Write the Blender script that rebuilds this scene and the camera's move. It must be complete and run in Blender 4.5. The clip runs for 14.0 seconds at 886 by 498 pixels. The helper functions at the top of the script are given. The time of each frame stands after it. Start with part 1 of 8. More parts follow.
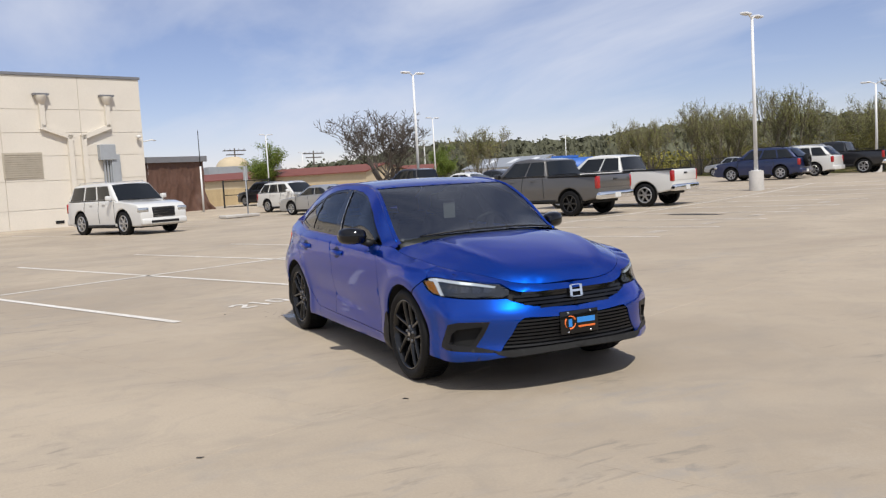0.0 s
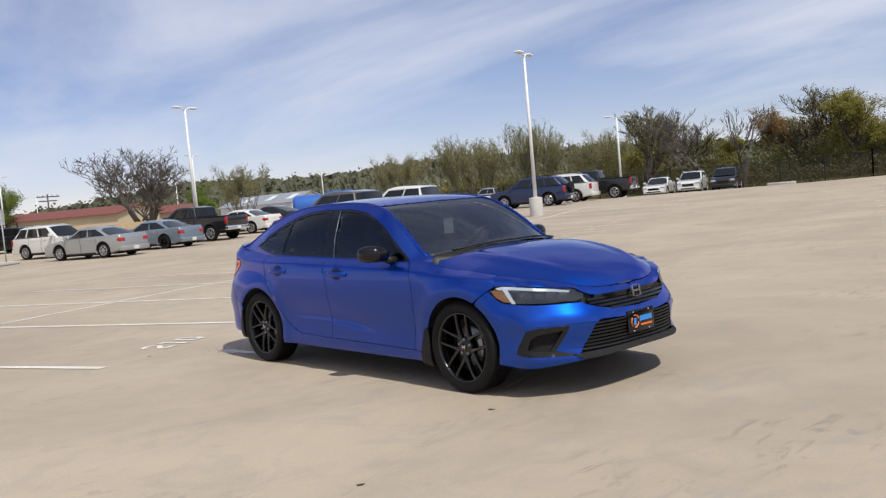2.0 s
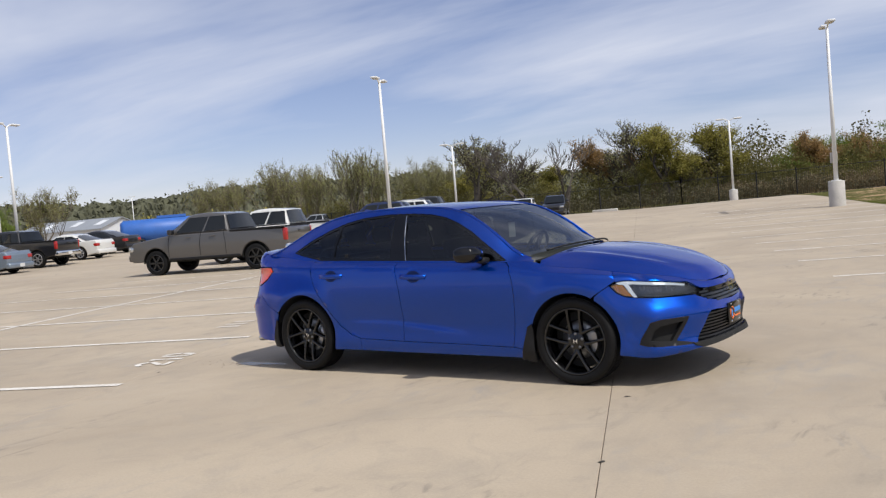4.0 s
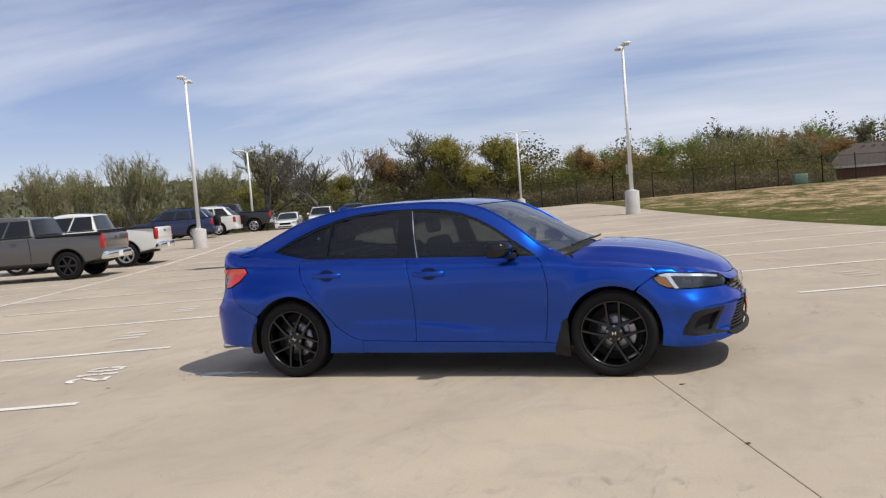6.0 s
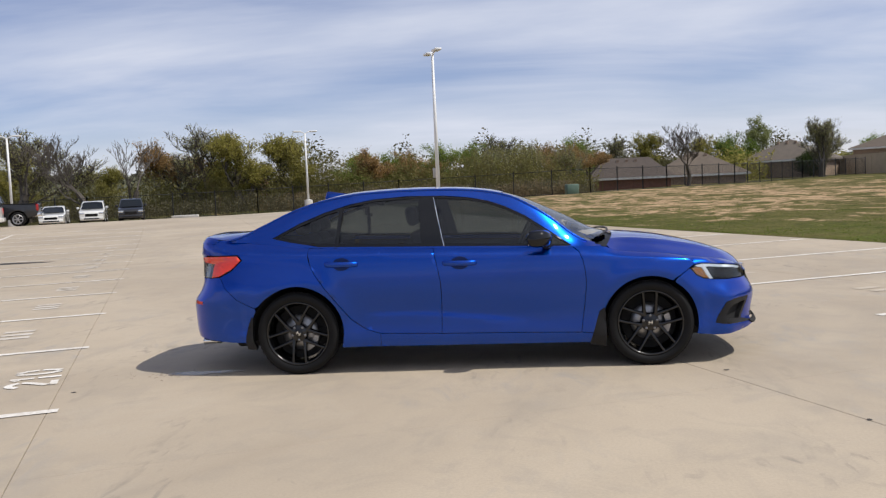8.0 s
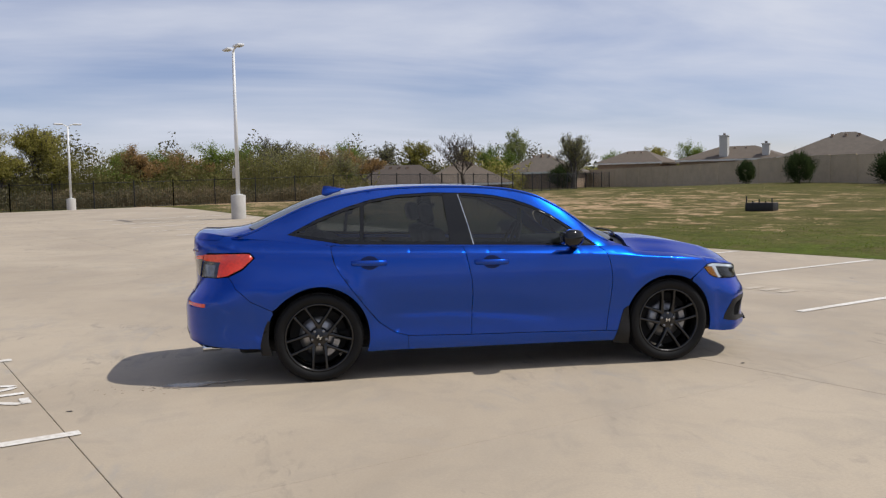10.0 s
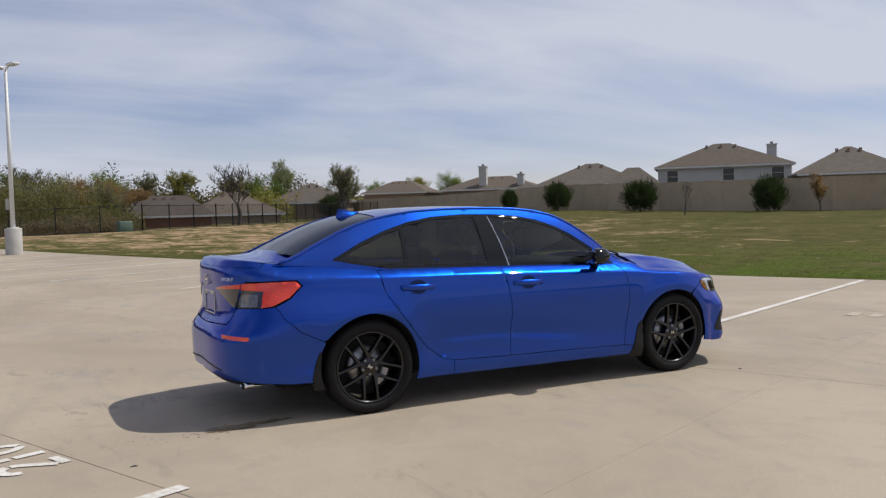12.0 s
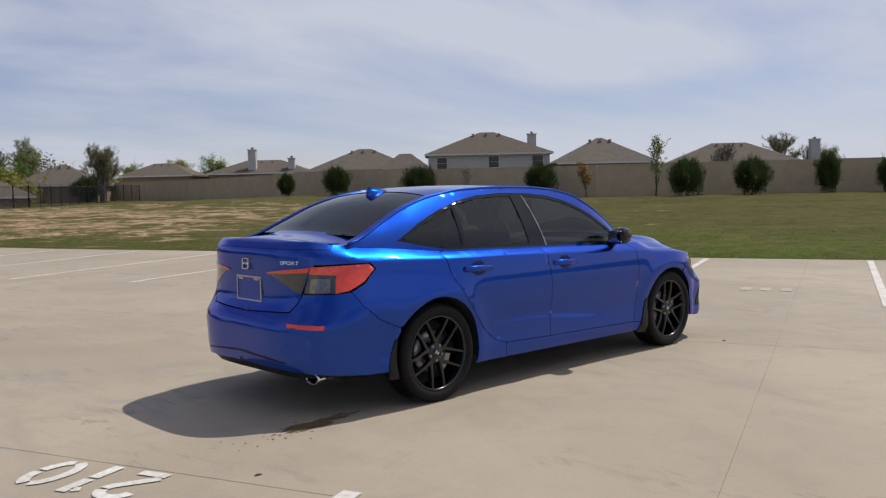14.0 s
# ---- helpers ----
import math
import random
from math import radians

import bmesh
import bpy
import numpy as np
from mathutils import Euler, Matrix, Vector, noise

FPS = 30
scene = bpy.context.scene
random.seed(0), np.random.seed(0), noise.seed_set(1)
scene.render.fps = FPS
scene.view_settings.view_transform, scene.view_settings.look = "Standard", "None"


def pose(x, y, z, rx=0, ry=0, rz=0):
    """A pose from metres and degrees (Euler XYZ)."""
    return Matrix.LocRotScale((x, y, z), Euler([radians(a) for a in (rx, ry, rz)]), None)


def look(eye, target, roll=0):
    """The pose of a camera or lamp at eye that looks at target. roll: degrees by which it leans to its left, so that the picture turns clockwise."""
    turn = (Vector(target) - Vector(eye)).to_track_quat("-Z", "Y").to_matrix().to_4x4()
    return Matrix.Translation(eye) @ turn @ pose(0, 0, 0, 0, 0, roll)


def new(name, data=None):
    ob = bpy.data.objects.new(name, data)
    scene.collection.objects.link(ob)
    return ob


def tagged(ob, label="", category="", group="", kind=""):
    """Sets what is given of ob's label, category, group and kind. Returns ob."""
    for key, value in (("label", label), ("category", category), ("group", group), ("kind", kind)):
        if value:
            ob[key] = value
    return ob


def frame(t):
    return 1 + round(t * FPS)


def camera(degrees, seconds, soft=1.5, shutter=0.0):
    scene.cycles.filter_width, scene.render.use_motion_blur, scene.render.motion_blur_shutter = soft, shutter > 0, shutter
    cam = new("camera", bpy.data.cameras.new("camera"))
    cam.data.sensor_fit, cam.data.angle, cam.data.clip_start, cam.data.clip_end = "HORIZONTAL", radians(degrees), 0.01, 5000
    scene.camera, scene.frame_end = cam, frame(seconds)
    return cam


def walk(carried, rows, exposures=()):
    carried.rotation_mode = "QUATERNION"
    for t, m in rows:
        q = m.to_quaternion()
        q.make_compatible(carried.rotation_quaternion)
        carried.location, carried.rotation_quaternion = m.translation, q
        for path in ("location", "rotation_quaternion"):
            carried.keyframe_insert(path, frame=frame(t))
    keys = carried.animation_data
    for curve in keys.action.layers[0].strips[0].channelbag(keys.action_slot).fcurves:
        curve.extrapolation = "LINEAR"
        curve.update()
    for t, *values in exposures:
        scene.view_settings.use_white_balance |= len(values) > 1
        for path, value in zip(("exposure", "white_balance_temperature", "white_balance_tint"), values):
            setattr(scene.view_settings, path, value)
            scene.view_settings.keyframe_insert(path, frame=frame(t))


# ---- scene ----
cam = camera(53.8, 14.0, soft=1.3)
PATH = [
    (0, (7.021, -3.314, 1.422), (5.226, -2.447, 1.259), -3.3),
    (0.5, (6.774, -3.737, 1.421), (5.05, -2.736, 1.255), -3.7),
    (1, (6.496, -4.239, 1.425), (4.847, -3.119, 1.267), -4.3),
    (1.5, (6.161, -4.6, 1.407), (4.585, -3.377, 1.258), -4.6),
    (2, (5.809, -5.053, 1.398), (4.333, -3.708, 1.277), -5.1),
    (2.5, (5.456, -5.399, 1.383), (4.046, -3.986, 1.264), -5.2),
    (3, (5.027, -5.761, 1.378), (3.705, -4.265, 1.261), -5.1),
    (3.2, (4.876, -5.944, 1.377), (3.584, -4.421, 1.263), -5.1),
    (5.3, (3.115, -7.234, 1.399), (2.273, -5.422, 1.312), -4.6),
    (5.5, (2.911, -7.246, 1.399), (2.116, -5.413, 1.304), -4.7),
    (6, (2.425, -7.377, 1.424), (1.74, -5.501, 1.31), -4.5),
    (6.5, (1.891, -7.452, 1.388), (1.354, -5.529, 1.263), -4.4),
    (7, (1.354, -7.573, 1.426), (0.955, -5.618, 1.291), -3.6),
    (7.5, (0.852, -7.587, 1.387), (0.543, -5.615, 1.264), -2.7),
    (8, (0.302, -7.573, 1.423), (0.152, -5.583, 1.282), -2.6),
    (10.3, (-2.087, -7.119, 1.418), (-1.607, -5.183, 1.275), -0.9),
    (10.5, (-2.302, -7.048, 1.414), (-1.772, -5.124, 1.274), -0.9),
    (11, (-2.805, -6.912, 1.411), (-2.144, -5.028, 1.285), -1.3),
    (11.5, (-3.254, -6.666, 1.407), (-2.451, -4.837, 1.301), -1.4),
    (12, (-3.722, -6.434, 1.403), (-2.79, -4.666, 1.313), -1.6),
    (12.5, (-4.145, -6.151, 1.389), (-3.119, -4.437, 1.288), -1.2),
    (13, (-4.572, -5.779, 1.381), (-3.421, -4.147, 1.272), -1.0),
    (13.5, (-4.947, -5.458, 1.401), (-3.686, -3.911, 1.28), -1.0),
    (14, (-5.28, -5.024, 1.404), (-3.904, -3.579, 1.267), -1.2),
]
walk(cam, [(t, look(eye, target, roll)) for t, eye, target, roll in PATH], [(0, 0.0), (8, 0.0), (10.4, -0.16), (14, -0.30)])

# ---- world and sun ----
SUN = Vector((0.66, -0.09, 1.0)).normalized()          # towards the sun
world = bpy.data.worlds.new("world")
scene.world = world
world.use_nodes = True
wn, wl = world.node_tree.nodes, world.node_tree.links
wn.clear()


def wnode(kind, **kw):
    n = wn.new(kind)
    for k, v in kw.items():
        if k == "ops":
            n.operation = v
        elif k == "ins":
            for key, val in v.items():
                n.inputs[key].default_value = val
    return n


sky = wn.new("ShaderNodeTexSky")
sky.sky_type, sky.sun_disc = "NISHITA", False
sky.sun_elevation, sky.sun_rotation = math.asin(SUN.z), math.atan2(SUN.x, SUN.y)
sky.air_density, sky.dust_density, sky.ozone_density = 0.9, 0.0, 3.5
# thin cirrus: noise laid on a flat layer high over the place
geo = wn.new("ShaderNodeTexCoord")
sep = wn.new("ShaderNodeSeparateXYZ")
wl.new(geo.outputs["Generated"], sep.inputs[0])
hgt = wnode("ShaderNodeMath", ops="MAXIMUM", ins={1: 0.0})
wl.new(sep.outputs["Z"], hgt.inputs[0])
den = wnode("ShaderNodeMath", ops="ADD", ins={1: 0.16})
wl.new(hgt.outputs[0], den.inputs[0])
flat = []
for axis in "XY":
    d = wnode("ShaderNodeMath", ops="DIVIDE")
    wl.new(sep.outputs[axis], d.inputs[0])
    wl.new(den.outputs[0], d.inputs[1])
    flat.append(d)
layer = wn.new("ShaderNodeCombineXYZ")
wl.new(flat[0].outputs[0], layer.inputs[0])
wl.new(flat[1].outputs[0], layer.inputs[1])
turn = wnode("ShaderNodeMapping")
turn.inputs["Rotation"].default_value = (0, 0, radians(-32))
turn.inputs["Scale"].default_value = (0.46, 1.05, 1.0)
wl.new(layer.outputs[0], turn.inputs[0])
streak = wnode("ShaderNodeTexNoise", ins={"Scale": 1.15, "Detail": 6.0, "Roughness": 0.56, "Distortion": 0.35})
wl.new(turn.outputs[0], streak.inputs["Vector"])
broad = wnode("ShaderNodeTexNoise", ins={"Scale": 0.42, "Detail": 3.0, "Roughness": 0.5})
wl.new(layer.outputs[0], broad.inputs["Vector"])
mixn = wnode("ShaderNodeMath", ops="ADD")
wl.new(streak.outputs["Fac"], mixn.inputs[0])
wl.new(broad.outputs["Fac"], mixn.inputs[1])
veil = wn.new("ShaderNodeMapRange")
veil.inputs["From Min"].default_value, veil.inputs["From Max"].default_value = 0.80, 1.22
veil.inputs["To Min"].default_value, veil.inputs["To Max"].default_value = 0.08, 0.95
side = wnode("ShaderNodeMath", ops="MULTIPLY_ADD", ins={1: 0.15})
wl.new(sep.outputs["X"], side.inputs[0])
wl.new(mixn.outputs[0], side.inputs[2])
wl.new(side.outputs[0], veil.inputs["Value"])
cloud = wn.new("ShaderNodeMix")
cloud.data_type = "RGBA"
cloud.inputs["B"].default_value = (6.75, 7.1, 8.15, 1)
wl.new(veil.outputs[0], cloud.inputs["Factor"])
hue = wn.new("ShaderNodeMix")
hue.data_type, hue.blend_type = "RGBA", "MULTIPLY"
hue.inputs["Factor"].default_value, hue.inputs["B"].default_value = 1.0, (0.98, 0.85, 0.95, 1)
wl.new(sky.outputs[0], hue.inputs["A"])
wl.new(hue.outputs["Result"], cloud.inputs["A"])
bg = wnode("ShaderNodeBackground", ins={"Strength": 0.105})
wl.new(cloud.outputs["Result"], bg.inputs["Color"])
wout = wn.new("ShaderNodeOutputWorld")
wl.new(bg.outputs[0], wout.inputs["Surface"])

sun = new("sun", bpy.data.lights.new("sun", "SUN"))
sun.data.energy, sun.data.angle, sun.data.color = 3.95, radians(0.6), (1.0, 0.955, 0.88)
sun.matrix_world = look(SUN * 60, (0, 0, 0))

# ---- materials ----
def material(name, base, rough=0.5, metal=0.0, noise_scale=0.0, amount=0.15, bump=0.0, coat=0.0, second=None, fine=0.0, vary=0.0, **more):
    """A surface with colour variation at two scales, a fine relief and, with vary, a shift from piece to piece."""
    m = bpy.data.materials.new(name)
    m.use_nodes = True
    nt = m.node_tree
    n, l = nt.nodes, nt.links
    p = n["Principled BSDF"]
    p.inputs["Base Color"].default_value = (*base, 1)
    p.inputs["Roughness"].default_value, p.inputs["Metallic"].default_value = rough, metal
    p.inputs["Coat Weight"].default_value, p.inputs["Coat Roughness"].default_value = coat, 0.03
    for key, val in more.items():
        p.inputs[key.replace("_", " ")].default_value = val
    if noise_scale:
        tc = n.new("ShaderNodeTexCoord")
        a = n.new("ShaderNodeTexNoise")
        a.inputs["Scale"].default_value, a.inputs["Detail"].default_value = noise_scale, 6
        b = n.new("ShaderNodeTexNoise")
        b.inputs["Scale"].default_value, b.inputs["Detail"].default_value = (fine or noise_scale * 9), 4
        l.new(tc.outputs["Object"], a.inputs["Vector"])
        l.new(tc.outputs["Object"], b.inputs["Vector"])
        s = n.new("ShaderNodeMath")
        s.operation = "ADD"
        l.new(a.outputs["Fac"], s.inputs[0])
        l.new(b.outputs["Fac"], s.inputs[1])
        r = n.new("ShaderNodeMapRange")
        r.inputs["From Min"].default_value, r.inputs["From Max"].default_value = 0.65, 1.35
        l.new(s.outputs[0], r.inputs["Value"])
        fac = r.outputs[0]
        if vary:
            oi = n.new("ShaderNodeObjectInfo")
            v = n.new("ShaderNodeMath")
            v.operation, v.inputs[1].default_value = "MULTIPLY_ADD", vary
            l.new(oi.outputs["Random"], v.inputs[0])
            l.new(fac, v.inputs[2])
            fac = v.outputs[0]
        mx = n.new("ShaderNodeMix")
        mx.data_type = "RGBA"
        lo = second or tuple(c * (1 - amount) for c in base)
        hi = tuple(min(1, c * (1 + amount)) for c in base)
        mx.inputs["A"].default_value, mx.inputs["B"].default_value = (*lo, 1), (*hi, 1)
        l.new(fac, mx.inputs["Factor"])
        l.new(mx.outputs["Result"], p.inputs["Base Color"])
        if bump:
            bp = n.new("ShaderNodeBump")
            bp.inputs["Strength"].default_value, bp.inputs["Distance"].default_value = bump, 0.01
            l.new(b.outputs["Fac"], bp.inputs["Height"])
            l.new(bp.outputs[0], p.inputs["Normal"])
    return m


def glass(name, tint, gloss_rough=0.0, ior=1.5):
    """A thin tinted pane: light passes in the tint's colour, the rest is gloss."""
    m = bpy.data.materials.new(name)
    m.use_nodes = True
    n, l = m.node_tree.nodes, m.node_tree.links
    n.remove(n["Principled BSDF"])
    t = n.new("ShaderNodeBsdfTransparent")
    t.inputs[0].default_value = (*tint, 1)
    g = n.new("ShaderNodeBsdfGlossy")
    g.inputs["Roughness"].default_value = gloss_rough
    f = n.new("ShaderNodeFresnel")
    f.inputs["IOR"].default_value = ior
    mx = n.new("ShaderNodeMixShader")
    l.new(f.outputs[0], mx.inputs[0])
    l.new(t.outputs[0], mx.inputs[1])
    l.new(g.outputs[0], mx.inputs[2])
    l.new(mx.outputs[0], n["Material Output"].inputs["Surface"])
    return m


def car_paint(name, base, flake=0.35, rough=0.32, metal=0.55, coat=1.0):
    """Metallic lacquer: fine flake under a clear coat, with a little dust."""
    m = material(name, base, rough, metal, coat=coat)
    n, l = m.node_tree.nodes, m.node_tree.links
    p = n["Principled BSDF"]
    tc = n.new("ShaderNodeTexCoord")
    v = n.new("ShaderNodeTexVoronoi")
    v.inputs["Scale"].default_value = 900
    l.new(tc.outputs["Object"], v.inputs["Vector"])
    mx = n.new("ShaderNodeMix")
    mx.data_type = "RGBA"
    mx.inputs["A"].default_value = (*[c * (1 - flake) for c in base], 1)
    mx.inputs["B"].default_value = (*[min(1, c * (1 + flake)) for c in base], 1)
    l.new(v.outputs["Color"], mx.inputs["Factor"])
    l.new(mx.outputs["Result"], p.inputs["Base Color"])
    d = n.new("ShaderNodeTexNoise")
    d.inputs["Scale"].default_value, d.inputs["Detail"].default_value = 2.5, 5
    l.new(tc.outputs["Object"], d.inputs["Vector"])
    r = n.new("ShaderNodeMapRange")
    r.inputs["To Min"].default_value, r.inputs["To Max"].default_value = 0.02, 0.04
    p.inputs["Coat IOR"].default_value = 1.45
    l.new(d.outputs["Fac"], r.inputs["Value"])
    l.new(r.outputs[0], p.inputs["Coat Roughness"])
    return m


BLUE = car_paint("blue_lacquer", (0.0002, 0.052, 0.37), .3, .31, .85)
BLUE.node_tree.nodes["Principled BSDF"].inputs["Specular IOR Level"].default_value = 0.1
BLUE.node_tree.nodes["Principled BSDF"].inputs["Specular Tint"].default_value = (0.0, 0.34, 1.0, 1)
GLOSS_BLACK = material("gloss_black", (0.004, 0.004, 0.005), 0.09, Specular_IOR_Level=0.45)
TRIM_BLACK = material("black_plastic", (0.011, 0.011, 0.012), 0.5, noise_scale=14, amount=0.3, bump=0.08, Specular_IOR_Level=0.3)
# lining black, also painted as shade in panel gaps and behind spokes
LINER = material("matte_black_and_gap_shade", (0.008, 0.008, 0.008), 0.9, noise_scale=20)
RUBBER = material("tyre_rubber", (0.005, 0.005, 0.0053), 0.65, Specular_IOR_Level=0.25, noise_scale=9, amount=0.35, bump=0.2, fine=90)
RIM_BLACK = material("black_alloy", (0.004, 0.004, 0.0045), 0.25, 0.0, coat=0.2)
STEEL = material("brushed_steel", (0.32, 0.32, 0.33), 0.35, 0.9, noise_scale=30, amount=0.2)
CHROME = material("chrome", (0.78, 0.79, 0.80), 0.08, 1.0)
GLASS_SIDE = glass("tinted_glass", (0.28, 0.31, 0.30), 0.0, 1.68)
GLASS_FRONT = glass("windscreen_glass", (0.78, 0.83, 0.82), 0.0, 2.8)
LAMP_DARK = material("smoked_lens", (0.012, 0.013, 0.015), 0.06, noise_scale=25, amount=0.6, coat=1.0)
LAMP_CLEAR = material("lamp_reflector", (0.55, 0.57, 0.58), 0.12, 0.75, noise_scale=40, amount=0.35, coat=1.0)
LAMP_AMBER = material("amber_lens", (0.92, 0.32, 0.02), 0.15, noise_scale=60, amount=0.3, coat=1.0)
LAMP_RED = material("red_lens", (0.82, 0.05, 0.018), 0.12, noise_scale=50, amount=0.25, coat=1.0)
LAMP_WHITE = material("white_light_guide", (0.78, 0.80, 0.82), 0.15, coat=1.0, Emission_Color=(0.9, 0.95, 1.0, 1.0), Emission_Strength=0.3)
SEAT = material("dark_seat_cloth", (0.022, 0.022, 0.024), 0.85, noise_scale=30, amount=0.3, bump=0.2)
CARD = material("white_card", (0.62, 0.62, 0.60), 0.7)
TAG_GREY = material("grey_paper", (0.17, 0.18, 0.18), 0.8)
PLATE_BLUE = material("blue_print", (0.03, 0.22, 0.62), 0.4)
PLATE_ORANGE = material("orange_print", (0.75, 0.16, 0.03), 0.4)

# ---- building helpers ----
from mathutils.geometry import delaunay_2d_cdt


def part(name, bm, mat, parent=None, label="", smooth=True, mats=()):
    """Links a bmesh as one mesh object, under a thing or a part."""
    me = bpy.data.meshes.new(name)
    bm.to_mesh(me)
    bm.free()
    for m in (mat, *mats):
        me.materials.append(m)
    if smooth:
        me.polygons.foreach_set("use_smooth", [True] * len(me.polygons))
    ob = new(name, me)
    if parent:
        ob.parent = parent
    if label:
        tagged(ob, label)
    return ob


def empty(name, m=None, **tags):
    ob = new(name)
    ob.empty_display_size = 0.2
    if m is not None:
        ob.matrix_basis = m
    return tagged(ob, **tags)


def box(bm, x0, x1, y0, y1, z0, z1, m=None, bevel=0.0):
    r = bmesh.ops.create_cube(bm, size=1, matrix=Matrix.LocRotScale(((x0 + x1) / 2, (y0 + y1) / 2, (z0 + z1) / 2), None, (x1 - x0, y1 - y0, z1 - z0)))
    vs = r["verts"]
    if bevel:
        es = list({e for v in vs for e in v.link_edges})
        b = bmesh.ops.bevel(bm, geom=es, offset=bevel, segments=2, affect="EDGES", profile=0.5)
        vs = list({v for f in b["faces"] for v in f.verts} | {v for v in vs if v.is_valid})
    if m is not None:
        bmesh.ops.transform(bm, matrix=m, verts=vs)
    return vs


def boxed(*args, **kw):
    bm = bmesh.new()
    box(bm, *args, **kw)
    return bm


def tube(bm, pts, r0, r1=None, seg=8, caps=True):
    """A round bar through the points, from radius r0 to r1."""
    pts = [Vector(p) for p in pts]
    rings = []
    for i, p in enumerate(pts):
        d = (pts[min(i + 1, len(pts) - 1)] - pts[max(i - 1, 0)]).normalized()
        side = d.cross(Vector((0, 0, 1)) if abs(d.z) < 0.95 else Vector((1, 0, 0))).normalized()
        up = side.cross(d)
        r = r0 + ((r0 if r1 is None else r1) - r0) * i / max(1, len(pts) - 1)
        rings.append([bm.verts.new(p + (side * math.cos(a) + up * math.sin(a)) * r) for a in (2 * math.pi * k / seg for k in range(seg))])
    for a, b in zip(rings, rings[1:]):
        for k in range(seg):
            bm.faces.new((a[k], a[(k + 1) % seg], b[(k + 1) % seg], b[k]))
    if caps:
        bm.faces.new(rings[0][::-1])
        bm.faces.new(rings[-1])


def lathe(bm, profile, seg=48, m=None, closed=False):
    """Turns (radius, height) stations about the local z axis."""
    rings = []
    for r, h in profile:
        rings.append([bm.verts.new((m @ Vector(c)) if m else Vector(c)) for c in ((r * math.cos(a), r * math.sin(a), h) for a in (2 * math.pi * k / seg for k in range(seg)))])
    pairs = list(zip(rings, rings[1:])) + ([(rings[-1], rings[0])] if closed else [])
    for a, b in pairs:
        for k in range(seg):
            bm.faces.new((a[k], a[(k + 1) % seg], b[(k + 1) % seg], b[k]))
    return rings


def dense(poly, step):
    out = []
    for (ax, ay), (bx, by) in zip(poly, poly[1:] + poly[:1]):
        n = max(1, int(math.hypot(bx - ax, by - ay) / step + 0.5))
        out += [(ax + (bx - ax) * k / n, ay + (by - ay) * k / n) for k in range(n)]
    return out


def inset(poly, d):
    """The polygon with its edges moved inwards by d."""
    area = sum(a[0] * b[1] - b[0] * a[1] for a, b in zip(poly, poly[1:] + poly[:1]))
    sgn = 1 if area > 0 else -1
    out = []
    for i, p in enumerate(poly):
        a, b = Vector(poly[i - 1]), Vector(poly[(i + 1) % len(poly)])
        q = Vector(p)
        e0, e1 = (q - a).normalized(), (b - q).normalized()
        n0, n1 = Vector((-e0.y, e0.x)) * sgn, Vector((-e1.y, e1.x)) * sgn
        k = (n0 + n1)
        k = k / max(0.35, k.length_squared / 2) if k.length > 1e-6 else n0
        out.append(tuple(q + k * d))
    return out


def inside(poly, pts):
    p = np.array(poly)
    x, y = pts[:, 0][:, None], pts[:, 1][:, None]
    x0, y0 = p[:, 0], p[:, 1]
    x1, y1 = np.roll(x0, -1), np.roll(y0, -1)
    cross = ((y0 > y) != (y1 > y)) & (x < (x1 - x0) * (y - y0) / (y1 - y0 + 1e-15) + x0)
    return cross.sum(1) % 2 == 1


def fill(poly, step, holes=(), rows=()):
    """Triangles over a polygon, with a grid of points inside and more along the given rows."""
    loops = [dense(list(p), step) for p in (poly, *holes)]
    p = np.array(loops[0])
    gx, gy = np.meshgrid(np.arange(p[:, 0].min() + step / 2, p[:, 0].max(), step), np.arange(p[:, 1].min() + step / 2, p[:, 1].max(), step))
    grid = np.stack([gx.ravel(), gy.ravel()], 1)
    if len(grid):
        keep = inside(loops[0], grid)
        for h in loops[1:]:
            keep &= ~inside(h, grid)
        rim_pts = np.concatenate([np.array(q) for q in loops])
        grid = grid[keep]
        if len(grid):
            near = np.array([np.min((rim_pts[:, 0] - a) ** 2 + (rim_pts[:, 1] - b) ** 2) for a, b in grid])
            grid = grid[near > (0.45 * step) ** 2]
        if len(rows):
            rows = np.array(rows)
            ok = inside(loops[0], rows)
            for h in loops[1:]:
                ok &= ~inside(h, rows)
            rows = rows[ok]
            rows = np.array([r for r in rows if np.min((rim_pts[:, 0] - r[0]) ** 2 + (rim_pts[:, 1] - r[1]) ** 2) > .006 ** 2]).reshape(-1, 2)
            if len(rows) and len(grid):
                near = np.array([np.min((rows[:, 0] - a) ** 2 + ((rows[:, 1] - b) * 1.6) ** 2) for a, b in grid])
                grid = np.concatenate([grid[near > (0.6 * step) ** 2], rows])
    pts, faces = [], []
    for q in loops:
        faces.append(list(range(len(pts), len(pts) + len(q))))
        pts += q
    edges = [(f[i], f[(i + 1) % len(f)]) for f in faces for i in range(len(f))]
    pts += [tuple(g) for g in grid]
    vs, _, fs, *_ = delaunay_2d_cdt([Vector(q) for q in pts], edges, [], 0, 1e-6)
    vs = np.array([tuple(v) for v in vs])
    mid = np.array([vs[list(f)].mean(0) for f in fs])
    keep = inside(loops[0], mid)
    for h in loops[1:]:
        keep &= ~inside(h, mid)
    return vs, [f for f, k in zip(fs, keep) if k]


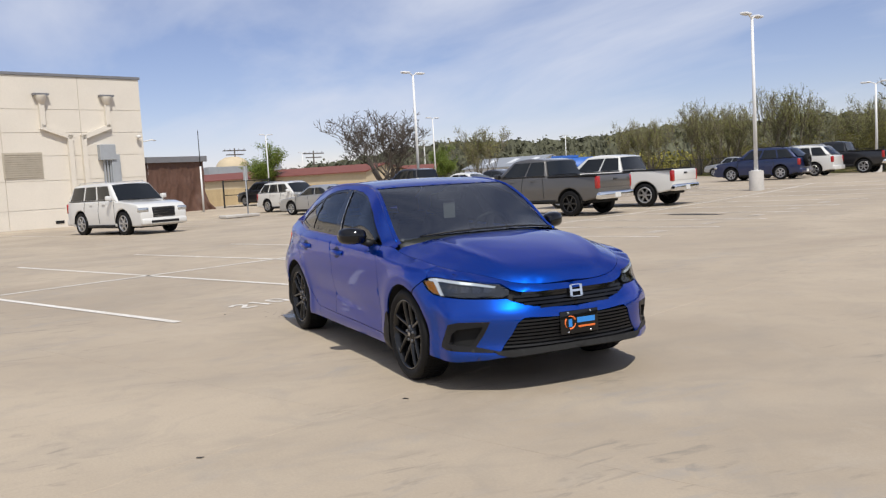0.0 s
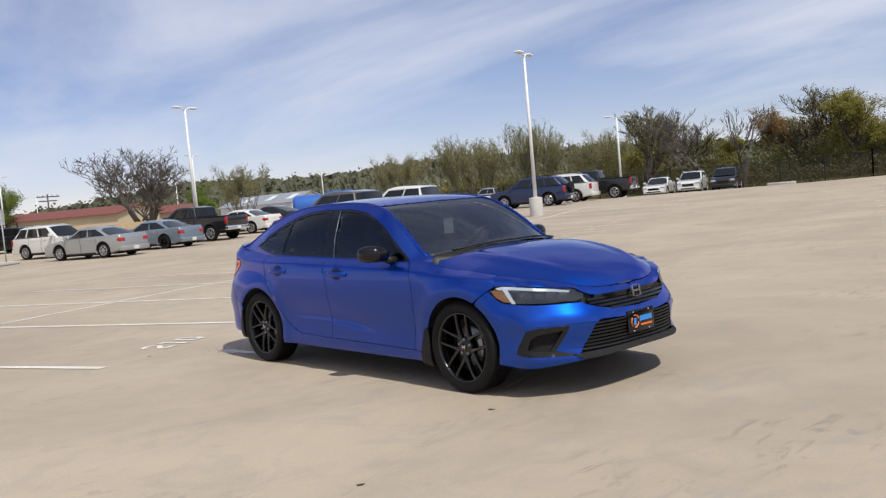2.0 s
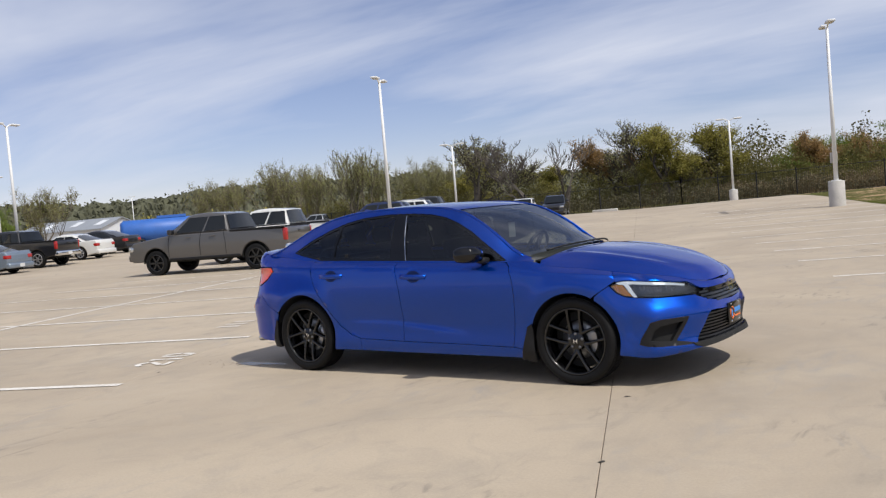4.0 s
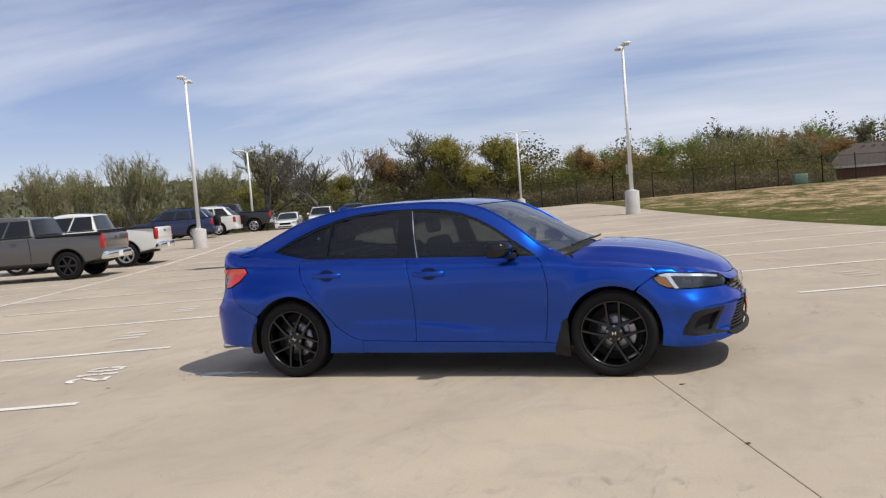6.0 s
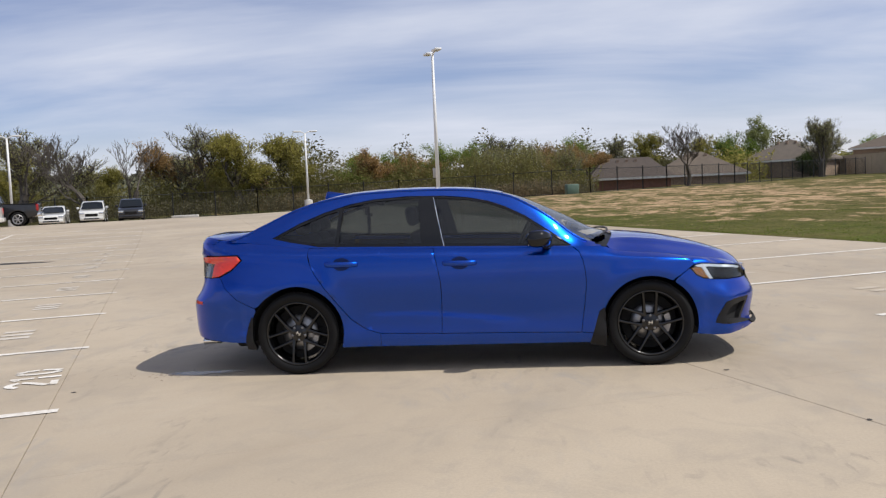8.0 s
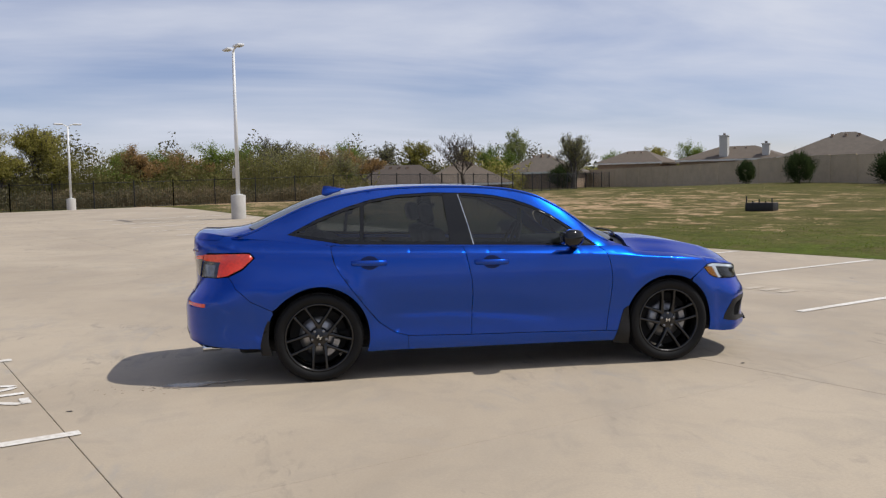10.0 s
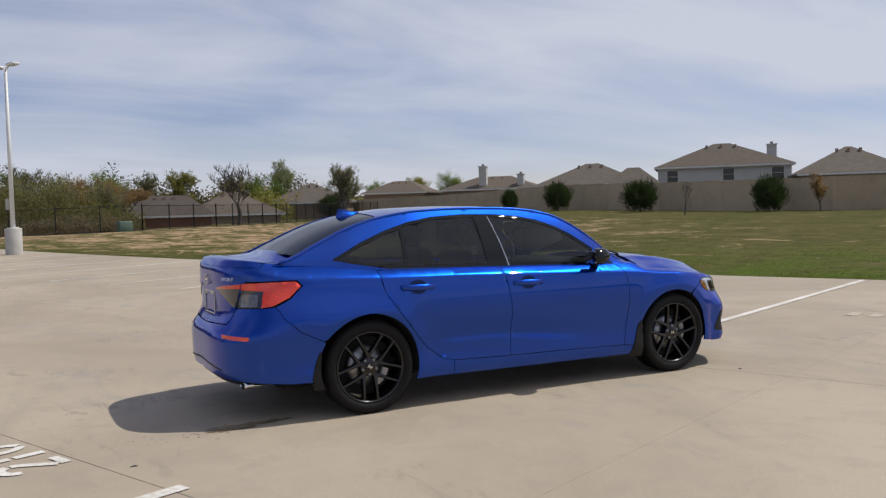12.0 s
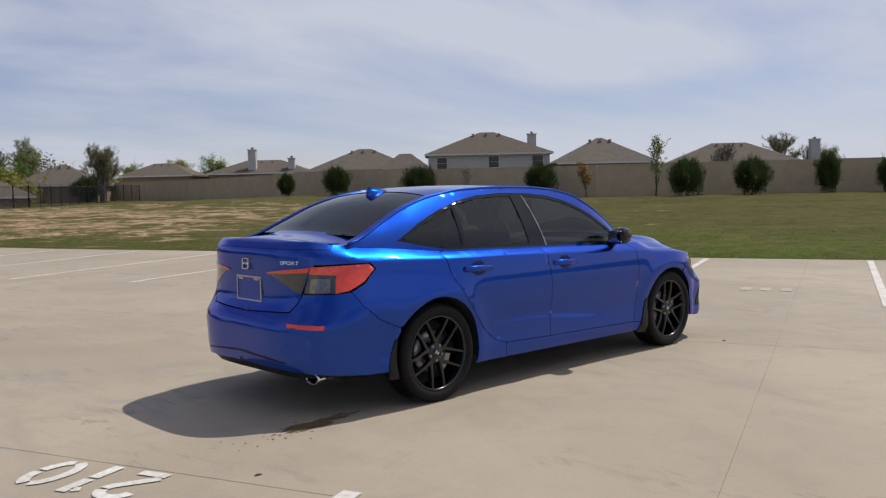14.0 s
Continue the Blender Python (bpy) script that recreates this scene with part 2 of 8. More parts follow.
def panel_bm(fn, poly, step=0.03, holes=(), thick=0.012, mirror=False, toward=(0, 0, 0.6), bm=None, rows=()):
    """A sheet cut to a polygon in the surface's own coordinates, with its edge turned inwards."""
    bm = bm or bmesh.new()
    vs, fs = fill(poly, step, holes, rows)
    pos = fn(vs[:, 0], vs[:, 1])
    for flip in ((False, True) if mirror == "both" else (mirror,)):
        q = pos * (1, -1, 1) if flip else pos
        made = [bm.verts.new(c) for c in q]
        faces = []
        for f in fs:
            try:
                faces.append(bm.faces.new([made[i] for i in f]))
            except ValueError:
                pass
        bm.normal_update()
        c = Vector(toward)
        if sum((f.calc_center_median() - c).dot(f.normal) * f.calc_area() for f in faces) < 0:
            bmesh.ops.reverse_faces(bm, faces=faces)
        bm.normal_update()
        if thick:
            own = set(faces)
            rim_edges = [e for f in faces for e in f.edges if len([g for g in e.link_faces if g in own]) == 1 and max(abs(v.co.y) for v in e.verts) > .003]
            top, low = {}, {}
            for e in rim_edges:
                for v in e.verts:
                    if v not in top:
                        top[v] = bm.verts.new(v.co)
                        low[v] = bm.verts.new(v.co - v.normal * thick)
            for e in rim_edges:
                f = [g for g in e.link_faces if g in own][0]
                a, b = e.verts
                for lp in f.loops:
                    if lp.edge == e:
                        a, b = lp.vert, lp.link_loop_next.vert
                bm.faces.new((top[b], top[a], low[a], low[b]))
    return bm
# ---- the sedan's outer surfaces; x forward, y to its left, z up ----
def spline(*pts):
    """A smooth curve through a few (x, y) stations, as a function."""
    xs, ys = np.array(sorted(pts), float).T
    h = np.diff(xs)
    d = np.diff(ys) / h
    m = np.zeros_like(ys)
    m[1:-1] = np.where(d[1:] * d[:-1] > 0, 2 * d[1:] * d[:-1] / (d[1:] + d[:-1] + 1e-12), 0)
    m[0], m[-1] = d[0], d[-1]
    fx = np.linspace(xs[0], xs[-1], 600)
    k = np.clip(np.searchsorted(xs, fx, "right") - 1, 0, len(h) - 1)
    t = (fx - xs[k]) / h[k]
    fy = ((1 + 2 * t) * (1 - t) ** 2 * ys[k] + t * (1 - t) ** 2 * h[k] * m[k]
          + t * t * (3 - 2 * t) * ys[k + 1] + t * t * (t - 1) * h[k] * m[k + 1])
    return lambda v: np.interp(v, fx, fy)


def ramp(v, a, b):
    t = np.clip((np.asarray(v, float) - a) / (b - a), 0, 1)
    return t * t * (3 - 2 * t)


XF0, XR0, NF, NR = 1.40, -1.25, 2.3, 3.8
NLOW, NHIGH = 2.8, 2.25
nose_x = spline((.12, 2.18), (.17, 2.23), (.22, 2.270), (.262, 2.290), (.285, 2.276), (.33, 2.262), (.48, 2.284), (.53, 2.270), (.58, 2.246), (.62, 2.236), (.66, 2.237), (.70, 2.236), (.74, 2.213), (.78, 2.172), (.86, 2.07))
tail_x = spline((.15, -2.20), (.22, -2.27), (.30, -2.335), (.40, -2.35), (.54, -2.352), (.60, -2.335), (.66, -2.29), (.75, -2.262), (.92, -2.275), (1.0, -2.28), (1.06, -2.27))
side_y = spline((.10, .80), (.17, .845), (.215, .868), (.26, .876), (.31, .876), (.37, .872), (.43, .873), (.50, .883), (.56, .891), (.62, .897), (.68, .9005), (.72, .901), (.755, .8995), (.80, .8965), (.88, .888), (.95, .877), (1.06, .855))
rim_z = spline((-3.2, 1.078), (-2.6, 1.078), (-2.2, 1.074), (-2.05, 1.064), (-1.95, 1.055), (-1.75, 1.04), (-1.57, 1.02), (-1.2, .985), (-.58, .966), (.085, .944), (.78, .925), (.95, .925), (1.04, .915), (1.13, .885), (1.25, .868), (1.5, .85), (1.72, .825), (1.93, .80), (2.1, .780), (2.25, .752), (2.4, .712), (2.6, .690), (2.9, .685))
rim_in = spline((-3.2, .02), (-2.3, .03), (-1.9, .10), (-1.5, .075), (-1.0, .062), (.7, .062), (1.0, .085), (1.2, .105), (1.7, .11), (2.0, .085), (2.3, .045), (2.9, .035))
crease_z = spline((-3.2, 1.05), (-2.6, 1.05), (-2.3, 1.045), (-2.1, 1.005), (-1.85, .962), (-1.5, .948), (-1.2, .938), (-.7, .927), (-.25, .911), (.3, .889), (.825, .864), (1.27, .834), (1.74, .803), (2.1, .752), (2.25, .717), (2.4, .677), (2.6, .655), (2.9, .650))


def rim_h(s):
    """The height of the canted band between the shoulder crease and the rim."""
    return np.maximum(rim_z(s) - crease_z(s), .02)


def _corner(a, b, n):
    f = np.linspace(0, np.pi / 2, 2001)
    x, y = a * np.sin(f) ** (2 / n), b * np.cos(f) ** (2 / n)
    return np.r_[0, np.cumsum(np.hypot(np.diff(x), np.diff(y)))], f


ARC_F, ARC_R = _corner(2.28 - XF0, .89, NF), _corner(XR0 + 2.33, .87, NR)
S_NOSE, S_TAIL = XF0 + ARC_F[0][-1], XR0 - ARC_R[0][-1]


def plan(s, z):
    """The body's outline at the height z; s is x along the side and goes on round the corners to the middle of nose and tail."""
    s, z = np.broadcast_arrays(np.asarray(s, float), np.asarray(z, float))
    w = side_y(z)
    ff = np.interp(s - XF0, *ARC_F)
    fr = np.interp(XR0 - s, *ARC_R)
    nf = NLOW - (NLOW - NHIGH) * ramp(z, .50, .70)          # the nose is rounder at the lamps than at the bumper
    x = np.where(s > XF0, XF0 + (nose_x(z) - XF0) * np.sin(ff) ** (2 / nf), np.where(s < XR0, XR0 + (tail_x(z) - XR0) * np.sin(fr) ** (2 / NR), s))
    y = w * np.where(s > XF0, np.cos(ff).clip(0) ** (2 / nf), np.where(s < XR0, np.cos(fr).clip(0) ** (2 / NR), 1))
    y = y * (1 - .085 * ramp(-x, .9, 2.0) * ramp(z, .66, .92)) * (1 - .02 * ramp(x, .9, 1.7) * ramp(z, .7, .9))
    for xc in (1.3675, -1.3675):
        r = np.hypot(x - xc, z - .33)
        y = y + .014 * np.exp(-((r - .40) / .07) ** 2) * (abs(x) < 1.8)
    # the bumper corner stands proud beside its pocket
    y = y + .038 * np.exp(-((s - 1.93) / .12) ** 2) * (1 - ramp(z, .48, .63))
    # scalloped lower doors, with a lip that falls towards the front
    lip = .470 - .085 * ramp(x, -.5, .6)
    cut_in = ramp(-z, -(lip + .17), -(lip + .015)) - ramp(-z, -lip - .012, -lip + .034)
    y = y - .012 * cut_in * ramp(x, -.98, -.65) * ramp(-x, -.62, -.05)
    return x, y


def _rim_in_dir(s, z):
    (xa, ya), (xb, yb) = plan(s - .01, z), plan(s + .01, z)
    tx, ty = xb - xa, yb - ya
    l = np.hypot(tx, ty) + 1e-9
    return ty / l, -tx / l


def wrap(s, z, out=0.0):
    """A point of the lower body, z up to rim_z(s), where the surface has rolled over inwards. Right-hand side: y is negative."""
    s, z = np.broadcast_arrays(np.asarray(s, float), np.asarray(z, float))
    x, y = plan(s, z)
    zt, hh = rim_z(s), rim_h(s)
    b = np.clip((z - (zt - hh)) / hh, 0, 1)
    nx, ny = _rim_in_dir(s, z)
    k = rim_in(s) * (.82 * b + .18 * (1 - np.sqrt(1 - (b * .995) ** 2)))
    x, y = x + nx * (k - out), np.maximum(y + ny * (k - out), 0)
    return np.stack([x, -y, z], -1)


def rim(s):
    return wrap(s, rim_z(s))


# roof rail: x -> y and z
rail_y = spline((1.06, .755), (.95, .735), (.66, .695), (.32, .63), (.09, .595), (-.5, .578), (-1.13, .578), (-1.5, .60), (-1.8, .645), (-2.0, .68))
rail_z = spline((1.06, .918), (.95, .945), (.833, 1.00), (.663, 1.135), (.491, 1.252), (.318, 1.336), (.09, 1.385), (-.19, 1.405), (-.5, 1.41), (-.84, 1.40), (-1.13, 1.362), (-1.37, 1.298), (-1.67, 1.17), (-1.83, 1.098), (-2.0, 1.055))
top_z = spline((1.30, .98), (1.15, .995), (1.03, 1.025), (.80, 1.142), (.56, 1.258), (.35, 1.345), (.10, 1.402), (-.19, 1.426), (-.51, 1.433), (-.84, 1.425), (-1.13, 1.395), (-1.37, 1.338), (-1.67, 1.215), (-1.83, 1.145), (-1.93, 1.118), (-2.10, 1.106), (-2.23, 1.098), (-2.34, 1.085))
bonnet_z = spline((1.02, .985), (1.17, .988), (1.42, .968), (1.69, .921), (1.94, .852), (2.05, .812), (2.105, .785), (2.16, .745), (2.208, .690))


def cabin_side(x, z, out=0.0):
    """Side glass and pillars, between the belt and the roof rail."""
    x, z = np.broadcast_arrays(np.asarray(x, float), np.asarray(z, float))
    base = rim(x)
    zb, yb = rim_z(x) - .004, -base[..., 1]
    f = np.clip((z - zb) / np.maximum(rail_z(x) - zb, .02), 0, 1.05)
    y = yb + (rail_y(x) - yb) * f + .03 * 4 * f * (1 - f) * ramp(rail_z(x) - zb, .02, .3)
    return np.stack([x, -(y + out), z], -1)


def cabin_top(x, e, out=0.0):
    """Windscreen, roof and rear glass; e runs from -1 to 1 across."""
    x, e = np.broadcast_arrays(np.asarray(x, float), np.asarray(e, float))
    zc, zr = top_z(x), rail_z(x)
    zr = np.where(x < -1.95, 1.055, zr)
    zr = np.minimum(zr, zc - .005)
    return np.stack([x, e * rail_y(x), zc - (zc - zr) * np.abs(e) ** 2.3 + out], -1)


# ---- ground: concrete lot laid in slabs, and a rising grass field ----
TH = radians(22.0)
U, V = Vector((math.cos(TH), math.sin(TH), 0)), Vector((-math.sin(TH), math.cos(TH), 0))
SLAB, U0, V0 = 4.572, 1.17, -2.2
LOT_EDGE = 10.31
_vk = [V0 + SLAB * k for k in range(-20, 40)]
_vz = [float(np.interp(v, [6, 12, 18, 22, 31, 38, 44, 48, 57, 65], [0, -.04, -.08, -.05, .08, .27, .33, .30, .05, -.10])) for v in _vk]

_vr = [float(np.interp(v, [4, 20], [0, 1])) for v in _vk]


def uv(x, y):
    return x * U.x + y * U.y, x * V.x + y * V.y


def lot_z(u, v):
    """The lot: a gentle crown across it, and a slow rise towards the grass."""
    return float(np.interp(v, _vk, _vz)) + .012 * min(max(u - U0, 0.0), LOT_EDGE - U0) * float(np.interp(v, _vk, _vr))


def ground_z(x, y):
    """The height of the ground: the lot crowns gently, the field beyond its edge rises."""
    u, v = uv(x, y)
    return lot_z(u, v) + min(.75, .011 * max(0.0, u - LOT_EDGE - .3))


def on_lot(u, v, up=0.0):
    p = U * u + V * v
    return Vector((p.x, p.y, lot_z(u, v) + up))


def concrete_mat():
    m = bpy.data.materials.new("weathered_concrete")
    m.use_nodes = True
    n, l = m.node_tree.nodes, m.node_tree.links
    p = n["Principled BSDF"]
    p.inputs["Roughness"].default_value = 0.82
    geo_n = n.new("ShaderNodeNewGeometry")

    def nz(scale, detail=5, rough=0.55, dist=0.0, stretch=None):
        t = n.new("ShaderNodeTexNoise")
        t.inputs["Scale"].default_value, t.inputs["Detail"].default_value = scale, detail
        t.inputs["Roughness"].default_value, t.inputs["Distortion"].default_value = rough, dist
        src = geo_n.outputs["Position"]
        if stretch:
            mp = n.new("ShaderNodeMapping")
            mp.inputs["Rotation"].default_value, mp.inputs["Scale"].default_value = (0, 0, -TH), stretch
            l.new(src, mp.inputs[0])
            src = mp.outputs[0]
        l.new(src, t.inputs["Vector"])
        return t.outputs["Fac"]

    def mapped(fac, a, b, lo=0.0, hi=1.0):
        r = n.new("ShaderNodeMapRange")
        for k, val in zip(("From Min", "From Max", "To Min", "To Max"), (a, b, lo, hi)):
            r.inputs[k].default_value = val
        l.new(fac, r.inputs["Value"])
        return r.outputs[0]

    def mixed(fac, a, b):
        x = n.new("ShaderNodeMix")
        x.data_type = "RGBA"
        for key, val in (("A", a), ("B", b)):
            if isinstance(val, tuple):
                x.inputs[key].default_value = (*val, 1)
            else:
                l.new(val, x.inputs[key])
        l.new(fac, x.inputs["Factor"])
        return x.outputs["Result"]
    col = mixed(mapped(nz(0.22, 6, 0.6, 0.8), .36, .66), (.352, .288, .212), (.465, .385, .285))
    col = mixed(mapped(nz(0.9, 6, 0.62, 1.2, (1.0, .45, 1)), .52, .78, 0, .55), col, (.275, .24, .195))
    col = mixed(mapped(nz(0.55, 4, 0.5, 0.4), .58, .80, 0, .5), col, (.475, .402, .31))
    col = mixed(mapped(nz(2.1, 7, 0.65, 1.0), .50, .72, 0, .35), col, (.255, .228, .192))
    col = mixed(mapped(nz(1.3, 7, 0.7, 0.6), .56, .70, 0, .30), col, (.46, .395, .31))
    col = mixed(mapped(nz(7.5, 8, 0.75, 2.0, (1.0, .35, 1)), .64, .76, 0, .45), col, (.20, .185, .165))
    col = mixed(mapped(nz(60, 3, 0.6), .30, .75, 0, .30), col, (.26, .22, .175))
    # loose patches of thin scuffs and dried mud
    both = n.new("ShaderNodeMath")
    both.operation = "MULTIPLY"
    l.new(mapped(nz(0.75, 3, 0.5, 0.3), .53, .66), both.inputs[0])
    l.new(mapped(nz(9.0, 6, 0.6, 0.8, (1.0, .3, 1)), .54, .66, 0, .75), both.inputs[1])
    col = mixed(both.outputs[0], col, (.215, .190, .155))
    both = n.new("ShaderNodeMath")
    both.operation = "MULTIPLY"
    l.new(mapped(nz(0.6, 3, 0.5, 0.9), .50, .62), both.inputs[0])
    l.new(mapped(nz(3.5, 7, 0.65, 1.2, (1.0, .4, 1)), .50, .68, 0, .55), both.inputs[1])
    col = mixed(both.outputs[0], col, (.285, .268, .245))
    l.new(col, p.inputs["Base Color"])
    bp = n.new("ShaderNodeBump")
    bp.inputs["Strength"].default_value, bp.inputs["Distance"].default_value = 0.25, 0.006
    l.new(nz(85, 4, 0.7), bp.inputs["Height"])
    l.new(bp.outputs[0], p.inputs["Normal"])
    return m


def field_mat():
    m = bpy.data.materials.new("patchy_grass")
    m.use_nodes = True
    n, l = m.node_tree.nodes, m.node_tree.links
    p = n["Principled BSDF"]
    p.inputs["Roughness"].default_value = 0.95
    p.inputs["Specular IOR Level"].default_value = 0.05
    g_n = n.new("ShaderNodeNewGeometry")

    def noise_fac(scale, detail, a, b, stretch=(1, 1, 1)):
        mp = n.new("ShaderNodeMapping")
        mp.inputs["Rotation"].default_value, mp.inputs["Scale"].default_value = (0, 0, -TH), stretch
        l.new(g_n.outputs["Position"], mp.inputs[0])
        t = n.new("ShaderNodeTexNoise")
        t.inputs["Scale"].default_value, t.inputs["Detail"].default_value, t.inputs["Roughness"].default_value = scale, detail, .65
        l.new(mp.outputs[0], t.inputs["Vector"])
        r = n.new("ShaderNodeMapRange")
        r.inputs["From Min"].default_value, r.inputs["From Max"].default_value = a, b
        l.new(t.outputs["Fac"], r.inputs["Value"])
        return r.outputs[0]

    def mixed(fac, a, b):
        x = n.new("ShaderNodeMix")
        x.data_type = "RGBA"
        for key, val in (("A", a), ("B", b)):
            if isinstance(val, tuple):
                x.inputs[key].default_value = (*val, 1)
            else:
                l.new(val, x.inputs[key])
        l.new(fac, x.inputs["Factor"])
        return x.outputs["Result"]
    green = mixed(noise_fac(1.6, 10, .38, .66), (.052, .056, .014), (.120, .115, .032))
    dry = mixed(noise_fac(1.4, 10, .38, .66), (.075, .068, .022), (.165, .135, .055))
    col = mixed(noise_fac(.22, 8, .38, .60, (1, .8, 1)), green, dry)
    col = mixed(noise_fac(9, 6, .45, .75), col, (.030, .038, .010))
    col = mixed(noise_fac(5, 7, .56, .74, (1, .8, 1)), col, (.16, .135, .06))
    # lush strip along the concrete
    mpn = n.new("ShaderNodeMapping")
    mpn.inputs["Rotation"].default_value = (0, 0, -TH)
    l.new(g_n.outputs["Position"], mpn.inputs[0])
    sxn = n.new("ShaderNodeSeparateXYZ")
    l.new(mpn.outputs[0], sxn.inputs[0])
    strip_n = n.new("ShaderNodeMapRange")
    strip_n.inputs["From Min"].default_value, strip_n.inputs["From Max"].default_value = LOT_EDGE + 1, LOT_EDGE + 12
    strip_n.inputs["To Min"].default_value, strip_n.inputs["To Max"].default_value = .9, 0
    l.new(sxn.outputs["X"], strip_n.inputs["Value"])
    lush = n.new("ShaderNodeMath")
    lush.operation = "MULTIPLY"
    l.new(strip_n.outputs[0], lush.inputs[0])
    l.new(noise_fac(.8, 8, .36, .62), lush.inputs[1])
    side_n = n.new("ShaderNodeMapRange")
    side_n.inputs["From Min"].default_value, side_n.inputs["From Max"].default_value = 1, 13
    side_n.inputs["To Min"].default_value, side_n.inputs["To Max"].default_value = 1, .15
    l.new(sxn.outputs["Y"], side_n.inputs["Value"])
    lush_b = n.new("ShaderNodeMath")
    lush_b.operation = "MULTIPLY"
    l.new(lush.outputs[0], lush_b.inputs[0])
    l.new(side_n.outputs[0], lush_b.inputs[1])
    lush = lush_b
    col = mixed(lush.outputs[0], col, mixed(noise_fac(6, 7, .35, .7), (.040, .072, .007), (.105, .145, .018)))
    # bare sandy soil where the field is worn, mostly towards the fence and along a band
    sx = n.new("ShaderNodeSeparateXYZ")
    mp = n.new("ShaderNodeMapping")
    mp.inputs["Rotation"].default_value = (0, 0, -TH)
    l.new(g_n.outputs["Position"], mp.inputs[0])
    l.new(mp.outputs[0], sx.inputs[0])
    far = n.new("ShaderNodeMapRange")
    far.inputs["From Min"].default_value, far.inputs["From Max"].default_value = 0, 24
    far.inputs["To Min"].default_value, far.inputs["To Max"].default_value = -.12, .03
    l.new(sx.outputs["Y"], far.inputs["Value"])
    away = n.new("ShaderNodeMapRange")
    away.inputs["From Min"].default_value, away.inputs["From Max"].default_value = 30, 60
    away.inputs["To Min"].default_value, away.inputs["To Max"].default_value = 0, -.14
    l.new(sx.outputs["X"], away.inputs["Value"])
    s1 = n.new("ShaderNodeTexNoise")
    s1.inputs["Scale"].default_value, s1.inputs["Detail"].default_value, s1.inputs["Roughness"].default_value = .60, 10, .76
    mp2 = n.new("ShaderNodeMapping")
    mp2.inputs["Rotation"].default_value, mp2.inputs["Scale"].default_value = (0, 0, -TH), (1, .75, 1)
    l.new(g_n.outputs["Position"], mp2.inputs[0])
    l.new(mp2.outputs[0], s1.inputs["Vector"])
    s1.inputs["Distortion"].default_value = .6
    a1, a2 = n.new("ShaderNodeMath"), n.new("ShaderNodeMath")
    l.new(s1.outputs["Fac"], a1.inputs[0])
    l.new(far.outputs[0], a1.inputs[1])
    l.new(a1.outputs[0], a2.inputs[0])
    l.new(away.outputs[0], a2.inputs[1])
    near = n.new("ShaderNodeMapRange")
    near.inputs["From Min"].default_value, near.inputs["From Max"].default_value = LOT_EDGE, LOT_EDGE + 5
    near.inputs["To Min"].default_value, near.inputs["To Max"].default_value = -.09, 0
    l.new(sx.outputs["X"], near.inputs["Value"])
    a3 = n.new("ShaderNodeMath")
    l.new(a2.outputs[0], a3.inputs[0])
    l.new(near.outputs[0], a3.inputs[1])
    a2 = a3
    sand = n.new("ShaderNodeMapRange")
    sand.inputs["From Min"].default_value, sand.inputs["From Max"].default_value = .495, .56
    l.new(a2.outputs[0], sand.inputs["Value"])
    sandy = mixed(noise_fac(2.4, 9, .40, .62), (.47, .325, .20), (.25, .175, .10))
    tuft = n.new("ShaderNodeMath")
    tuft.operation = "MULTIPLY"
    l.new(sand.outputs[0], tuft.inputs[0])
    l.new(noise_fac(2.2, 9, .62, .53), tuft.inputs[1])
    col = mixed(tuft.outputs[0], col, sandy)
    l.new(col, p.inputs["Base Color"])
    bp = n.new("ShaderNodeBump")
    bp.inputs["Strength"].default_value, bp.inputs["Distance"].default_value = .8, .08
    t = n.new("ShaderNodeTexNoise")
    t.inputs["Scale"].default_value, t.inputs["Detail"].default_value = 7, 5
    l.new(g_n.outputs["Position"], t.inputs["Vector"])
    l.new(t.outputs["Fac"], bp.inputs["Height"])
    l.new(bp.outputs[0], p.inputs["Normal"])
    return m


CONCRETE, FIELD = concrete_mat(), field_mat()
JOINT = material("joint_sealant", (0.21, 0.185, 0.15), 0.9, noise_scale=3, amount=0.3)
PAINT_WHITE = material("worn_road_paint", (0.72, 0.70, 0.66), 0.8, noise_scale=2.2, amount=0.12, second=(0.50, 0.45, 0.38), fine=30)
PAINT_GONE = material("rubbed_road_paint", (0.46, 0.40, 0.32), 0.85, noise_scale=2.2, amount=0.1, second=(0.38, 0.32, 0.25), fine=30)
PAINT_FAINT = material("faded_road_paint", (0.60, 0.57, 0.52), 0.85, noise_scale=2.2, amount=0.1, second=(0.42, 0.36, 0.29), fine=30)


def sheet(name, us, vs, zf, mat, **tags):
    """A ground sheet over stations along and across the lot."""
    verts, faces = [], []
    for u in us:
        for v in vs:
            p = U * u + V * v
            verts.append((p.x, p.y, zf(u, v)))
    m = len(vs)
    for i in range(len(us) - 1):
        for j in range(m - 1):
            faces.append((i * m + j, (i + 1) * m + j, (i + 1) * m + j + 1, i * m + j + 1))
    me = bpy.data.meshes.new(name)
    me.from_pydata(verts, [], faces)
    me.materials.append(mat)
    me.polygons.foreach_set("use_smooth", [True] * len(faces))
    return tagged(new(name, me), **tags)


C_COLS, C_ROWS = range(-8, 2), range(-4, 13)         # slabs built one by one
u_lo = U0 + SLAB * C_COLS[0]
v_lo, v_hi = V0 + SLAB * C_ROWS[0], V0 + SLAB * (C_ROWS[-1] + 1)


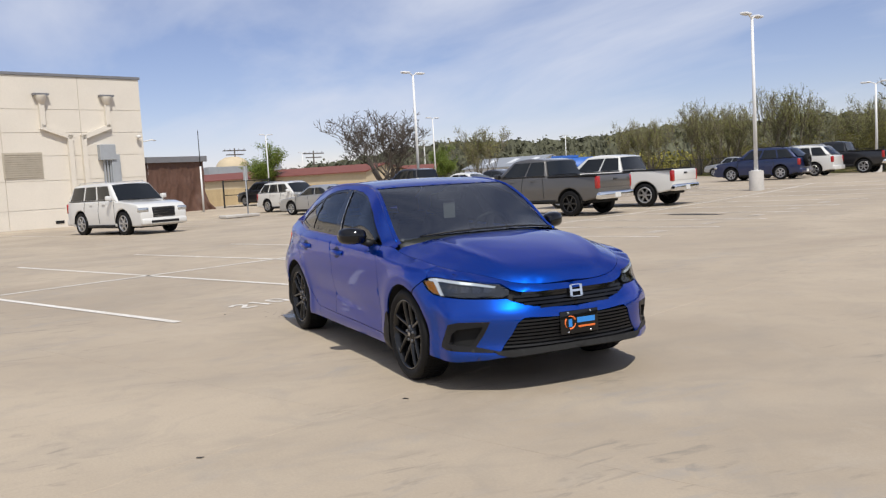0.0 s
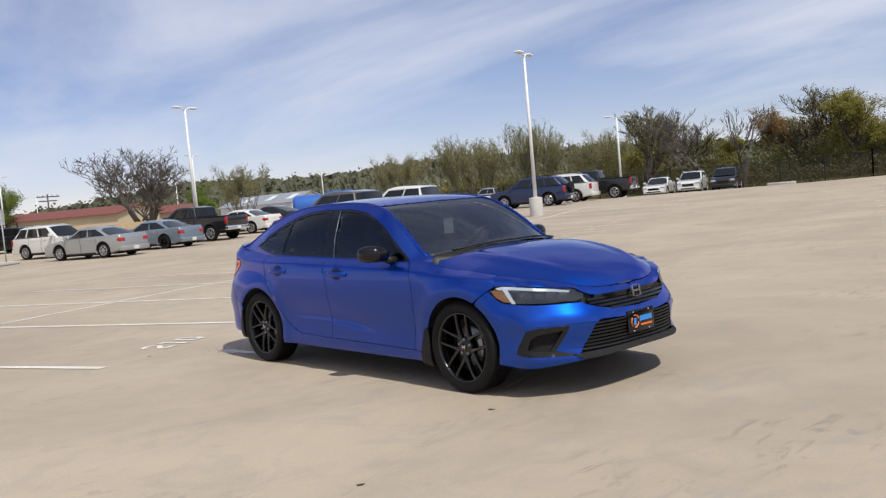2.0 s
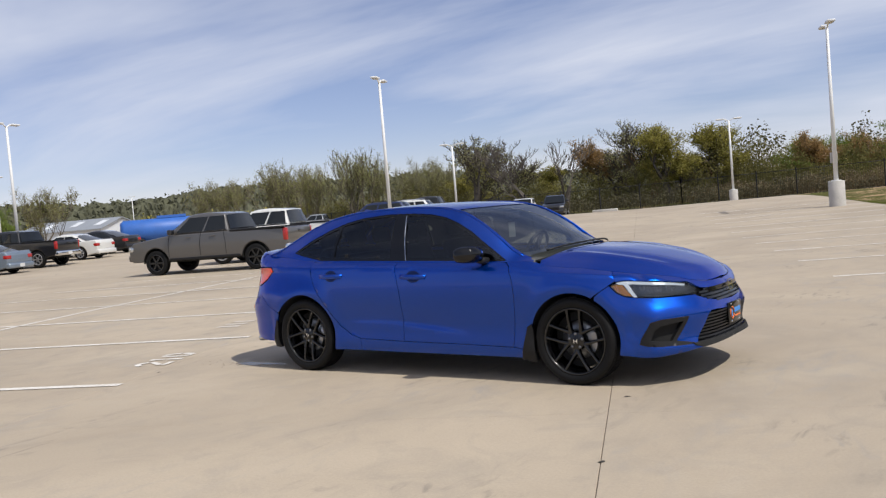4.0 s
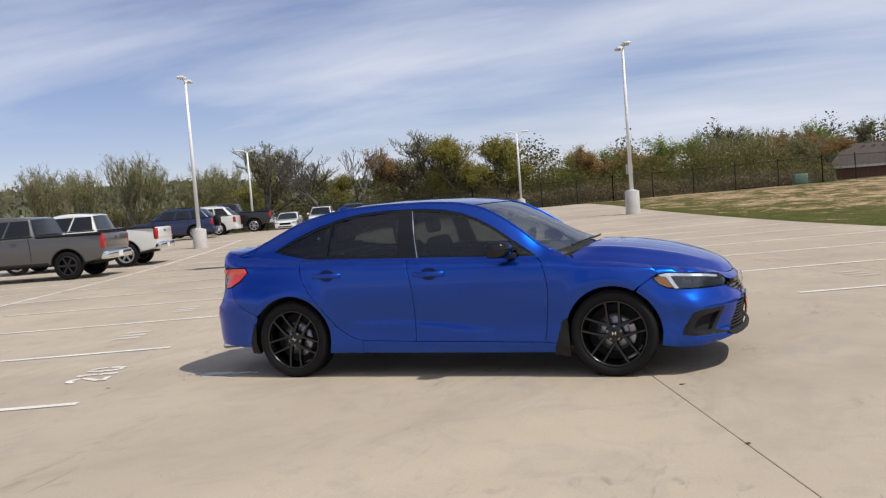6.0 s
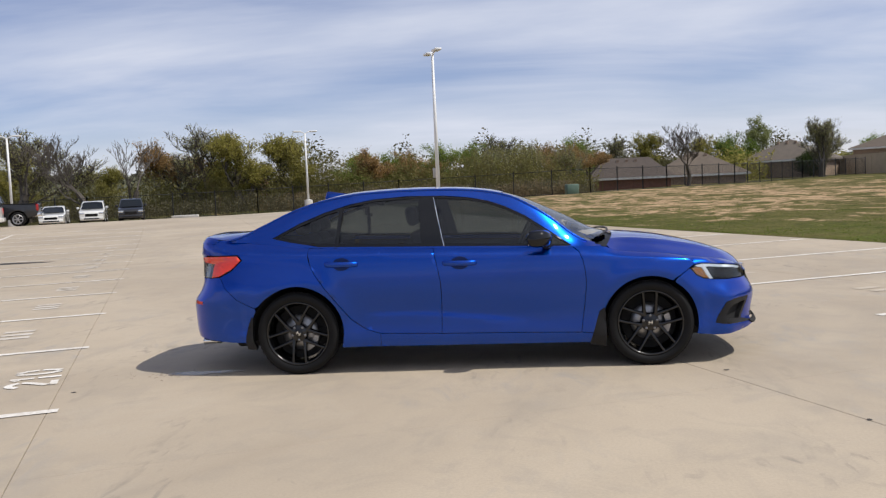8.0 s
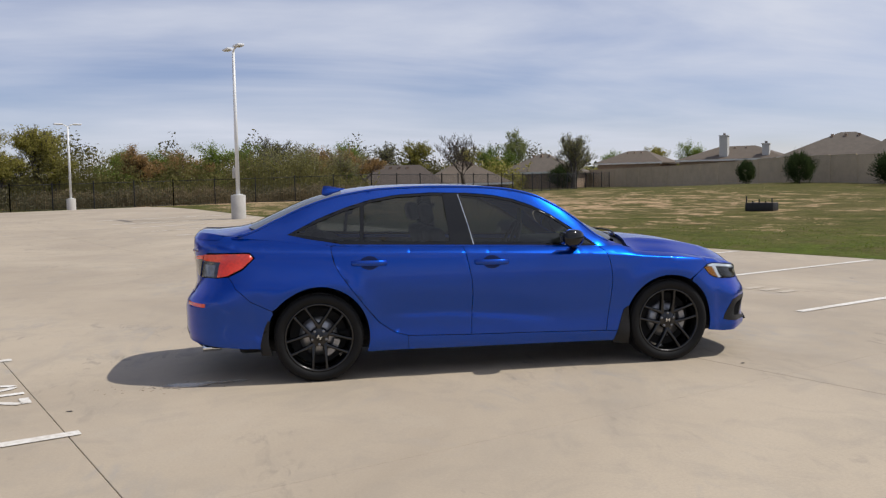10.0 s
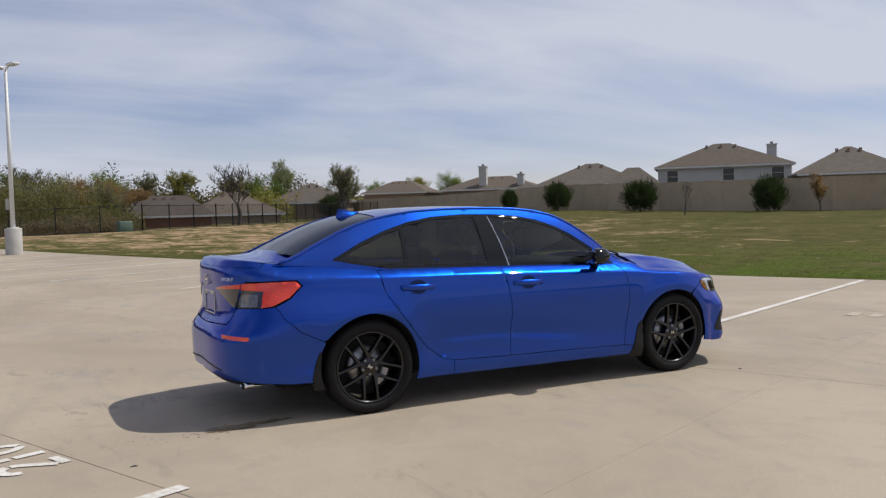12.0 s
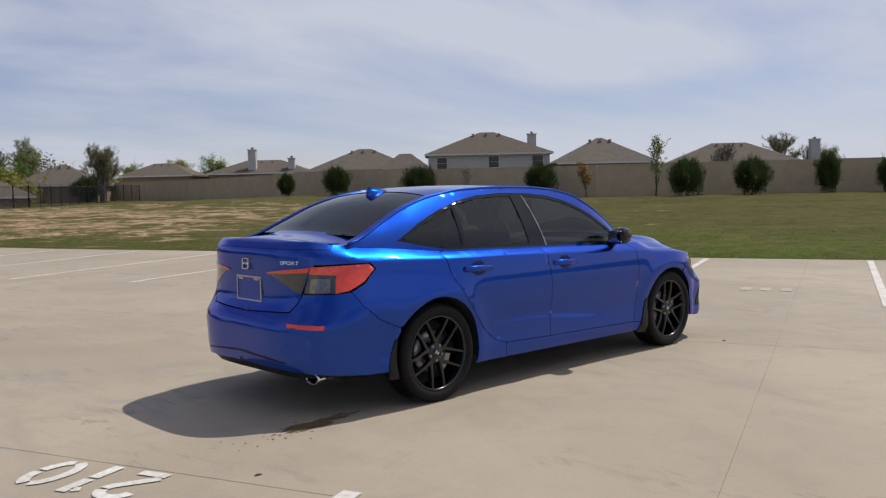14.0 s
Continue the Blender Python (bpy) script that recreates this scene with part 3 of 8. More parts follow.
def ground_u(u, v):
    if u <= LOT_EDGE:
        sunk = u_lo < u and v_lo < v < v_hi
        return lot_z(u, v) - (.03 if sunk else .0)
    bumps = .05 * noise.noise(Vector((u * .3, v * .3, 0))) + .09 * noise.noise(Vector((u * .09, v * .09, 4)))
    return lot_z(u, v) + min(.75, .011 * max(0.0, u - LOT_EDGE - .3)) + bumps * min(1, (u - LOT_EDGE) / 2)


field_u = [LOT_EDGE - .05, LOT_EDGE + .25] + [LOT_EDGE + .8 + 1.1 * k for k in range(40)] + [90, 120, 180, 300, 600, 2500]
field_v = [-2500, -600, -200, -90] + [-60 + 1.5 * k for k in range(100)] + [100, 130, 180, 300, 700, 2500]
sheet("ground", field_u, field_v, lambda u, v: ground_u(u + .06, v) + .004, FIELD, label="patchy green and dry grass field with bare sandy soil", category="grass field", kind="structure")
lot_us = [-2500, -600, -300, -150, -90, -60, u_lo - .001, u_lo + .02] + [U0 + SLAB * k + .01 for k in range(-7, 2)] + [LOT_EDGE - .01]
lot_vs = [-2500, -700, -200, -90] + sorted([v for v in _vk if -85 < v < 100] + [v_lo + .02, v_hi - .02]) + [120, 200, 400, 900, 2500]
lot = sheet("parking_lot", lot_us, lot_vs, ground_u, CONCRETE, label="pale weathered concrete parking lot with sawn joints", category="parking lot", kind="structure")
filler = sheet("joint_filler", [u_lo + .05, U0, U0 + SLAB, LOT_EDGE - .06], [v for v in _vk if v_lo <= v <= v_hi], lambda u, v: lot_z(u, v) - .010, JOINT, label="", category="")
filler.parent = lot


bm = bmesh.new()
rows = []
for x, y in ((-900, 330), (-300, 140), (-94, 74), (-46, 58.2), (-31.6, 55.4), (-18.8, 56.9), (-8, 58.6), (0, 59.4), (LOT_EDGE / U.x - 59.4 * U.y / U.x + 12, 59.6)):
    rows.append([bm.verts.new((x, y + d, ground_z(x, y + d) + .05 + (.25 if d > 3 else 0))) for d in (0, 3, 10, 40, 120, 700)])
for p, q in zip(rows, rows[1:]):
    for i in range(5):
        bm.faces.new((p[i], q[i], q[i + 1], p[i + 1]))
tagged(part("grass_verge", bm, FIELD), "rough grass verge under the boundary trees", "grass verge", kind="structure")


def stripe(a, b, w=0.10, up=.006):
    """A painted line between two (u, v) places, broken where the slabs bend."""
    (ua, va), (ub, vb) = a, b
    cuts = [0, 1]
    if abs(vb - va) > .01:
        cuts += [(v - va) / (vb - va) for v in _vk if 0 < (v - va) / (vb - va) < 1]
    d = Vector((ub - ua, vb - va)).normalized()
    nx, ny = -d.y * w / 2, d.x * w / 2
    bm = bmesh.new()
    rows = []
    for c in sorted(cuts):
        u, v = ua + (ub - ua) * c, va + (vb - va) * c
        rows.append([bm.verts.new(on_lot(u - nx, v - ny, up)), bm.verts.new(on_lot(u + nx, v + ny, up))])
    for p, q in zip(rows, rows[1:]):
        bm.faces.new((p[0], q[0], q[1], p[1]))
    bmesh.ops.recalc_face_normals(bm, faces=bm.faces)
    if bm.faces[:] and bm.faces[:][0].normal.z < 0:
        bmesh.ops.reverse_faces(bm, faces=bm.faces)
    return bm


def road_line(a, b, mat=None, w=.10, label="worn white painted parking line on concrete"):
    tagged(part("parking_line", stripe(a, b, w), mat or PAINT_WHITE, smooth=False), label, "parking line", group="parking lines", kind="structure")


# rows of stalls: a double row west of the aisle, a single row along the grass
LU, LV = -3.33, -.63
for k in range(0, 14):
    v = LV + 2.743 * k
    road_line((LU, v), (LU - (11.0 if k != 0 else 5.5), v))
road_line((LU - 5.5, LV), (LU - 5.5, LV + 2.743 * 13))
for k in range(-4, 13):
    road_line((3.95, -.45 + 2.743 * k), (LOT_EDGE - .25, -.45 + 2.743 * k))
for k in range(0, 12):
    road_line((-27.5, -1.5 + 2.743 * k), (-33, -1.5 + 2.743 * k), PAINT_FAINT)
for k in range(9, 17):
    road_line((-9, -.63 + 2.743 * k + 2.7), (-14.2, -.63 + 2.743 * k + 2.7), PAINT_FAINT)
# the stall number, stencilled in three broken digits
def stroke(bm, pts, w):
    """A flat painted stroke along a few points in the number's own plane."""
    rows = []
    for i, p in enumerate(pts):
        d = (Vector(pts[min(i + 1, len(pts) - 1)]) - Vector(pts[max(i - 1, 0)])).normalized()
        rows.append([bm.verts.new((p[0] - d.y * w / 2 * sg, p[1] + d.x * w / 2 * sg, 0)) for sg in (1, -1)])
    for p, q in zip(rows, rows[1:]):
        bm.faces.new((p[0], p[1], q[1], q[0]))


def bow(cx, cy, rx, ry, a0, a1, n=12):
    return [(cx + rx * math.cos(radians(a0 + (a1 - a0) * k / n)), cy + ry * math.sin(radians(a0 + (a1 - a0) * k / n))) for k in range(n + 1)]


bm = bmesh.new()
stroke(bm, bow(-.26, .085, .085, .085, 175, 12), .062)
stroke(bm, bow(-.26, .085, .085, .085, -2, -42, 5) + [(-.29, -.075), (-.335, -.125)], .062)
stroke(bm, [(-.345, -.165), (-.17, -.165)], .062)
stroke(bm, [(0, -.195), (0, -.015)], .066)
stroke(bm, [(0, .01), (0, .195)], .066)
stroke(bm, [(-.07, .13), (-.035, .16)], .055)
stroke(bm, bow(.26, 0, .088, .165, 100, 260, 16), .062)
stroke(bm, bow(.26, 0, .088, .165, 80, 5, 9), .062)
stroke(bm, bow(.26, 0, .088, .165, -5, -80, 9), .062)
bmesh.ops.recalc_face_normals(bm, faces=bm.faces)
nob = part("stall_number", bm, PAINT_WHITE, smooth=False)
nob.matrix_basis = Matrix(((V.x, -U.x, 0, -3.63), (V.y, -U.y, 0, -.72), (0, 0, 1, .006), (0, 0, 0, 1)))
tagged(nob, "white stencilled parking stall number 210 on concrete", "painted number", kind="structure")
for k in range(1, 9):                                # other numbers, too worn to read
    bm = bmesh.new()
    for j in range(3):
        u, v = LU - .85, LV + 2.743 * k + 1.12 + .25 * j
        q = stripe((u - .16, v), (u + .16, v), .13, .005)
        me = bpy.data.meshes.new("tmp")
        q.to_mesh(me)
        q.free()
        bm.from_mesh(me)
        bpy.data.meshes.remove(me)
    tagged(part("stall_number", bm, PAINT_FAINT, smooth=False), "faded unreadable painted stall number", "painted number", kind="structure")
for k in range(-1, 4):
    bm = bmesh.new()
    for j in range(3):
        u, v = 5.35, -.45 + 2.743 * k + 1.12 + .25 * j
        q = stripe((u - .16, v), (u + .16, v), .13, .005)
        me = bpy.data.meshes.new("tmp")
        q.to_mesh(me)
        q.free()
        bm.from_mesh(me)
        bpy.data.meshes.remove(me)
    tagged(part("stall_number", bm, PAINT_GONE, smooth=False), "faded unreadable painted stall number", "painted number", kind="structure")


def blotch(name, x, y, rx, ry, turn_deg, mat, label, seed, ragged=.35, n=36, up=.003):
    """A thin irregular stain or crust of dirt on the slabs."""
    rnd = random.Random(seed)
    bm = bmesh.new()
    ph = [rnd.uniform(0, 6.28) for _ in range(5)]
    ca, sa = math.cos(radians(turn_deg)), math.sin(radians(turn_deg))
    c = bm.verts.new((x, y, ground_z(x, y) + up + .001))
    ring = []
    for k in range(n):
        a = 2 * math.pi * k / n
        r = 1 + ragged * (.5 * math.sin(3 * a + ph[0]) + .3 * math.sin(5 * a + ph[1]) + .35 * math.sin(9 * a + ph[2])) + ragged * rnd.uniform(-.3, .3)
        px, py = rx * r * math.cos(a), ry * r * math.sin(a)
        wx, wy = x + px * ca - py * sa, y + px * sa + py * ca
        ring.append(bm.verts.new((wx, wy, ground_z(wx, wy) + up)))
    for k in range(n):
        bm.faces.new((c, ring[k], ring[(k + 1) % n]))
    return tagged(part(name, bm, mat), label, "stain", kind="stuff")


WET = material("wet_stain", (0.19, 0.135, 0.075), 0.25, noise_scale=6, amount=0.4)
DARK_SPOT = material("dark_spot", (0.04, 0.035, 0.03), 0.8, noise_scale=10)
blotch("stain", -2.24, -.70, .27, .065, 8, WET, "brown wet stain behind the car", 3, .45, 60)

rnd = random.Random(11)
bm = bmesh.new()
for k in range(60):                                 # spatter round the wet stain
    a, r = rnd.uniform(0, 6.28), abs(rnd.gauss(0, 1))
    x, y = -2.38 + .24 * r * math.cos(a) - .08, -.72 + .07 * r * math.sin(a) - .03
    s = rnd.uniform(.003, .008)
    ring = [bm.verts.new((x + s * math.cos(b) * rnd.uniform(.8, 1.8), y + s * math.sin(b), .0035)) for b in (6.283 * j / 7 for j in range(7))]
    bm.faces.new(ring)
tagged(part("spatter", bm, WET, smooth=False), "small brown wet drops round a stain", "stain", kind="stuff")
for n_k, (x, y) in enumerate(((-3.02, -1.28), (1.85, -1.15), (2.3, -2.55), (3.9, -3.2))):
    blotch("dark_spot", x, y, .022, .014, 30 * n_k, DARK_SPOT, "small dark spot on concrete", 50 + n_k, .3, 12)
blotch("drain_patch", -12.6, 14.3, .95, .30, 10, DARK_SPOT, "dark patch beside a drain", 71, .2, 30)


# ---- the blue sedan ----
def offset_wrap(out):
    return lambda s, z: wrap(s, z, out)


def along(fn, a, b, n=14):
    return [fn(a + (b - a) * k / n) for k in range(n + 1)]


def arc(cx, cz, r, a0, a1, n=22, squash=1.0):
    return [(cx + r * math.cos(radians(a0 + (a1 - a0) * k / n)), cz + squash * r * math.sin(radians(a0 + (a1 - a0) * k / n))) for k in range(n + 1)]


def rim_line(a, b, n=16, drop=0.0):
    return along(lambda s: (s, float(rim_z(s)) - drop), a, b, n)


def at_x(pts):
    """Stations for points given by their true x: the corner of the nose bends away from the side."""
    out = []
    for x, z in pts:
        sv = np.linspace(1.35, 2.2, 200)
        out.append((float(np.interp(x, plan(sv, np.full(200, z))[0], sv)) if x > 1.4 else x, z))
    return out


AXLE, WHEEL_Z = 1.3675, 0.325
REAR_CUT = [(-1.268, .986), (-1.255, .93), (-1.245, .863), (-1.213, .796), (-1.135, .682), (-1.031, .546), (-.926, .418), (-.819, .343), (-.71, .308)]
MID_CUT = [(-.275, .957), (-.245, .825), (-.222, .700), (-.218, .605), (-.224, .42), (-.228, .293)]
FRONT_CUT = [(.80, .924), (.845, .891), (.872, .82), (.887, .738), (.892, .651), (.88, .52), (.862, .392), (.845, .27)]
LAMP = [(1.700, .728), (1.756, .750), (1.816, .758), (1.876, .756), (2.160, .730), (2.300, .710), (2.366, .672), (2.366, .640), (2.330, .624), (2.030, .628), (1.880, .636), (1.800, .648), (1.745, .676)]
TAIL_OUT = [(-2.275, .940), (-2.08, .946), (-1.885, .948), (-1.852, .915), (-1.95, .836), (-2.07, .788), (-2.16, .776), (-2.385, .774), (-2.325, .86)]
TAIL_IN = [(-2.285, .938), (-2.335, .858), (-2.395, .776), (-2.45, .790), (-2.54, .835), (-2.64, .880), (-2.70, .888), (-2.69, .902), (-2.50, .922)]
GRILLE_LOW = [(2.350, .624), (2.385, .604), (2.440, .588), (2.495, .574), (2.560, .560), (2.700, .545), (S_NOSE, .537)]
GRILLE_TOP = [(S_NOSE, .652), (2.700, .652), (2.490, .650), (2.420, .660), (2.372, .668)]
MOUTH_TOP = [(S_NOSE, .482), (2.700, .484), (2.530, .496), (2.478, .495), (2.426, .462), (2.380, .385), (2.322, .315), (2.300, .290)]
FOG = [(1.812, .304), (1.835, .352), (1.905, .459), (1.990, .477), (2.222, .481), (2.166, .388), (2.112, .316), (2.272, .289), (2.265, .279), (2.120, .281), (1.950, .287), (1.870, .293)]


# rows of points that keep the creases of the side sharp
CREASES = [(v, float(crease_z(v)) + d) for v in np.arange(-2.28, 2.14, .03) for d in (-.005, .004)]
CREASES += [(v, .470 - .085 * float(ramp(v, -.5, .6)) + d) for v in np.arange(-1.0, .66, .03) for d in (.035, .016, 0, -.016, -.034)]


def side_both(name, fn, poly, mat, parent, label="", gap=0.0022, sides=(False, True), **kw):
    """The same panel on the right and on the left side, as two parts."""
    made = []
    for left in sides:
        made.append(part(name, panel_bm(fn, inset(list(poly), gap) if gap else list(poly), mirror=left, **kw), mat, parent, label))
    return made


def across(name, fn, poly, mat, parent, label="", **kw):
    """A panel that runs over the middle: both halves in one part."""
    bm = panel_bm(fn, list(poly), mirror="both", **kw)
    bmesh.ops.remove_doubles(bm, verts=[v for v in bm.verts if abs(v.co.y) < 0.004], dist=0.006)
    return part(name, bm, mat, parent, label)


def wheel(side):
    """A black ten-spoke alloy wheel with its tyre, disc and caliper; the axle is the local y axis, side -1 faces -y."""
    hub = empty("wheel")
    turn_m = Matrix.Rotation(radians(90) * side * -1, 4, "X")      # local z -> outward
    bm = bmesh.new()
    t = [(.246, -.095), (.256, -.108), (.288, -.118), (.308, -.112), (.3195, -.098), (.3225, -.06), (.3235, 0), (.3225, .06), (.3195, .098), (.308, .112), (.288, .118), (.256, .108), (.246, .095)]
    lathe(bm, t, 72, turn_m)
    tyre = part("tyre", bm, RUBBER, hub, "black low-profile rubber tyre")
    bm = bmesh.new()
    for k in range(64):                               # tread blocks across the running face
        a = 2 * math.pi * k / 64
        for y0, y1 in ((-.09, -.045), (-.035, .035), (.045, .09)):
            box(bm, -.0125, .0125, y0, y1, .320, .3262, Matrix.Rotation(a + (.03 if y0 == -.035 else 0), 4, "Y"))
    part("tread", bm, RUBBER, tyre, smooth=False)
    bm = bmesh.new()
    lathe(bm, [(.251, .100), (.248, .108), (.240, .107), (.235, .094), (.224, .06), (.220, -.09), (.236, -.10), (.250, -.10)], 72, turn_m)
    rim_ob = part("rim", bm, RIM_BLACK, hub, "gloss black alloy rim")
    for k in range(5):
        for lean in (-1, 1):
            bm = bmesh.new()
            a = radians(72 * k + 90)
            stations = [(.040, .036, .034, .074), (.070, .043, .030, .080), (.100, .0445, .024, .086), (.135, .046, .020, .092), (.175, .048, .018, .097), (.212, .050, .019, .099), (.238, .052, .026, .098)]
            rows = []
            for r, off, w, h in stations:
                c = Vector((math.cos(a) * r, math.sin(a) * r, 0)) + Vector((-math.sin(a), math.cos(a), 0)) * off * lean
                d = Vector((-math.sin(a), math.cos(a), 0))
                rows.append([bm.verts.new(turn_m @ (c + d * u * w + Vector((0, 0, h + dz)))) for u, dz in ((-.62, -.035), (-.5, -.006), (-.3, 0), (.3, 0), (.5, -.006), (.62, -.035))])
            for p, q in zip(rows, rows[1:]):
                for i in range(5):
                    bm.faces.new((p[i], p[i + 1], q[i + 1], q[i]))
            bm.normal_update()
            bmesh.ops.recalc_face_normals(bm, faces=bm.faces)
            part("spoke", bm, RIM_BLACK, rim_ob)
    bm = bmesh.new()
    lathe(bm, [(.001, .080), (.060, .079), (.068, .072), (.072, .045), (.072, .0)], 32, turn_m)
    part("hub", bm, RIM_BLACK, rim_ob)
    bm = bmesh.new()
    lathe(bm, [(.001, .087), (.028, .086), (.031, .080)], 28, turn_m)
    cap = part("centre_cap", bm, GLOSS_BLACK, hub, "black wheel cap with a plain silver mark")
    bm = bmesh.new()
    for x0, x1, z0, z1 in ((-.015, -.009, -.014, .014), (.009, .015, -.014, .014), (-.009, .009, -.003, .003)):
        box(bm, x0, x1, z0, z1, .0865, .0885, turn_m)
    part("silver_mark", bm, CHROME, cap, smooth=False)
    for k in range(5):
        a = radians(72 * k + 90)
        bm = bmesh.new()
        lathe(bm, [(.001, .086), (.009, .085), (.011, .078), (.011, .060)], 10, turn_m @ Matrix.Translation((math.cos(a) * .054, math.sin(a) * .054, 0)))
        part("wheel_nut", bm, STEEL, hub)
    bm = bmesh.new()
    lathe(bm, [(.07, .012), (.141, .012), (.141, -.012), (.07, -.012)], 48, turn_m)
    part("brake_disc", bm, STEEL, hub, "grey steel brake disc")
    bm = bmesh.new()
    lathe(bm, [(.001, -.02), (.21, -.02)], 36, turn_m)
    part("dark_back_disc", bm, LINER, hub)
    bm = bmesh.new()
    for j in range(7):
        a = radians(-28 + 8 * j)
        box(bm, .115, .158, -.012, .012, -.03, .045, turn_m @ Matrix.Rotation(a, 4, "Z"))
    part("brake_caliper", bm, STEEL, hub, "grey brake caliper", smooth=False)
    return hub


def blue_sedan():
    car = empty("sedan", label="glossy metallic blue four-door sedan with black wheels parked on concrete", category="car")
    W0 = offset_wrap(0)
    A = AXLE
    # black shell added behind all gaps, so that they look shaded
    bm = panel_bm(lambda s, z: wrap(s, z, -.035), [(-2.3, .30), (-1.80, .27)] + arc(-A, WHEEL_Z, .40, 186, -12) + [(-.95, .20), (.93, .19)] + at_x(arc(A, WHEEL_Z, .40, 192, -8)) + [(2.2, .23), (S_NOSE, .25)] + rim_line(S_NOSE, S_TAIL, 60, .02) + [(S_TAIL, .30)], step=.06, mirror="both", thick=0)
    part("gap_backing", bm, LINER, car)
    # right and left panels
    rear_arch = arc(-A, WHEEL_Z + .005, .368, 0, 190, 30)
    side_both("rear_door", W0, REAR_CUT + [(-.5, .302), MID_CUT[-1]] + MID_CUT[-2::-1] + rim_line(-.275, -1.268, 24, -.0022)[1:-1], BLUE, car, rows=CREASES)
    side_both("front_door", W0, MID_CUT + [(.3, .284)] + FRONT_CUT[::-1] + rim_line(.80, -.275, 24, -.0022)[1:-1], BLUE, car, rows=CREASES)
    front_arch = at_x(arc(A, WHEEL_Z, .360, 190, 62, 26))
    side_both("fender", W0, FRONT_CUT[1:] + [(.93, .262), (1.0, .255)] + front_arch + [(1.572, .664), (1.632, .696), (1.696, .732), (1.748, .756), (1.756, .776)] + rim_line(1.760, .80, 30, -.0022) , BLUE, car, rows=CREASES)
    side_both("sill", W0, [(-.71, .203), (-.4, .198), (.3, .192), (1.0, .185), (1.0, .255), (.845, .270), (.3, .284), (-.228, .293), (-.5, .302), (-.71, .308)], BLUE, car, step=.025)
    arch_back = arc(-A, WHEEL_Z + .005, .368, -19.5, 148, 32)
    side_both("rear_quarter", W0, [(-.709, .203), (-.709, .308), (-.82, .343), (-.928, .418), (-1.031, .546), (-1.135, .682), (-1.213, .796), (-1.245, .863), (-1.255, .93), (-1.268, .986)] + rim_line(-1.27, -2.12, 26, -.0022) + [(-2.19, .99), (-2.255, .952), (-2.08, .952), (-1.878, .954), (-1.842, .915), (-1.945, .830), (-2.06, .782), (-2.0, .70), (-1.85, .605), (-1.69, .535)] + arch_back[::-1][1:] + [(-1.0, .204)], BLUE, car, rows=CREASES)
    # front bumper, with the fog pocket left open
    fb = [(1.735, .222)] + at_x(arc(A, WHEEL_Z, .360, -15, 58, 16)) + [(1.572, .656), (1.632, .692), (1.696, .728), (1.744, .672), (1.796, .644), (1.880, .632), (2.030, .622), (2.335, .616), (2.356, .618)] + GRILLE_LOW[1:] + MOUTH_TOP + [(2.349, .252), (2.150, .226), (1.968, .212), (1.80, .212)]
    across("front_bumper", W0, fb, BLUE, car, holes=[FOG])
    strip = [(1.752, .756), (1.816, .763), (1.880, .760), (2.164, .735), (2.304, .715), (2.371, .676)] + GRILLE_TOP[::-1][1:] + rim_line(S_NOSE, 1.762, 30)
    across("nose_panel", W0, strip, BLUE, car)
    # grilles: a dark recess with bars in front
    gr = GRILLE_LOW + GRILLE_TOP
    across("grille_recess", offset_wrap(-.028), gr, TRIM_BLACK, car, thick=0)
    up = empty("upper_grille")
    up.parent = car
    for z0, s0 in ((.556, 2.60), (.580, 2.485), (.604, 2.42), (.628, 2.40), (.645, 2.45)):
        across("grille_bar", offset_wrap(.002), [(s0, z0 - .009), (S_NOSE, z0 - .009), (S_NOSE, z0 + .006), (s0, z0 + .006)], GLOSS_BLACK, up, step=.02, thick=.03)
    mouth = MOUTH_TOP[::-1] + [(S_NOSE, .270), (2.5, .268), (2.35, .262)]
    across("mouth_recess", offset_wrap(-.035), mouth, TRIM_BLACK, car, thick=0)
    low = empty("lower_grille")
    low.parent = car
    for k in range(8):
        z0 = .311 + .0230 * k
        s0 = float(np.interp(z0, [.290, .315, .385, .462, .495], [2.300, 2.322, 2.380, 2.426, 2.478])) + .004
        across("grille_bar", offset_wrap(-.004), [(s0, z0 - .006), (S_NOSE, z0 - .006), (S_NOSE, z0 + .006), (s0, z0 + .006)], TRIM_BLACK, low, step=.02, thick=.03)
    across("front_lip", offset_wrap(.010), [(2.25, .284), (2.300, .290), (2.40, .294), (2.568, .297), (S_NOSE, .299), (S_NOSE, .266), (2.616, .262), (2.45, .254), (2.352, .248), (2.27, .270)], LINER, car, "black plastic front lip")
    for left in (False, True):
        pocket = part("fog_pocket", panel_bm(offset_wrap(-.045), FOG, mirror=left, thick=0), TRIM_BLACK, car, "black bumper corner pocket")
        part("pocket_frame", panel_bm(offset_wrap(.003), FOG, holes=[[(1.915, .330), (1.94, .400), (1.985, .430), (2.165, .450), (2.12, .382), (2.075, .318)]], mirror=left, step=.02, thick=.045), TRIM_BLACK, pocket)
        # headlamp: smoked lens, light guide along its top, amber corner
        lamp = part("headlight", panel_bm(offset_wrap(-.012), inset(LAMP, .003), mirror=left, thick=.02), LAMP_DARK, car, "dark headlight with a white light strip and amber corner")
        part("light_strip", panel_bm(offset_wrap(-.003), [(1.756, .748), (1.816, .756), (1.876, .752), (2.165, .720), (2.271, .700), (2.262, .688), (2.151, .704), (1.880, .732), (1.844, .732), (1.884, .640), (1.856, .640), (1.808, .732), (1.772, .736)], mirror=left, step=.012, thick=.01), LAMP_WHITE, lamp, "white light strip")
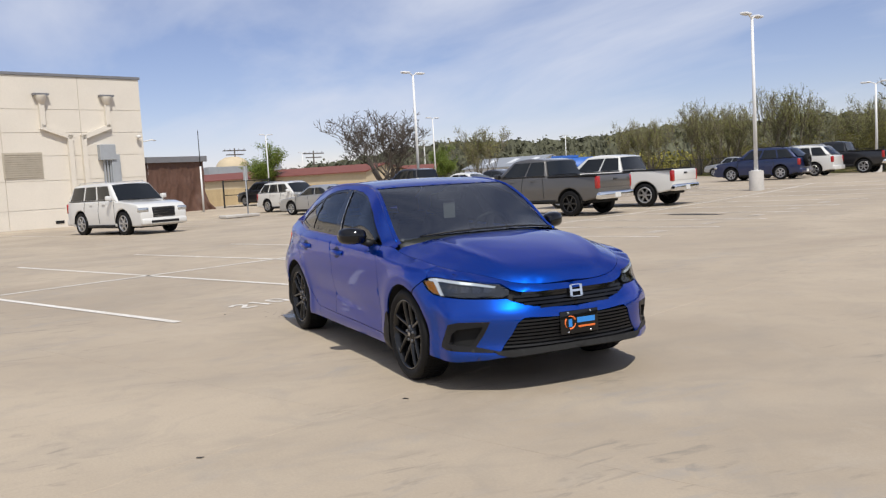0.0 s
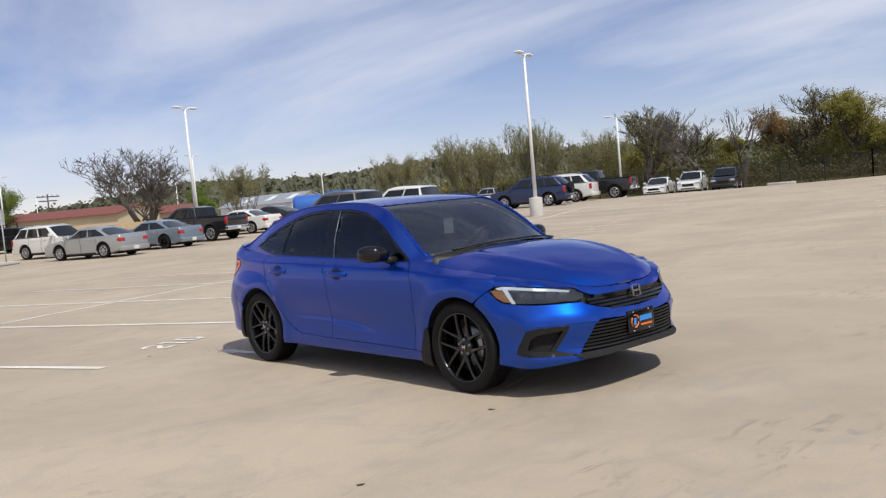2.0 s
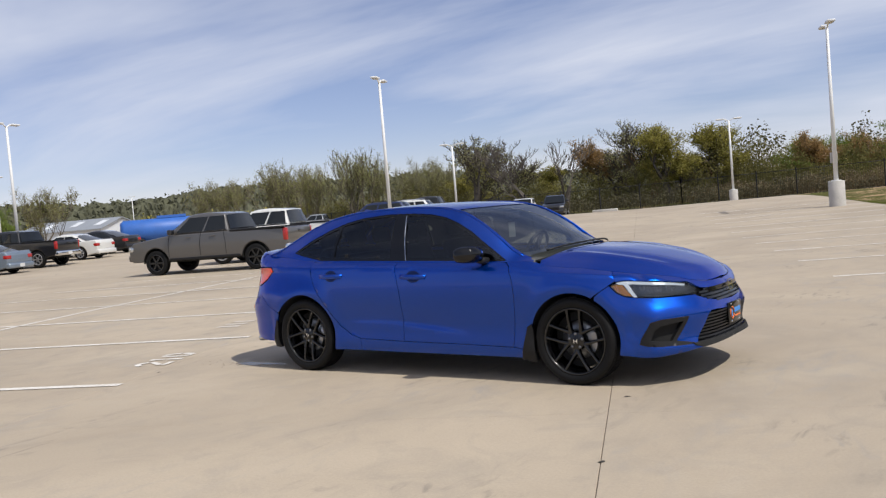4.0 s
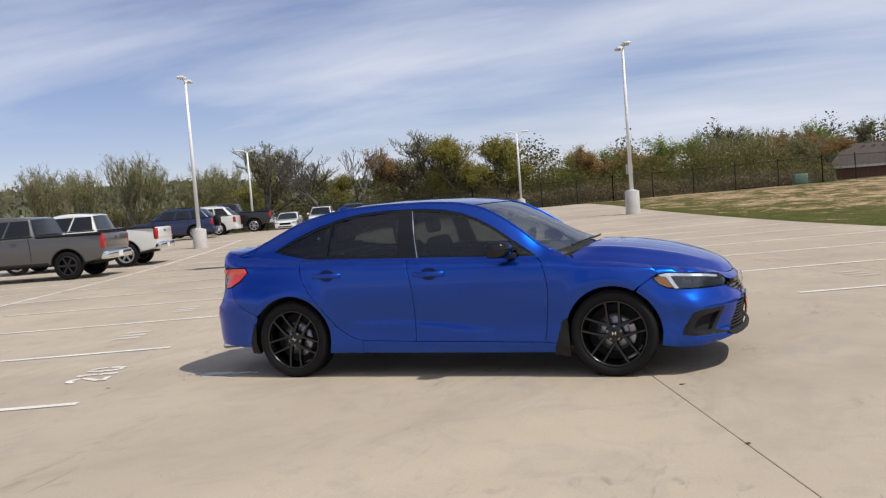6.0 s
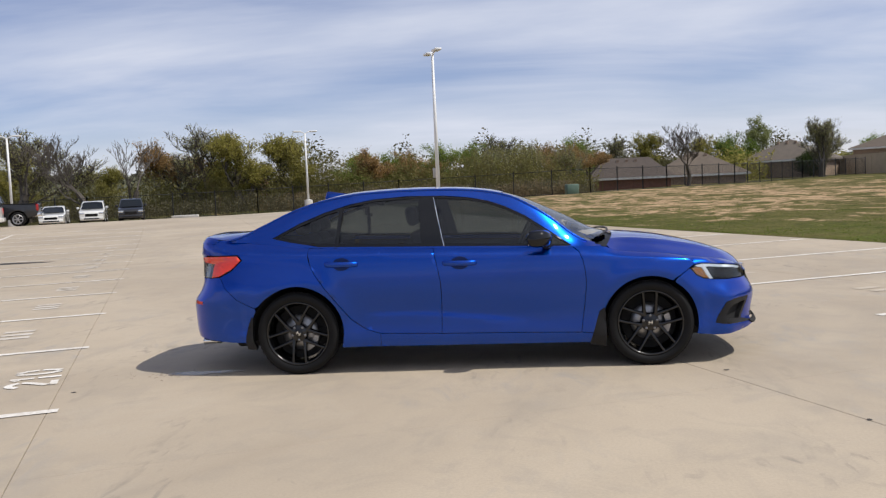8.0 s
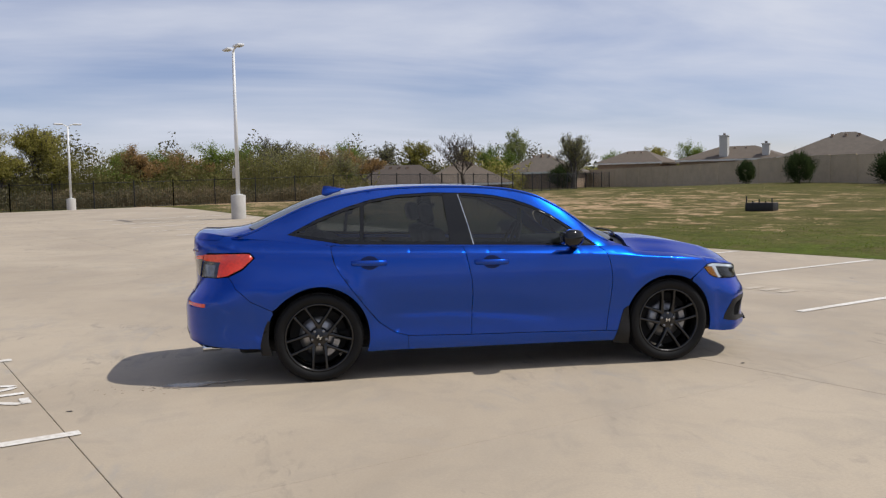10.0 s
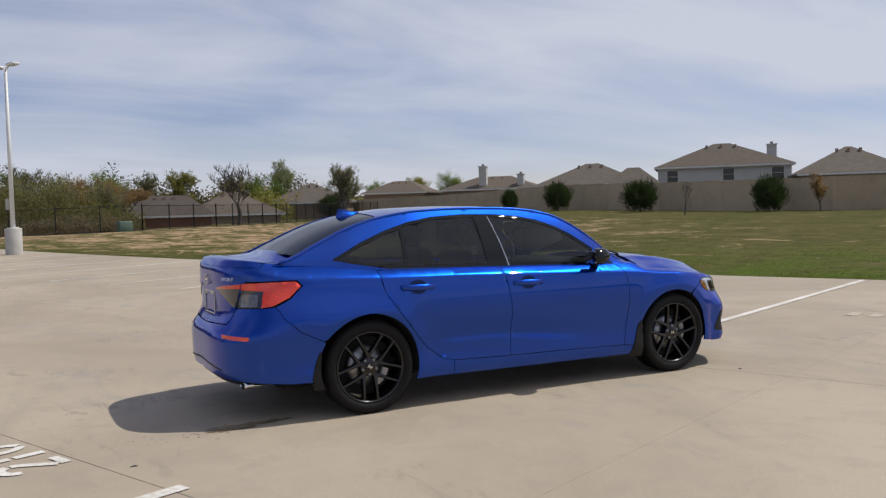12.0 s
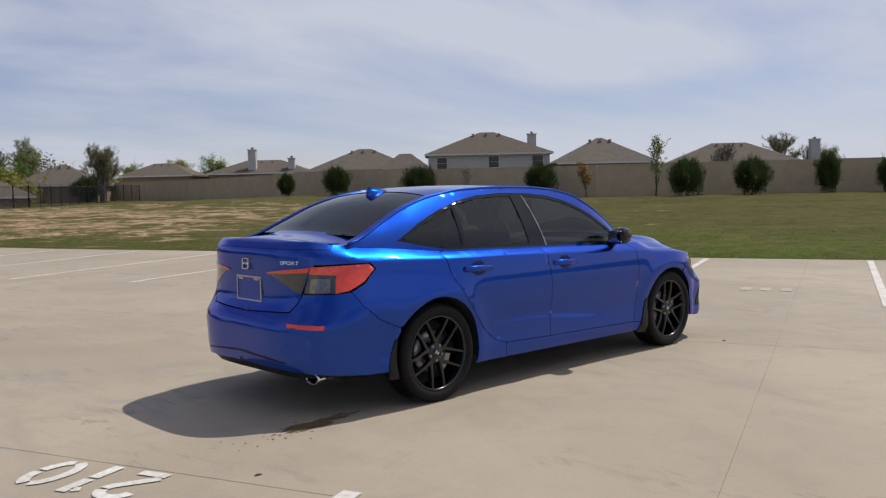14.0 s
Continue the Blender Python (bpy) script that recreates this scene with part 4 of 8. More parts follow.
        part("indicator", panel_bm(offset_wrap(-.005), [(1.716, .728), (1.756, .736), (1.800, .728), (1.848, .648), (1.804, .652), (1.752, .680)], mirror=left, step=.015, thick=.01), LAMP_AMBER, lamp, "amber indicator lens")
        part("projector", panel_bm(offset_wrap(-.008), [(1.916, .712), (2.000, .704), (2.008, .660), (1.932, .660)], mirror=left, step=.015, thick=.008), LAMP_MID, lamp)
        for s0 in (2.03, 2.11, 2.19):
            part("projector", panel_bm(offset_wrap(-.009), [(s0, .700), (s0 + .055, .692), (s0 + .055, .660), (s0 - .002, .660)], mirror=left, step=.015, thick=.008), LAMP_MID, lamp)
        part("lens", panel_bm(offset_wrap(.001), inset(LAMP, .002), mirror=left, thick=.012), HEAD_GLASS, lamp)
        # rear lamp: outer half on the wing, inner half on the lid
        tl = part("tail_light", panel_bm(offset_wrap(.001), inset(TAIL_OUT, .002), mirror=left, step=.02, thick=.03), LAMP_SMOKE, car, "red tail light with a smoked clear middle")
        part("red_lens", panel_bm(offset_wrap(.004), inset([(-2.28, .938), (-2.08, .943), (-1.888, .945), (-1.857, .914), (-1.95, .842), (-2.07, .793), (-2.16, .780), (-2.13, .865), (-2.115, .888), (-2.30, .900)], -.002), mirror=left, step=.02, thick=.004), LAMP_RED, tl, "red lens")
        part("reversing_lens", panel_bm(offset_wrap(.003), [(-2.295, .868), (-2.165, .868), (-2.195, .784), (-2.335, .784)], mirror=left, step=.02, thick=.004), LAMP_GREY, tl)
        ti = part("tail_light", panel_bm(offset_wrap(.004), inset(TAIL_IN, .002), mirror=left, step=.02, thick=.03), LAMP_SMOKE, car, "smoked tail light on the boot lid")
        part("red_lens", panel_bm(offset_wrap(.007), [(-2.288, .936), (-2.31, .906), (-2.50, .897), (-2.69, .892), (-2.685, .900), (-2.50, .920)], mirror=left, step=.012, thick=.004), LAMP_RED, ti, "red lens")
        part("reflector", panel_bm(offset_wrap(.004), [(-2.196, .588), (-2.196, .562), (-2.44, .572), (-2.462, .598)], mirror=left, step=.02, thick=.006), LAMP_RED, car, "narrow red bumper reflector")
        # flaps behind the wheels
        part("mud_flap", panel_bm(offset_wrap(.006), [(.905, .17), (1.035, .155), (1.03, .40), (1.022, .455), (.985, .43), (.945, .30)], mirror=left, thick=.05), TRIM_BLACK, car, "black plastic mud flap")
        part("mud_flap", panel_bm(offset_wrap(.006), [(-1.815, .21), (-1.735, .205), (-1.728, .30), (-1.712, .455), (-1.722, .468), (-1.748, .41), (-1.785, .30)], mirror=left, thick=.05), TRIM_BLACK, car, "black plastic mud flap")
    # tail
    rb = [(-1.80, .262), (-1.745, .33)] + arc(-A, WHEEL_Z + .005, .368, 178, 150, 8) + [(-1.692, .5335), (-1.85, .6035), (-2.0, .6985), (-2.062, .780), (-2.16, .772), (-2.388, .770), (-2.445, .70), (-2.485, .655), (-2.85, .640), (S_TAIL, .638), (S_TAIL, .318), (-2.5, .305), (-2.26, .285), (-2.16, .278), (-1.92, .262)]
    across("rear_bumper", W0, rb, BLUE, car)
    across("rear_valance", offset_wrap(-.030), [(S_TAIL, .322), (-2.5, .311), (-2.26, .290), (-2.16, .284), (-2.05, .272), (-2.1, .262), (-2.3, .252), (-2.5, .252), (S_TAIL, .256)], TRIM_BLACK, car, "black plastic rear valance")
    across("bumper_slot", offset_wrap(.002), [(S_TAIL, .392), (-2.62, .372), (-2.46, .352), (-2.46, .343), (-2.62, .360), (S_TAIL, .379)], TRIM_BLACK, car, step=.02, thick=.004)
    lid = rim_line(S_TAIL, -2.125, 24) + [(-2.19, .985), (-2.262, .946), (-2.33, .858), (-2.40, .768), (-2.455, .70), (-2.495, .662), (-2.85, .647), (S_TAIL, .643)]
    across("boot_lid", W0, lid, BLUE, car)
    # roof, glass and pillars
    cab = rim_line(-1.98, 1.02, 50) + along(lambda x: (x, float(rail_z(x))), 1.02, -1.98, 60)
    DLO = [(-1.575, 1.073), (-1.43, 1.040), (-1.202, 1.0), (-.576, .980), (.085, .960), (.80, .934), (.617, 1.062), (.445, 1.178), (.30, 1.252), (.16, 1.303), (.0, 1.337), (-.2, 1.357), (-.485, 1.365), (-.75, 1.352), (-.95, 1.319), (-1.15, 1.262), (-1.35, 1.185)]
    side_both("side_frame", cabin_side, cab, BLUE, car, gap=0, holes=[DLO], thick=0)
    dlo_in = inset(DLO, .001)

    def cut(x_low0, x_top0, x_low1, x_top1, edge=.020):
        """The stretch of the window opening between two sloping lines."""
        body = inset(DLO, edge)
        for (lo, hi), keep_right in (((x_low0, x_top0), True), ((x_low1, x_top1), False)):
            out = []
            f = lambda p: (p[0] - (lo + (hi - lo) * (p[1] - .95) / .42)) * (1 if keep_right else -1)
            for a, b in zip(body, body[1:] + body[:1]):
                fa, fb_ = f(a), f(b)
                if fa >= 0:
                    out.append(a)
                if fa * fb_ < 0:
                    t = fa / (fa - fb_)
                    out.append((a[0] + (b[0] - a[0]) * t, a[1] + (b[1] - a[1]) * t))
            body = out
        return body
    panes = [cut(-.175, -.275, 2, 2), cut(-1.025, -.99, -.365, -.395), cut(-3, -3, -1.055, -1.02, .024)]
    side_both("window_trim", lambda x, z: cabin_side(x, z, -.004), dlo_in, GLOSS_BLACK, car, gap=0, holes=panes, thick=.012, step=.035)
    for pane, nm in zip(panes, ("front_door_glass", "rear_door_glass", "quarter_glass")):
        side_both(nm, lambda x, z: cabin_side(x, z, -.010), inset(pane, -.004), GLASS_SIDE, car, gap=0, thick=0, step=.05)
    bright = [(x, float(np.interp(x, [p[0] for p in DLO[:6]], [p[1] for p in DLO[:6]]))) for x in np.linspace(-1.20, .78, 20)]
    side_both("belt_strip", lambda x, z: cabin_side(x, z, .001), [(x, z - .003) for x, z in bright] + [(x, z + .005) for x, z in bright[::-1]], GLOSS_BLACK, car, gap=0, thick=.008, step=.03)

    side_both("pillar_strip", lambda x, z: cabin_side(x, z, .002), [(-.192, .968), (-.186, .968), (-.268, 1.345), (-.274, 1.345)], CHROME, car, gap=0, thick=.004, step=.05)

    def top_fn(x, e):
        return cabin_top(x, e)
    ws_low = lambda e: 1.115 - .20 * e * e
    ws_top = lambda e: .285 - .04 * e * e
    ev = [k / 12 for k in range(-12, 13)]
    g = .965
    screen = [(ws_low(e * g), e * (g + .01)) for e in ev] + [(ws_top(e * g) - .03, e * (g + .01)) for e in ev[::-1]]
    part("windscreen", panel_bm(lambda x, e: cabin_top(x, e, -.004), screen, step=.05, thick=0), GLASS_FRONT, car, "clear windscreen")
    rg_top = lambda e: -1.135 - .03 * e * e
    rg_low = lambda e: -1.835 + .10 * e * e
    g2 = .915
    rear_glass = [(rg_top(e * g2) + .03, e * (g2 + .01)) for e in ev] + [(rg_low(e * g2) - .05, e * (g2 + .01)) for e in ev[::-1]]
    part("rear_glass", panel_bm(lambda x, e: cabin_top(x, e, -.004), rear_glass, step=.05, thick=0), GLASS_REAR, car, "dark tinted rear window")
    ov = 1.0
    roof = [(.285 - .04 * e * e, e * ov) for e in ev] + [(rg_top(e), e * ov) for e in ev[::-1]]
    part("roof", panel_bm(top_fn, roof, step=.04, thick=0), BLUE, car)
    # blue beads added to cover the seam between roof and side frame
    for sg in (-1, 1):
        bm = bmesh.new()
        tube(bm, [(x, sg * float(rail_y(x)), float(rail_z(x)) - .002) for x in np.linspace(.92, -1.93, 60)], .010, seg=8)
        part("roof_seam_cover", bm, BLUE, car)
    # black block added to close the view through gaps below the windscreen
    part("cowl_blocker", boxed(.84, 1.30, -.66, .66, .74, .86, bevel=.02), LINER, car)
    for sg in (-1, 1):
        pil = [(ws_low(g) + .05, sg * g), (ws_low(g) + .05, sg * ov)] + [(x, sg * ov) for x in (.7, .5, ws_top(1))] + [(ws_top(g), sg * g)] + [(x, sg * g) for x in (.5, .7)]
        part("front_pillar", panel_bm(top_fn, pil, step=.03, thick=0), BLUE, car)
        pil = [(rg_top(g2), sg * g2), (rg_top(1), sg * ov)] + [(x, sg * ov) for x in (-1.3, -1.5, -1.7, -1.9)] + [(-1.9, sg * g2), (rg_low(g2), sg * g2)] + [(x, sg * g2) for x in (-1.6, -1.4)]
        part("rear_pillar", panel_bm(top_fn, pil, step=.03, thick=0), BLUE, car)
    # bonnet and boot deck, bounded by the rolled edge of the body
    hs = np.linspace(.98, S_NOSE, 160)
    he = rim(hs)
    hx, hy, hz = he[:, 0], -he[:, 1], he[:, 2]

    def bonnet(x, y):
        order = np.argsort(hx)
        ye, ze = np.interp(x, hx[order], hy[order]), np.interp(x, hx[order], hz[order])
        q = np.clip(np.abs(y) / np.maximum(ye, .03), 0, 1)
        z = bonnet_z(x) - (bonnet_z(x) - ze) * q ** 3.2
        ridge = np.exp(-((q - .70) / .07) ** 2) * .017 * ramp(x, 1.05, 1.3) * ramp(-x, -2.1, -1.8)
        return np.stack([x, y, z + ridge], -1)
    keep = [(float(a), float(b)) for a, b in zip(hx, hy) if a > 1.08][::3]
    tip = [(a, b) for a, b in keep if b > .012]
    hood_poly = [(a, -b) for a, b in tip] + [(float(hx[-1]), 0.0)] + [(a, b) for a, b in tip[::-1]]
    cowl = [(1.165 - .10 * (y / .74) ** 2, y) for y in np.linspace(.74, -.74, 20)]
    part("bonnet", panel_bm(bonnet, inset(hood_poly + cowl, .002), step=.035, thick=.02), BLUE, car)
    part("cowl", panel_bm(lambda x, y: bonnet(x, y) - np.array([0, 0, .030]), [(1.30, -.55), (1.30, .55), (1.16, .66), (.98, .68), (1.09, .4), (1.12, 0), (1.09, -.4), (.98, -.68), (1.16, -.66)], step=.05, thick=0), TRIM_BLACK, car, "black plastic cowl panel")
    for y0 in (.05, -.55):
        bm = bmesh.new()
        pts = []
        for k in range(10):
            y = y0 + .62 * k / 9 - .02
            x = 1.135 - .17 * (y / .74) ** 2
            pts.append((x, y, float(cabin_top(np.array(x), np.array(y / .74))[2]) + .018))
        tube(bm, pts, .008, seg=6)
        part("wiper", bm, TRIM_BLACK, car, "black windscreen wiper")
    ds = np.linspace(-1.80, S_TAIL, 140)
    de = rim(ds)
    dx, dy = de[:, 0], -de[:, 1]

    def deck(x, y):
        order = np.argsort(dx)
        ye = np.interp(x, dx[order], dy[order])
        q = np.clip(np.abs(y) / np.maximum(ye, .03), 0, 1)
        zc = top_z(x)
        ze = np.interp(x, dx[order], de[order, 2])
        return np.stack([x, y, zc - (zc - ze) * q ** 2.6], -1)
    tipd = [(float(a), float(b)) for a, b in zip(dx, dy) if a < -1.90][::3]
    tipd = [(a, b) for a, b in tipd if b > .012]
    deck_poly = [(a, b) for a, b in tipd] + [(float(dx[-1]), 0.0)] + [(a, -b) for a, b in tipd[::-1]] + [(-1.80 + .10 * (y / .7) ** 2 - .05, y) for y in np.linspace(-.62, .62, 12)]
    part("boot_deck", panel_bm(deck, deck_poly, step=.035, thick=.02), BLUE, car)
    bm = bmesh.new()
    rows = []
    half = np.linspace(-2.16, S_TAIL, 40)
    run = [(float(v), 1) for v in half] + [(float(v), -1) for v in half[-2::-1]]
    for v, sg in run:
        edge = float(ramp(-v, 2.16, 2.34))
        e = rim(v)
        low = wrap(v, rim_z(v) - .026, .004)
        inn = deck(np.array(e[0] + .13), np.array(e[1] * .94))
        mid = deck(np.array(e[0] + .04), np.array(e[1] * .985))
        line = [inn + [0, 0, .001], mid + [0, 0, .003 + .009 * edge], e + [.006, 0, .006 + .012 * edge], e + [-.006 * edge, 0, .001 + .006 * edge], low]
        rows.append([bm.verts.new((c[0], c[1] * sg, c[2])) for c in line])
    for p, q in zip(rows, rows[1:]):
        for i in range(4):
            bm.faces.new((p[i], p[i + 1], q[i + 1], q[i]))
    bmesh.ops.recalc_face_normals(bm, faces=bm.faces)
    part("spoiler", bm, BLUE, car, "low blue lip spoiler")
    # roof fin
    bm = bmesh.new()
    rows = []
    for x, h, w in ((-1.085, .004, .012), (-1.13, .016, .026), (-1.18, .034, .032), (-1.225, .052, .030), (-1.262, .060, .020), (-1.272, .030, .022), (-1.275, 0, .024)):
        z = float(top_z(x)) - .006
        rows.append([bm.verts.new(c) for c in ((x, -w, z - .004), (x, -w * .55, z + h * .5), (x, 0, z + h + .006), (x, w * .55, z + h * .5), (x, w, z - .004))])
    for p, q in zip(rows, rows[1:]):
        for i in range(4):
            bm.faces.new((p[i], p[i + 1], q[i + 1], q[i]))
    bmesh.ops.recalc_face_normals(bm, faces=bm.faces)
    part("antenna_fin", bm, BLUE, car, "blue shark-fin roof antenna")
    # mirrors
    for sg in (-1, 1):
        bm = bmesh.new()
        rows = []
        for y, c, rx, rz in ((.868, (.570, .995), .062, .048), (.895, (.560, .998), .085, .060), (.95, (.545, 1.003), .097, .067), (1.01, (.525, 1.005), .095, .064), (1.045, (.508, 1.004), .075, .052), (1.062, (.498, 1.002), .035, .028)):
            ring = []
            for k in range(20):
                a = 2 * math.pi * k / 20
                ca, sa = math.cos(a), math.sin(a)
                px = (abs(ca) ** .75) * math.copysign(1, ca) * rx
                if px < 0:
                    px *= .75
                ring.append(bm.verts.new((c[0] + px, sg * y, c[1] + (abs(sa) ** .85) * math.copysign(1, sa) * rz)))
            rows.append(ring)
        for p, q in zip(rows, rows[1:]):
            for i in range(20):
                bm.faces.new((p[i], p[(i + 1) % 20], q[(i + 1) % 20], q[i]))
        bm.faces.new(rows[0])
        bm.faces.new(rows[-1])
        bmesh.ops.recalc_face_normals(bm, faces=bm.faces)
        mir = part("door_mirror", bm, GLOSS_BLACK, car, "gloss black door mirror")
        bm = bmesh.new()
        tube(bm, [(.62, sg * .80, .935), (.60, sg * .85, .945), (.58, sg * .90, .965)], .034, .028, 10)
        part("mirror_foot", bm, TRIM_BLACK, mir)
        part("mirror_glass", boxed(.462, .470, min(sg * .90, sg * 1.035), max(sg * .90, sg * 1.035), .958, 1.048, bevel=.003), CHROME, mir)
    # handles over flat ovals, painted dark for the shade in their cups
    for xh, zh in ((-.067, .838), (-.99, .860)):
        for left in (False, True):
            sgn = 1 if left else -1
            cup = part("handle_cup_shade", panel_bm(offset_wrap(.0015), [(xh + .072 * math.cos(radians(a)), zh + .050 * math.sin(radians(a))) for a in range(0, 360, 20)], mirror=left, step=.02, thick=0), BLUE_SHADE, car)
            y = abs(float(wrap(xh, zh)[1]))
            bm = bmesh.new()
            rows = []
            for u, d, h in ((-.135, .006, .014), (-.122, .026, .019), (-.06, .040, .0205), (0, .043, .021), (.06, .040, .0205), (.118, .026, .019), (.13, .006, .014)):
                rows.append([bm.verts.new((xh + u, sgn * (y + d - .014 + o), zh + dz * h - u * .02)) for o, dz in ((0, -1), (.010, -.75), (.013, 0), (.010, .75), (0, 1))])
            for p, q in zip(rows, rows[1:]):
                for i in range(4):
                    bm.faces.new((p[i], p[i + 1], q[i + 1], q[i]))
            bmesh.ops.recalc_face_normals(bm, faces=bm.faces)
            part("door_handle", bm, BLUE, car, "blue door handle")
    # exhaust tip
    bm = bmesh.new()
    ex = Matrix.Translation((-2.165, -.62, .256)) @ Matrix.Rotation(radians(-90), 4, "Y") @ Matrix.Diagonal((.72, 1.35, 1, 1))
    lathe(bm, [(.038, -.09), (.048, .02), (.053, .040), (.046, .040), (.042, -.08)], 24, ex)
    part("exhaust_tip", bm, CHROME, car, "oval chrome exhaust tip")
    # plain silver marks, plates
    def mark(name, x, z, w, h, face, tilt):
        bm = bmesh.new()
        m = Matrix.Translation((x, 0, z)) @ Matrix.Rotation(radians(tilt), 4, "Y")
        f = .014 * face
        for y0, y1, z0, z1 in ((-w, -w * .62, -h, h), (w * .62, w, -h, h), (-w * .62, w * .62, -h * .18, h * .18), (-w, w, h * .86, h), (-w, w, -h, -h * .86)):
            box(bm, min(0, f), max(0, f), y0, y1, z0, z1, m)
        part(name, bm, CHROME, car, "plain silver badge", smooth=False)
    mark("badge", 2.252, .634, .050, .041, 1, -8)
    mark("badge", -2.279, .945, .044, .036, -1, 4)
    plate = part("number_plate", boxed(2.277, 2.289, -.152, .152, .355, .508, bevel=.003), GLOSS_BLACK, car, "black dealer plate with orange and blue bars")
    for y0, y1, z0, z1, mt in ((-.02, .125, .425, .460, PLATE_BLUE), (-.01, .125, .393, .405, PLATE_ORANGE)):
        part("plate_print", boxed(2.2892, 2.2905, y0, y1, z0, z1), mt, plate, smooth=False)
    bm = bmesh.new()
    for a0 in (20, 140, 260):
        pts = [(2.29, -.075 + .042 * math.cos(radians(a0 + k * 22)), .431 + .042 * math.sin(radians(a0 + k * 22))) for k in range(5)]
        tube(bm, pts, .007, .003, 6)
    part("plate_print", bm, PLATE_ORANGE, plate)
    part("plate_print", boxed(2.2892, 2.2905, -.088, -.060, .403, .453), PLATE_BLUE, plate, smooth=False)
    for y in (-.09, .09):
        for z in (.367, .496):
            bm = bmesh.new()
            lathe(bm, [(.001, .004), (.006, .003), (.007, 0)], 10, Matrix.Translation((2.289, y, z)) @ Matrix.Rotation(radians(90), 4, "Y"))
            part("screw", bm, CHROME, plate)
    back = empty("plate_frame")
    back.parent = car
    for y0, y1, z0, z1 in ((-.158, .158, .853, .866), (-.158, .158, .700, .711), (-.158, -.147, .711, .853), (.147, .158, .711, .853), (-.13, -.07, .838, .853), (.07, .13, .838, .853)):
        part("frame_bar", boxed(-2.273, -2.262, y0, y1, z0, z1, bevel=.002), CHROME_DARK, back, smooth=False)
    part("plate_blank", boxed(-2.266, -2.258, -.15, .15, .705, .86), BLUE, back, smooth=False)
    txt = bpy.data.curves.new("trim_word", "FONT")
    txt.body, txt.size, txt.extrude, txt.align_x = "SPORT", .040, .002, "CENTER"
    txt.materials.append(CHROME)
    tob = new("trim_word", txt)
    tob.parent = car
    a_, b_ = Vector(wrap(-2.44, .955, .006)), Vector(wrap(-2.40, .955, .006))
    right_ = (b_ - a_).normalized()
    up_ = Vector((.12, 0, 1)).normalized()
    up_ = (up_ - right_ * up_.dot(right_)).normalized()
    tob.matrix_basis = Matrix.Translation(a_) @ Matrix((right_, up_, right_.cross(up_))).transposed().to_4x4() @ Matrix.Diagonal((1.25, .75, 1, 1))
    # wheels and wells
    for x in (AXLE, -AXLE):
        for sg in (-1, 1):
            w = wheel(sg)
            w.parent = car
            w.matrix_basis = Matrix.Translation((x, sg * .775, WHEEL_Z)) @ Matrix.Rotation(radians(0 if x > 0 else 36), 4, "Y")
            bm = bmesh.new()
            ring0 = arc(x, WHEEL_Z, .372, -10, 190, 24)
            outer_y = [float(abs(plan(np.array(p[0]), np.array(max(p[1], .2)))[1])) - .012 for p in ring0]
            a = [bm.verts.new((p[0], sg * y, p[1])) for p, y in zip(ring0, outer_y)]
            b = [bm.verts.new((p[0], sg * .52, p[1])) for p in ring0]
            for i in range(len(a) - 1):
                bm.faces.new((a[i], a[i + 1], b[i + 1], b[i]))
            bm.faces.new(b)
            part("wheel_well", bm, LINER, car)
    part("underbody", boxed(-1.95, 1.95, -.62, .62, .19, .30, bevel=.03), LINER, car)
    # cabin
    for xs, wide in ((.10, .23), (-.82, .27)):
        for y in ((-.37, .37) if wide == .23 else (-.40, 0, .40)):
            seat = empty("seat", label="dark cloth car seat with a headrest")
            seat.parent = car
            ww = wide if wide == .23 else .19
            part("cushion", boxed(xs - .30, xs + .24, y - ww, y + ww, .38, .56, bevel=.05), SEAT, seat)
            part("backrest", boxed(-.06, .06, -ww, ww, 0, .62, Matrix.Translation((xs - .33, y, .50)) @ Matrix.Rotation(radians(-20), 4, "Y"), bevel=.05), SEAT, seat)
            part("headrest", boxed(-.045, .045, -.125, .125, 0, .16, Matrix.Translation((xs - .56, y, 1.12 if wide == .23 else 1.08)) @ Matrix.Rotation(radians(-12), 4, "Y"), bevel=.04), SEAT, seat)
    part("dashboard", boxed(.55, 1.0, -.72, .72, .62, .95, bevel=.06), DASH, car)
    part("parcel_shelf", boxed(-1.85, -1.15, -.66, .66, .98, 1.02, bevel=.01), SEAT, car)
    part("cabin_floor", boxed(-1.3, 1.0, -.78, .78, .28, .36), LINER, car)
    bm = bmesh.new()
    mm = Matrix.Translation((.42, .37, .93)) @ Matrix.Rotation(radians(-66), 4, "Y")
    lathe(bm, [(.185 + .016 * math.cos(a), .016 * math.sin(a)) for a in (2 * math.pi * k / 8 for k in range(8))], 36, mm, closed=True)
    box(bm, -.17, .17, -.02, .02, -.01, .01, mm)
    box(bm, -.02, .17, -.03, .03, -.012, .012, mm)
    part("steering_wheel", bm, TRIM_BLACK, car)
    part("mirror_inside", boxed(.40, .43, -.11, .11, 1.24, 1.30, bevel=.01), TRIM_BLACK, car)
    part("paper_tag", boxed(.395, .40, -.05, .06, 1.08, 1.21), TAG_GREY, car, "white paper tag hanging inside", smooth=False)
    return car


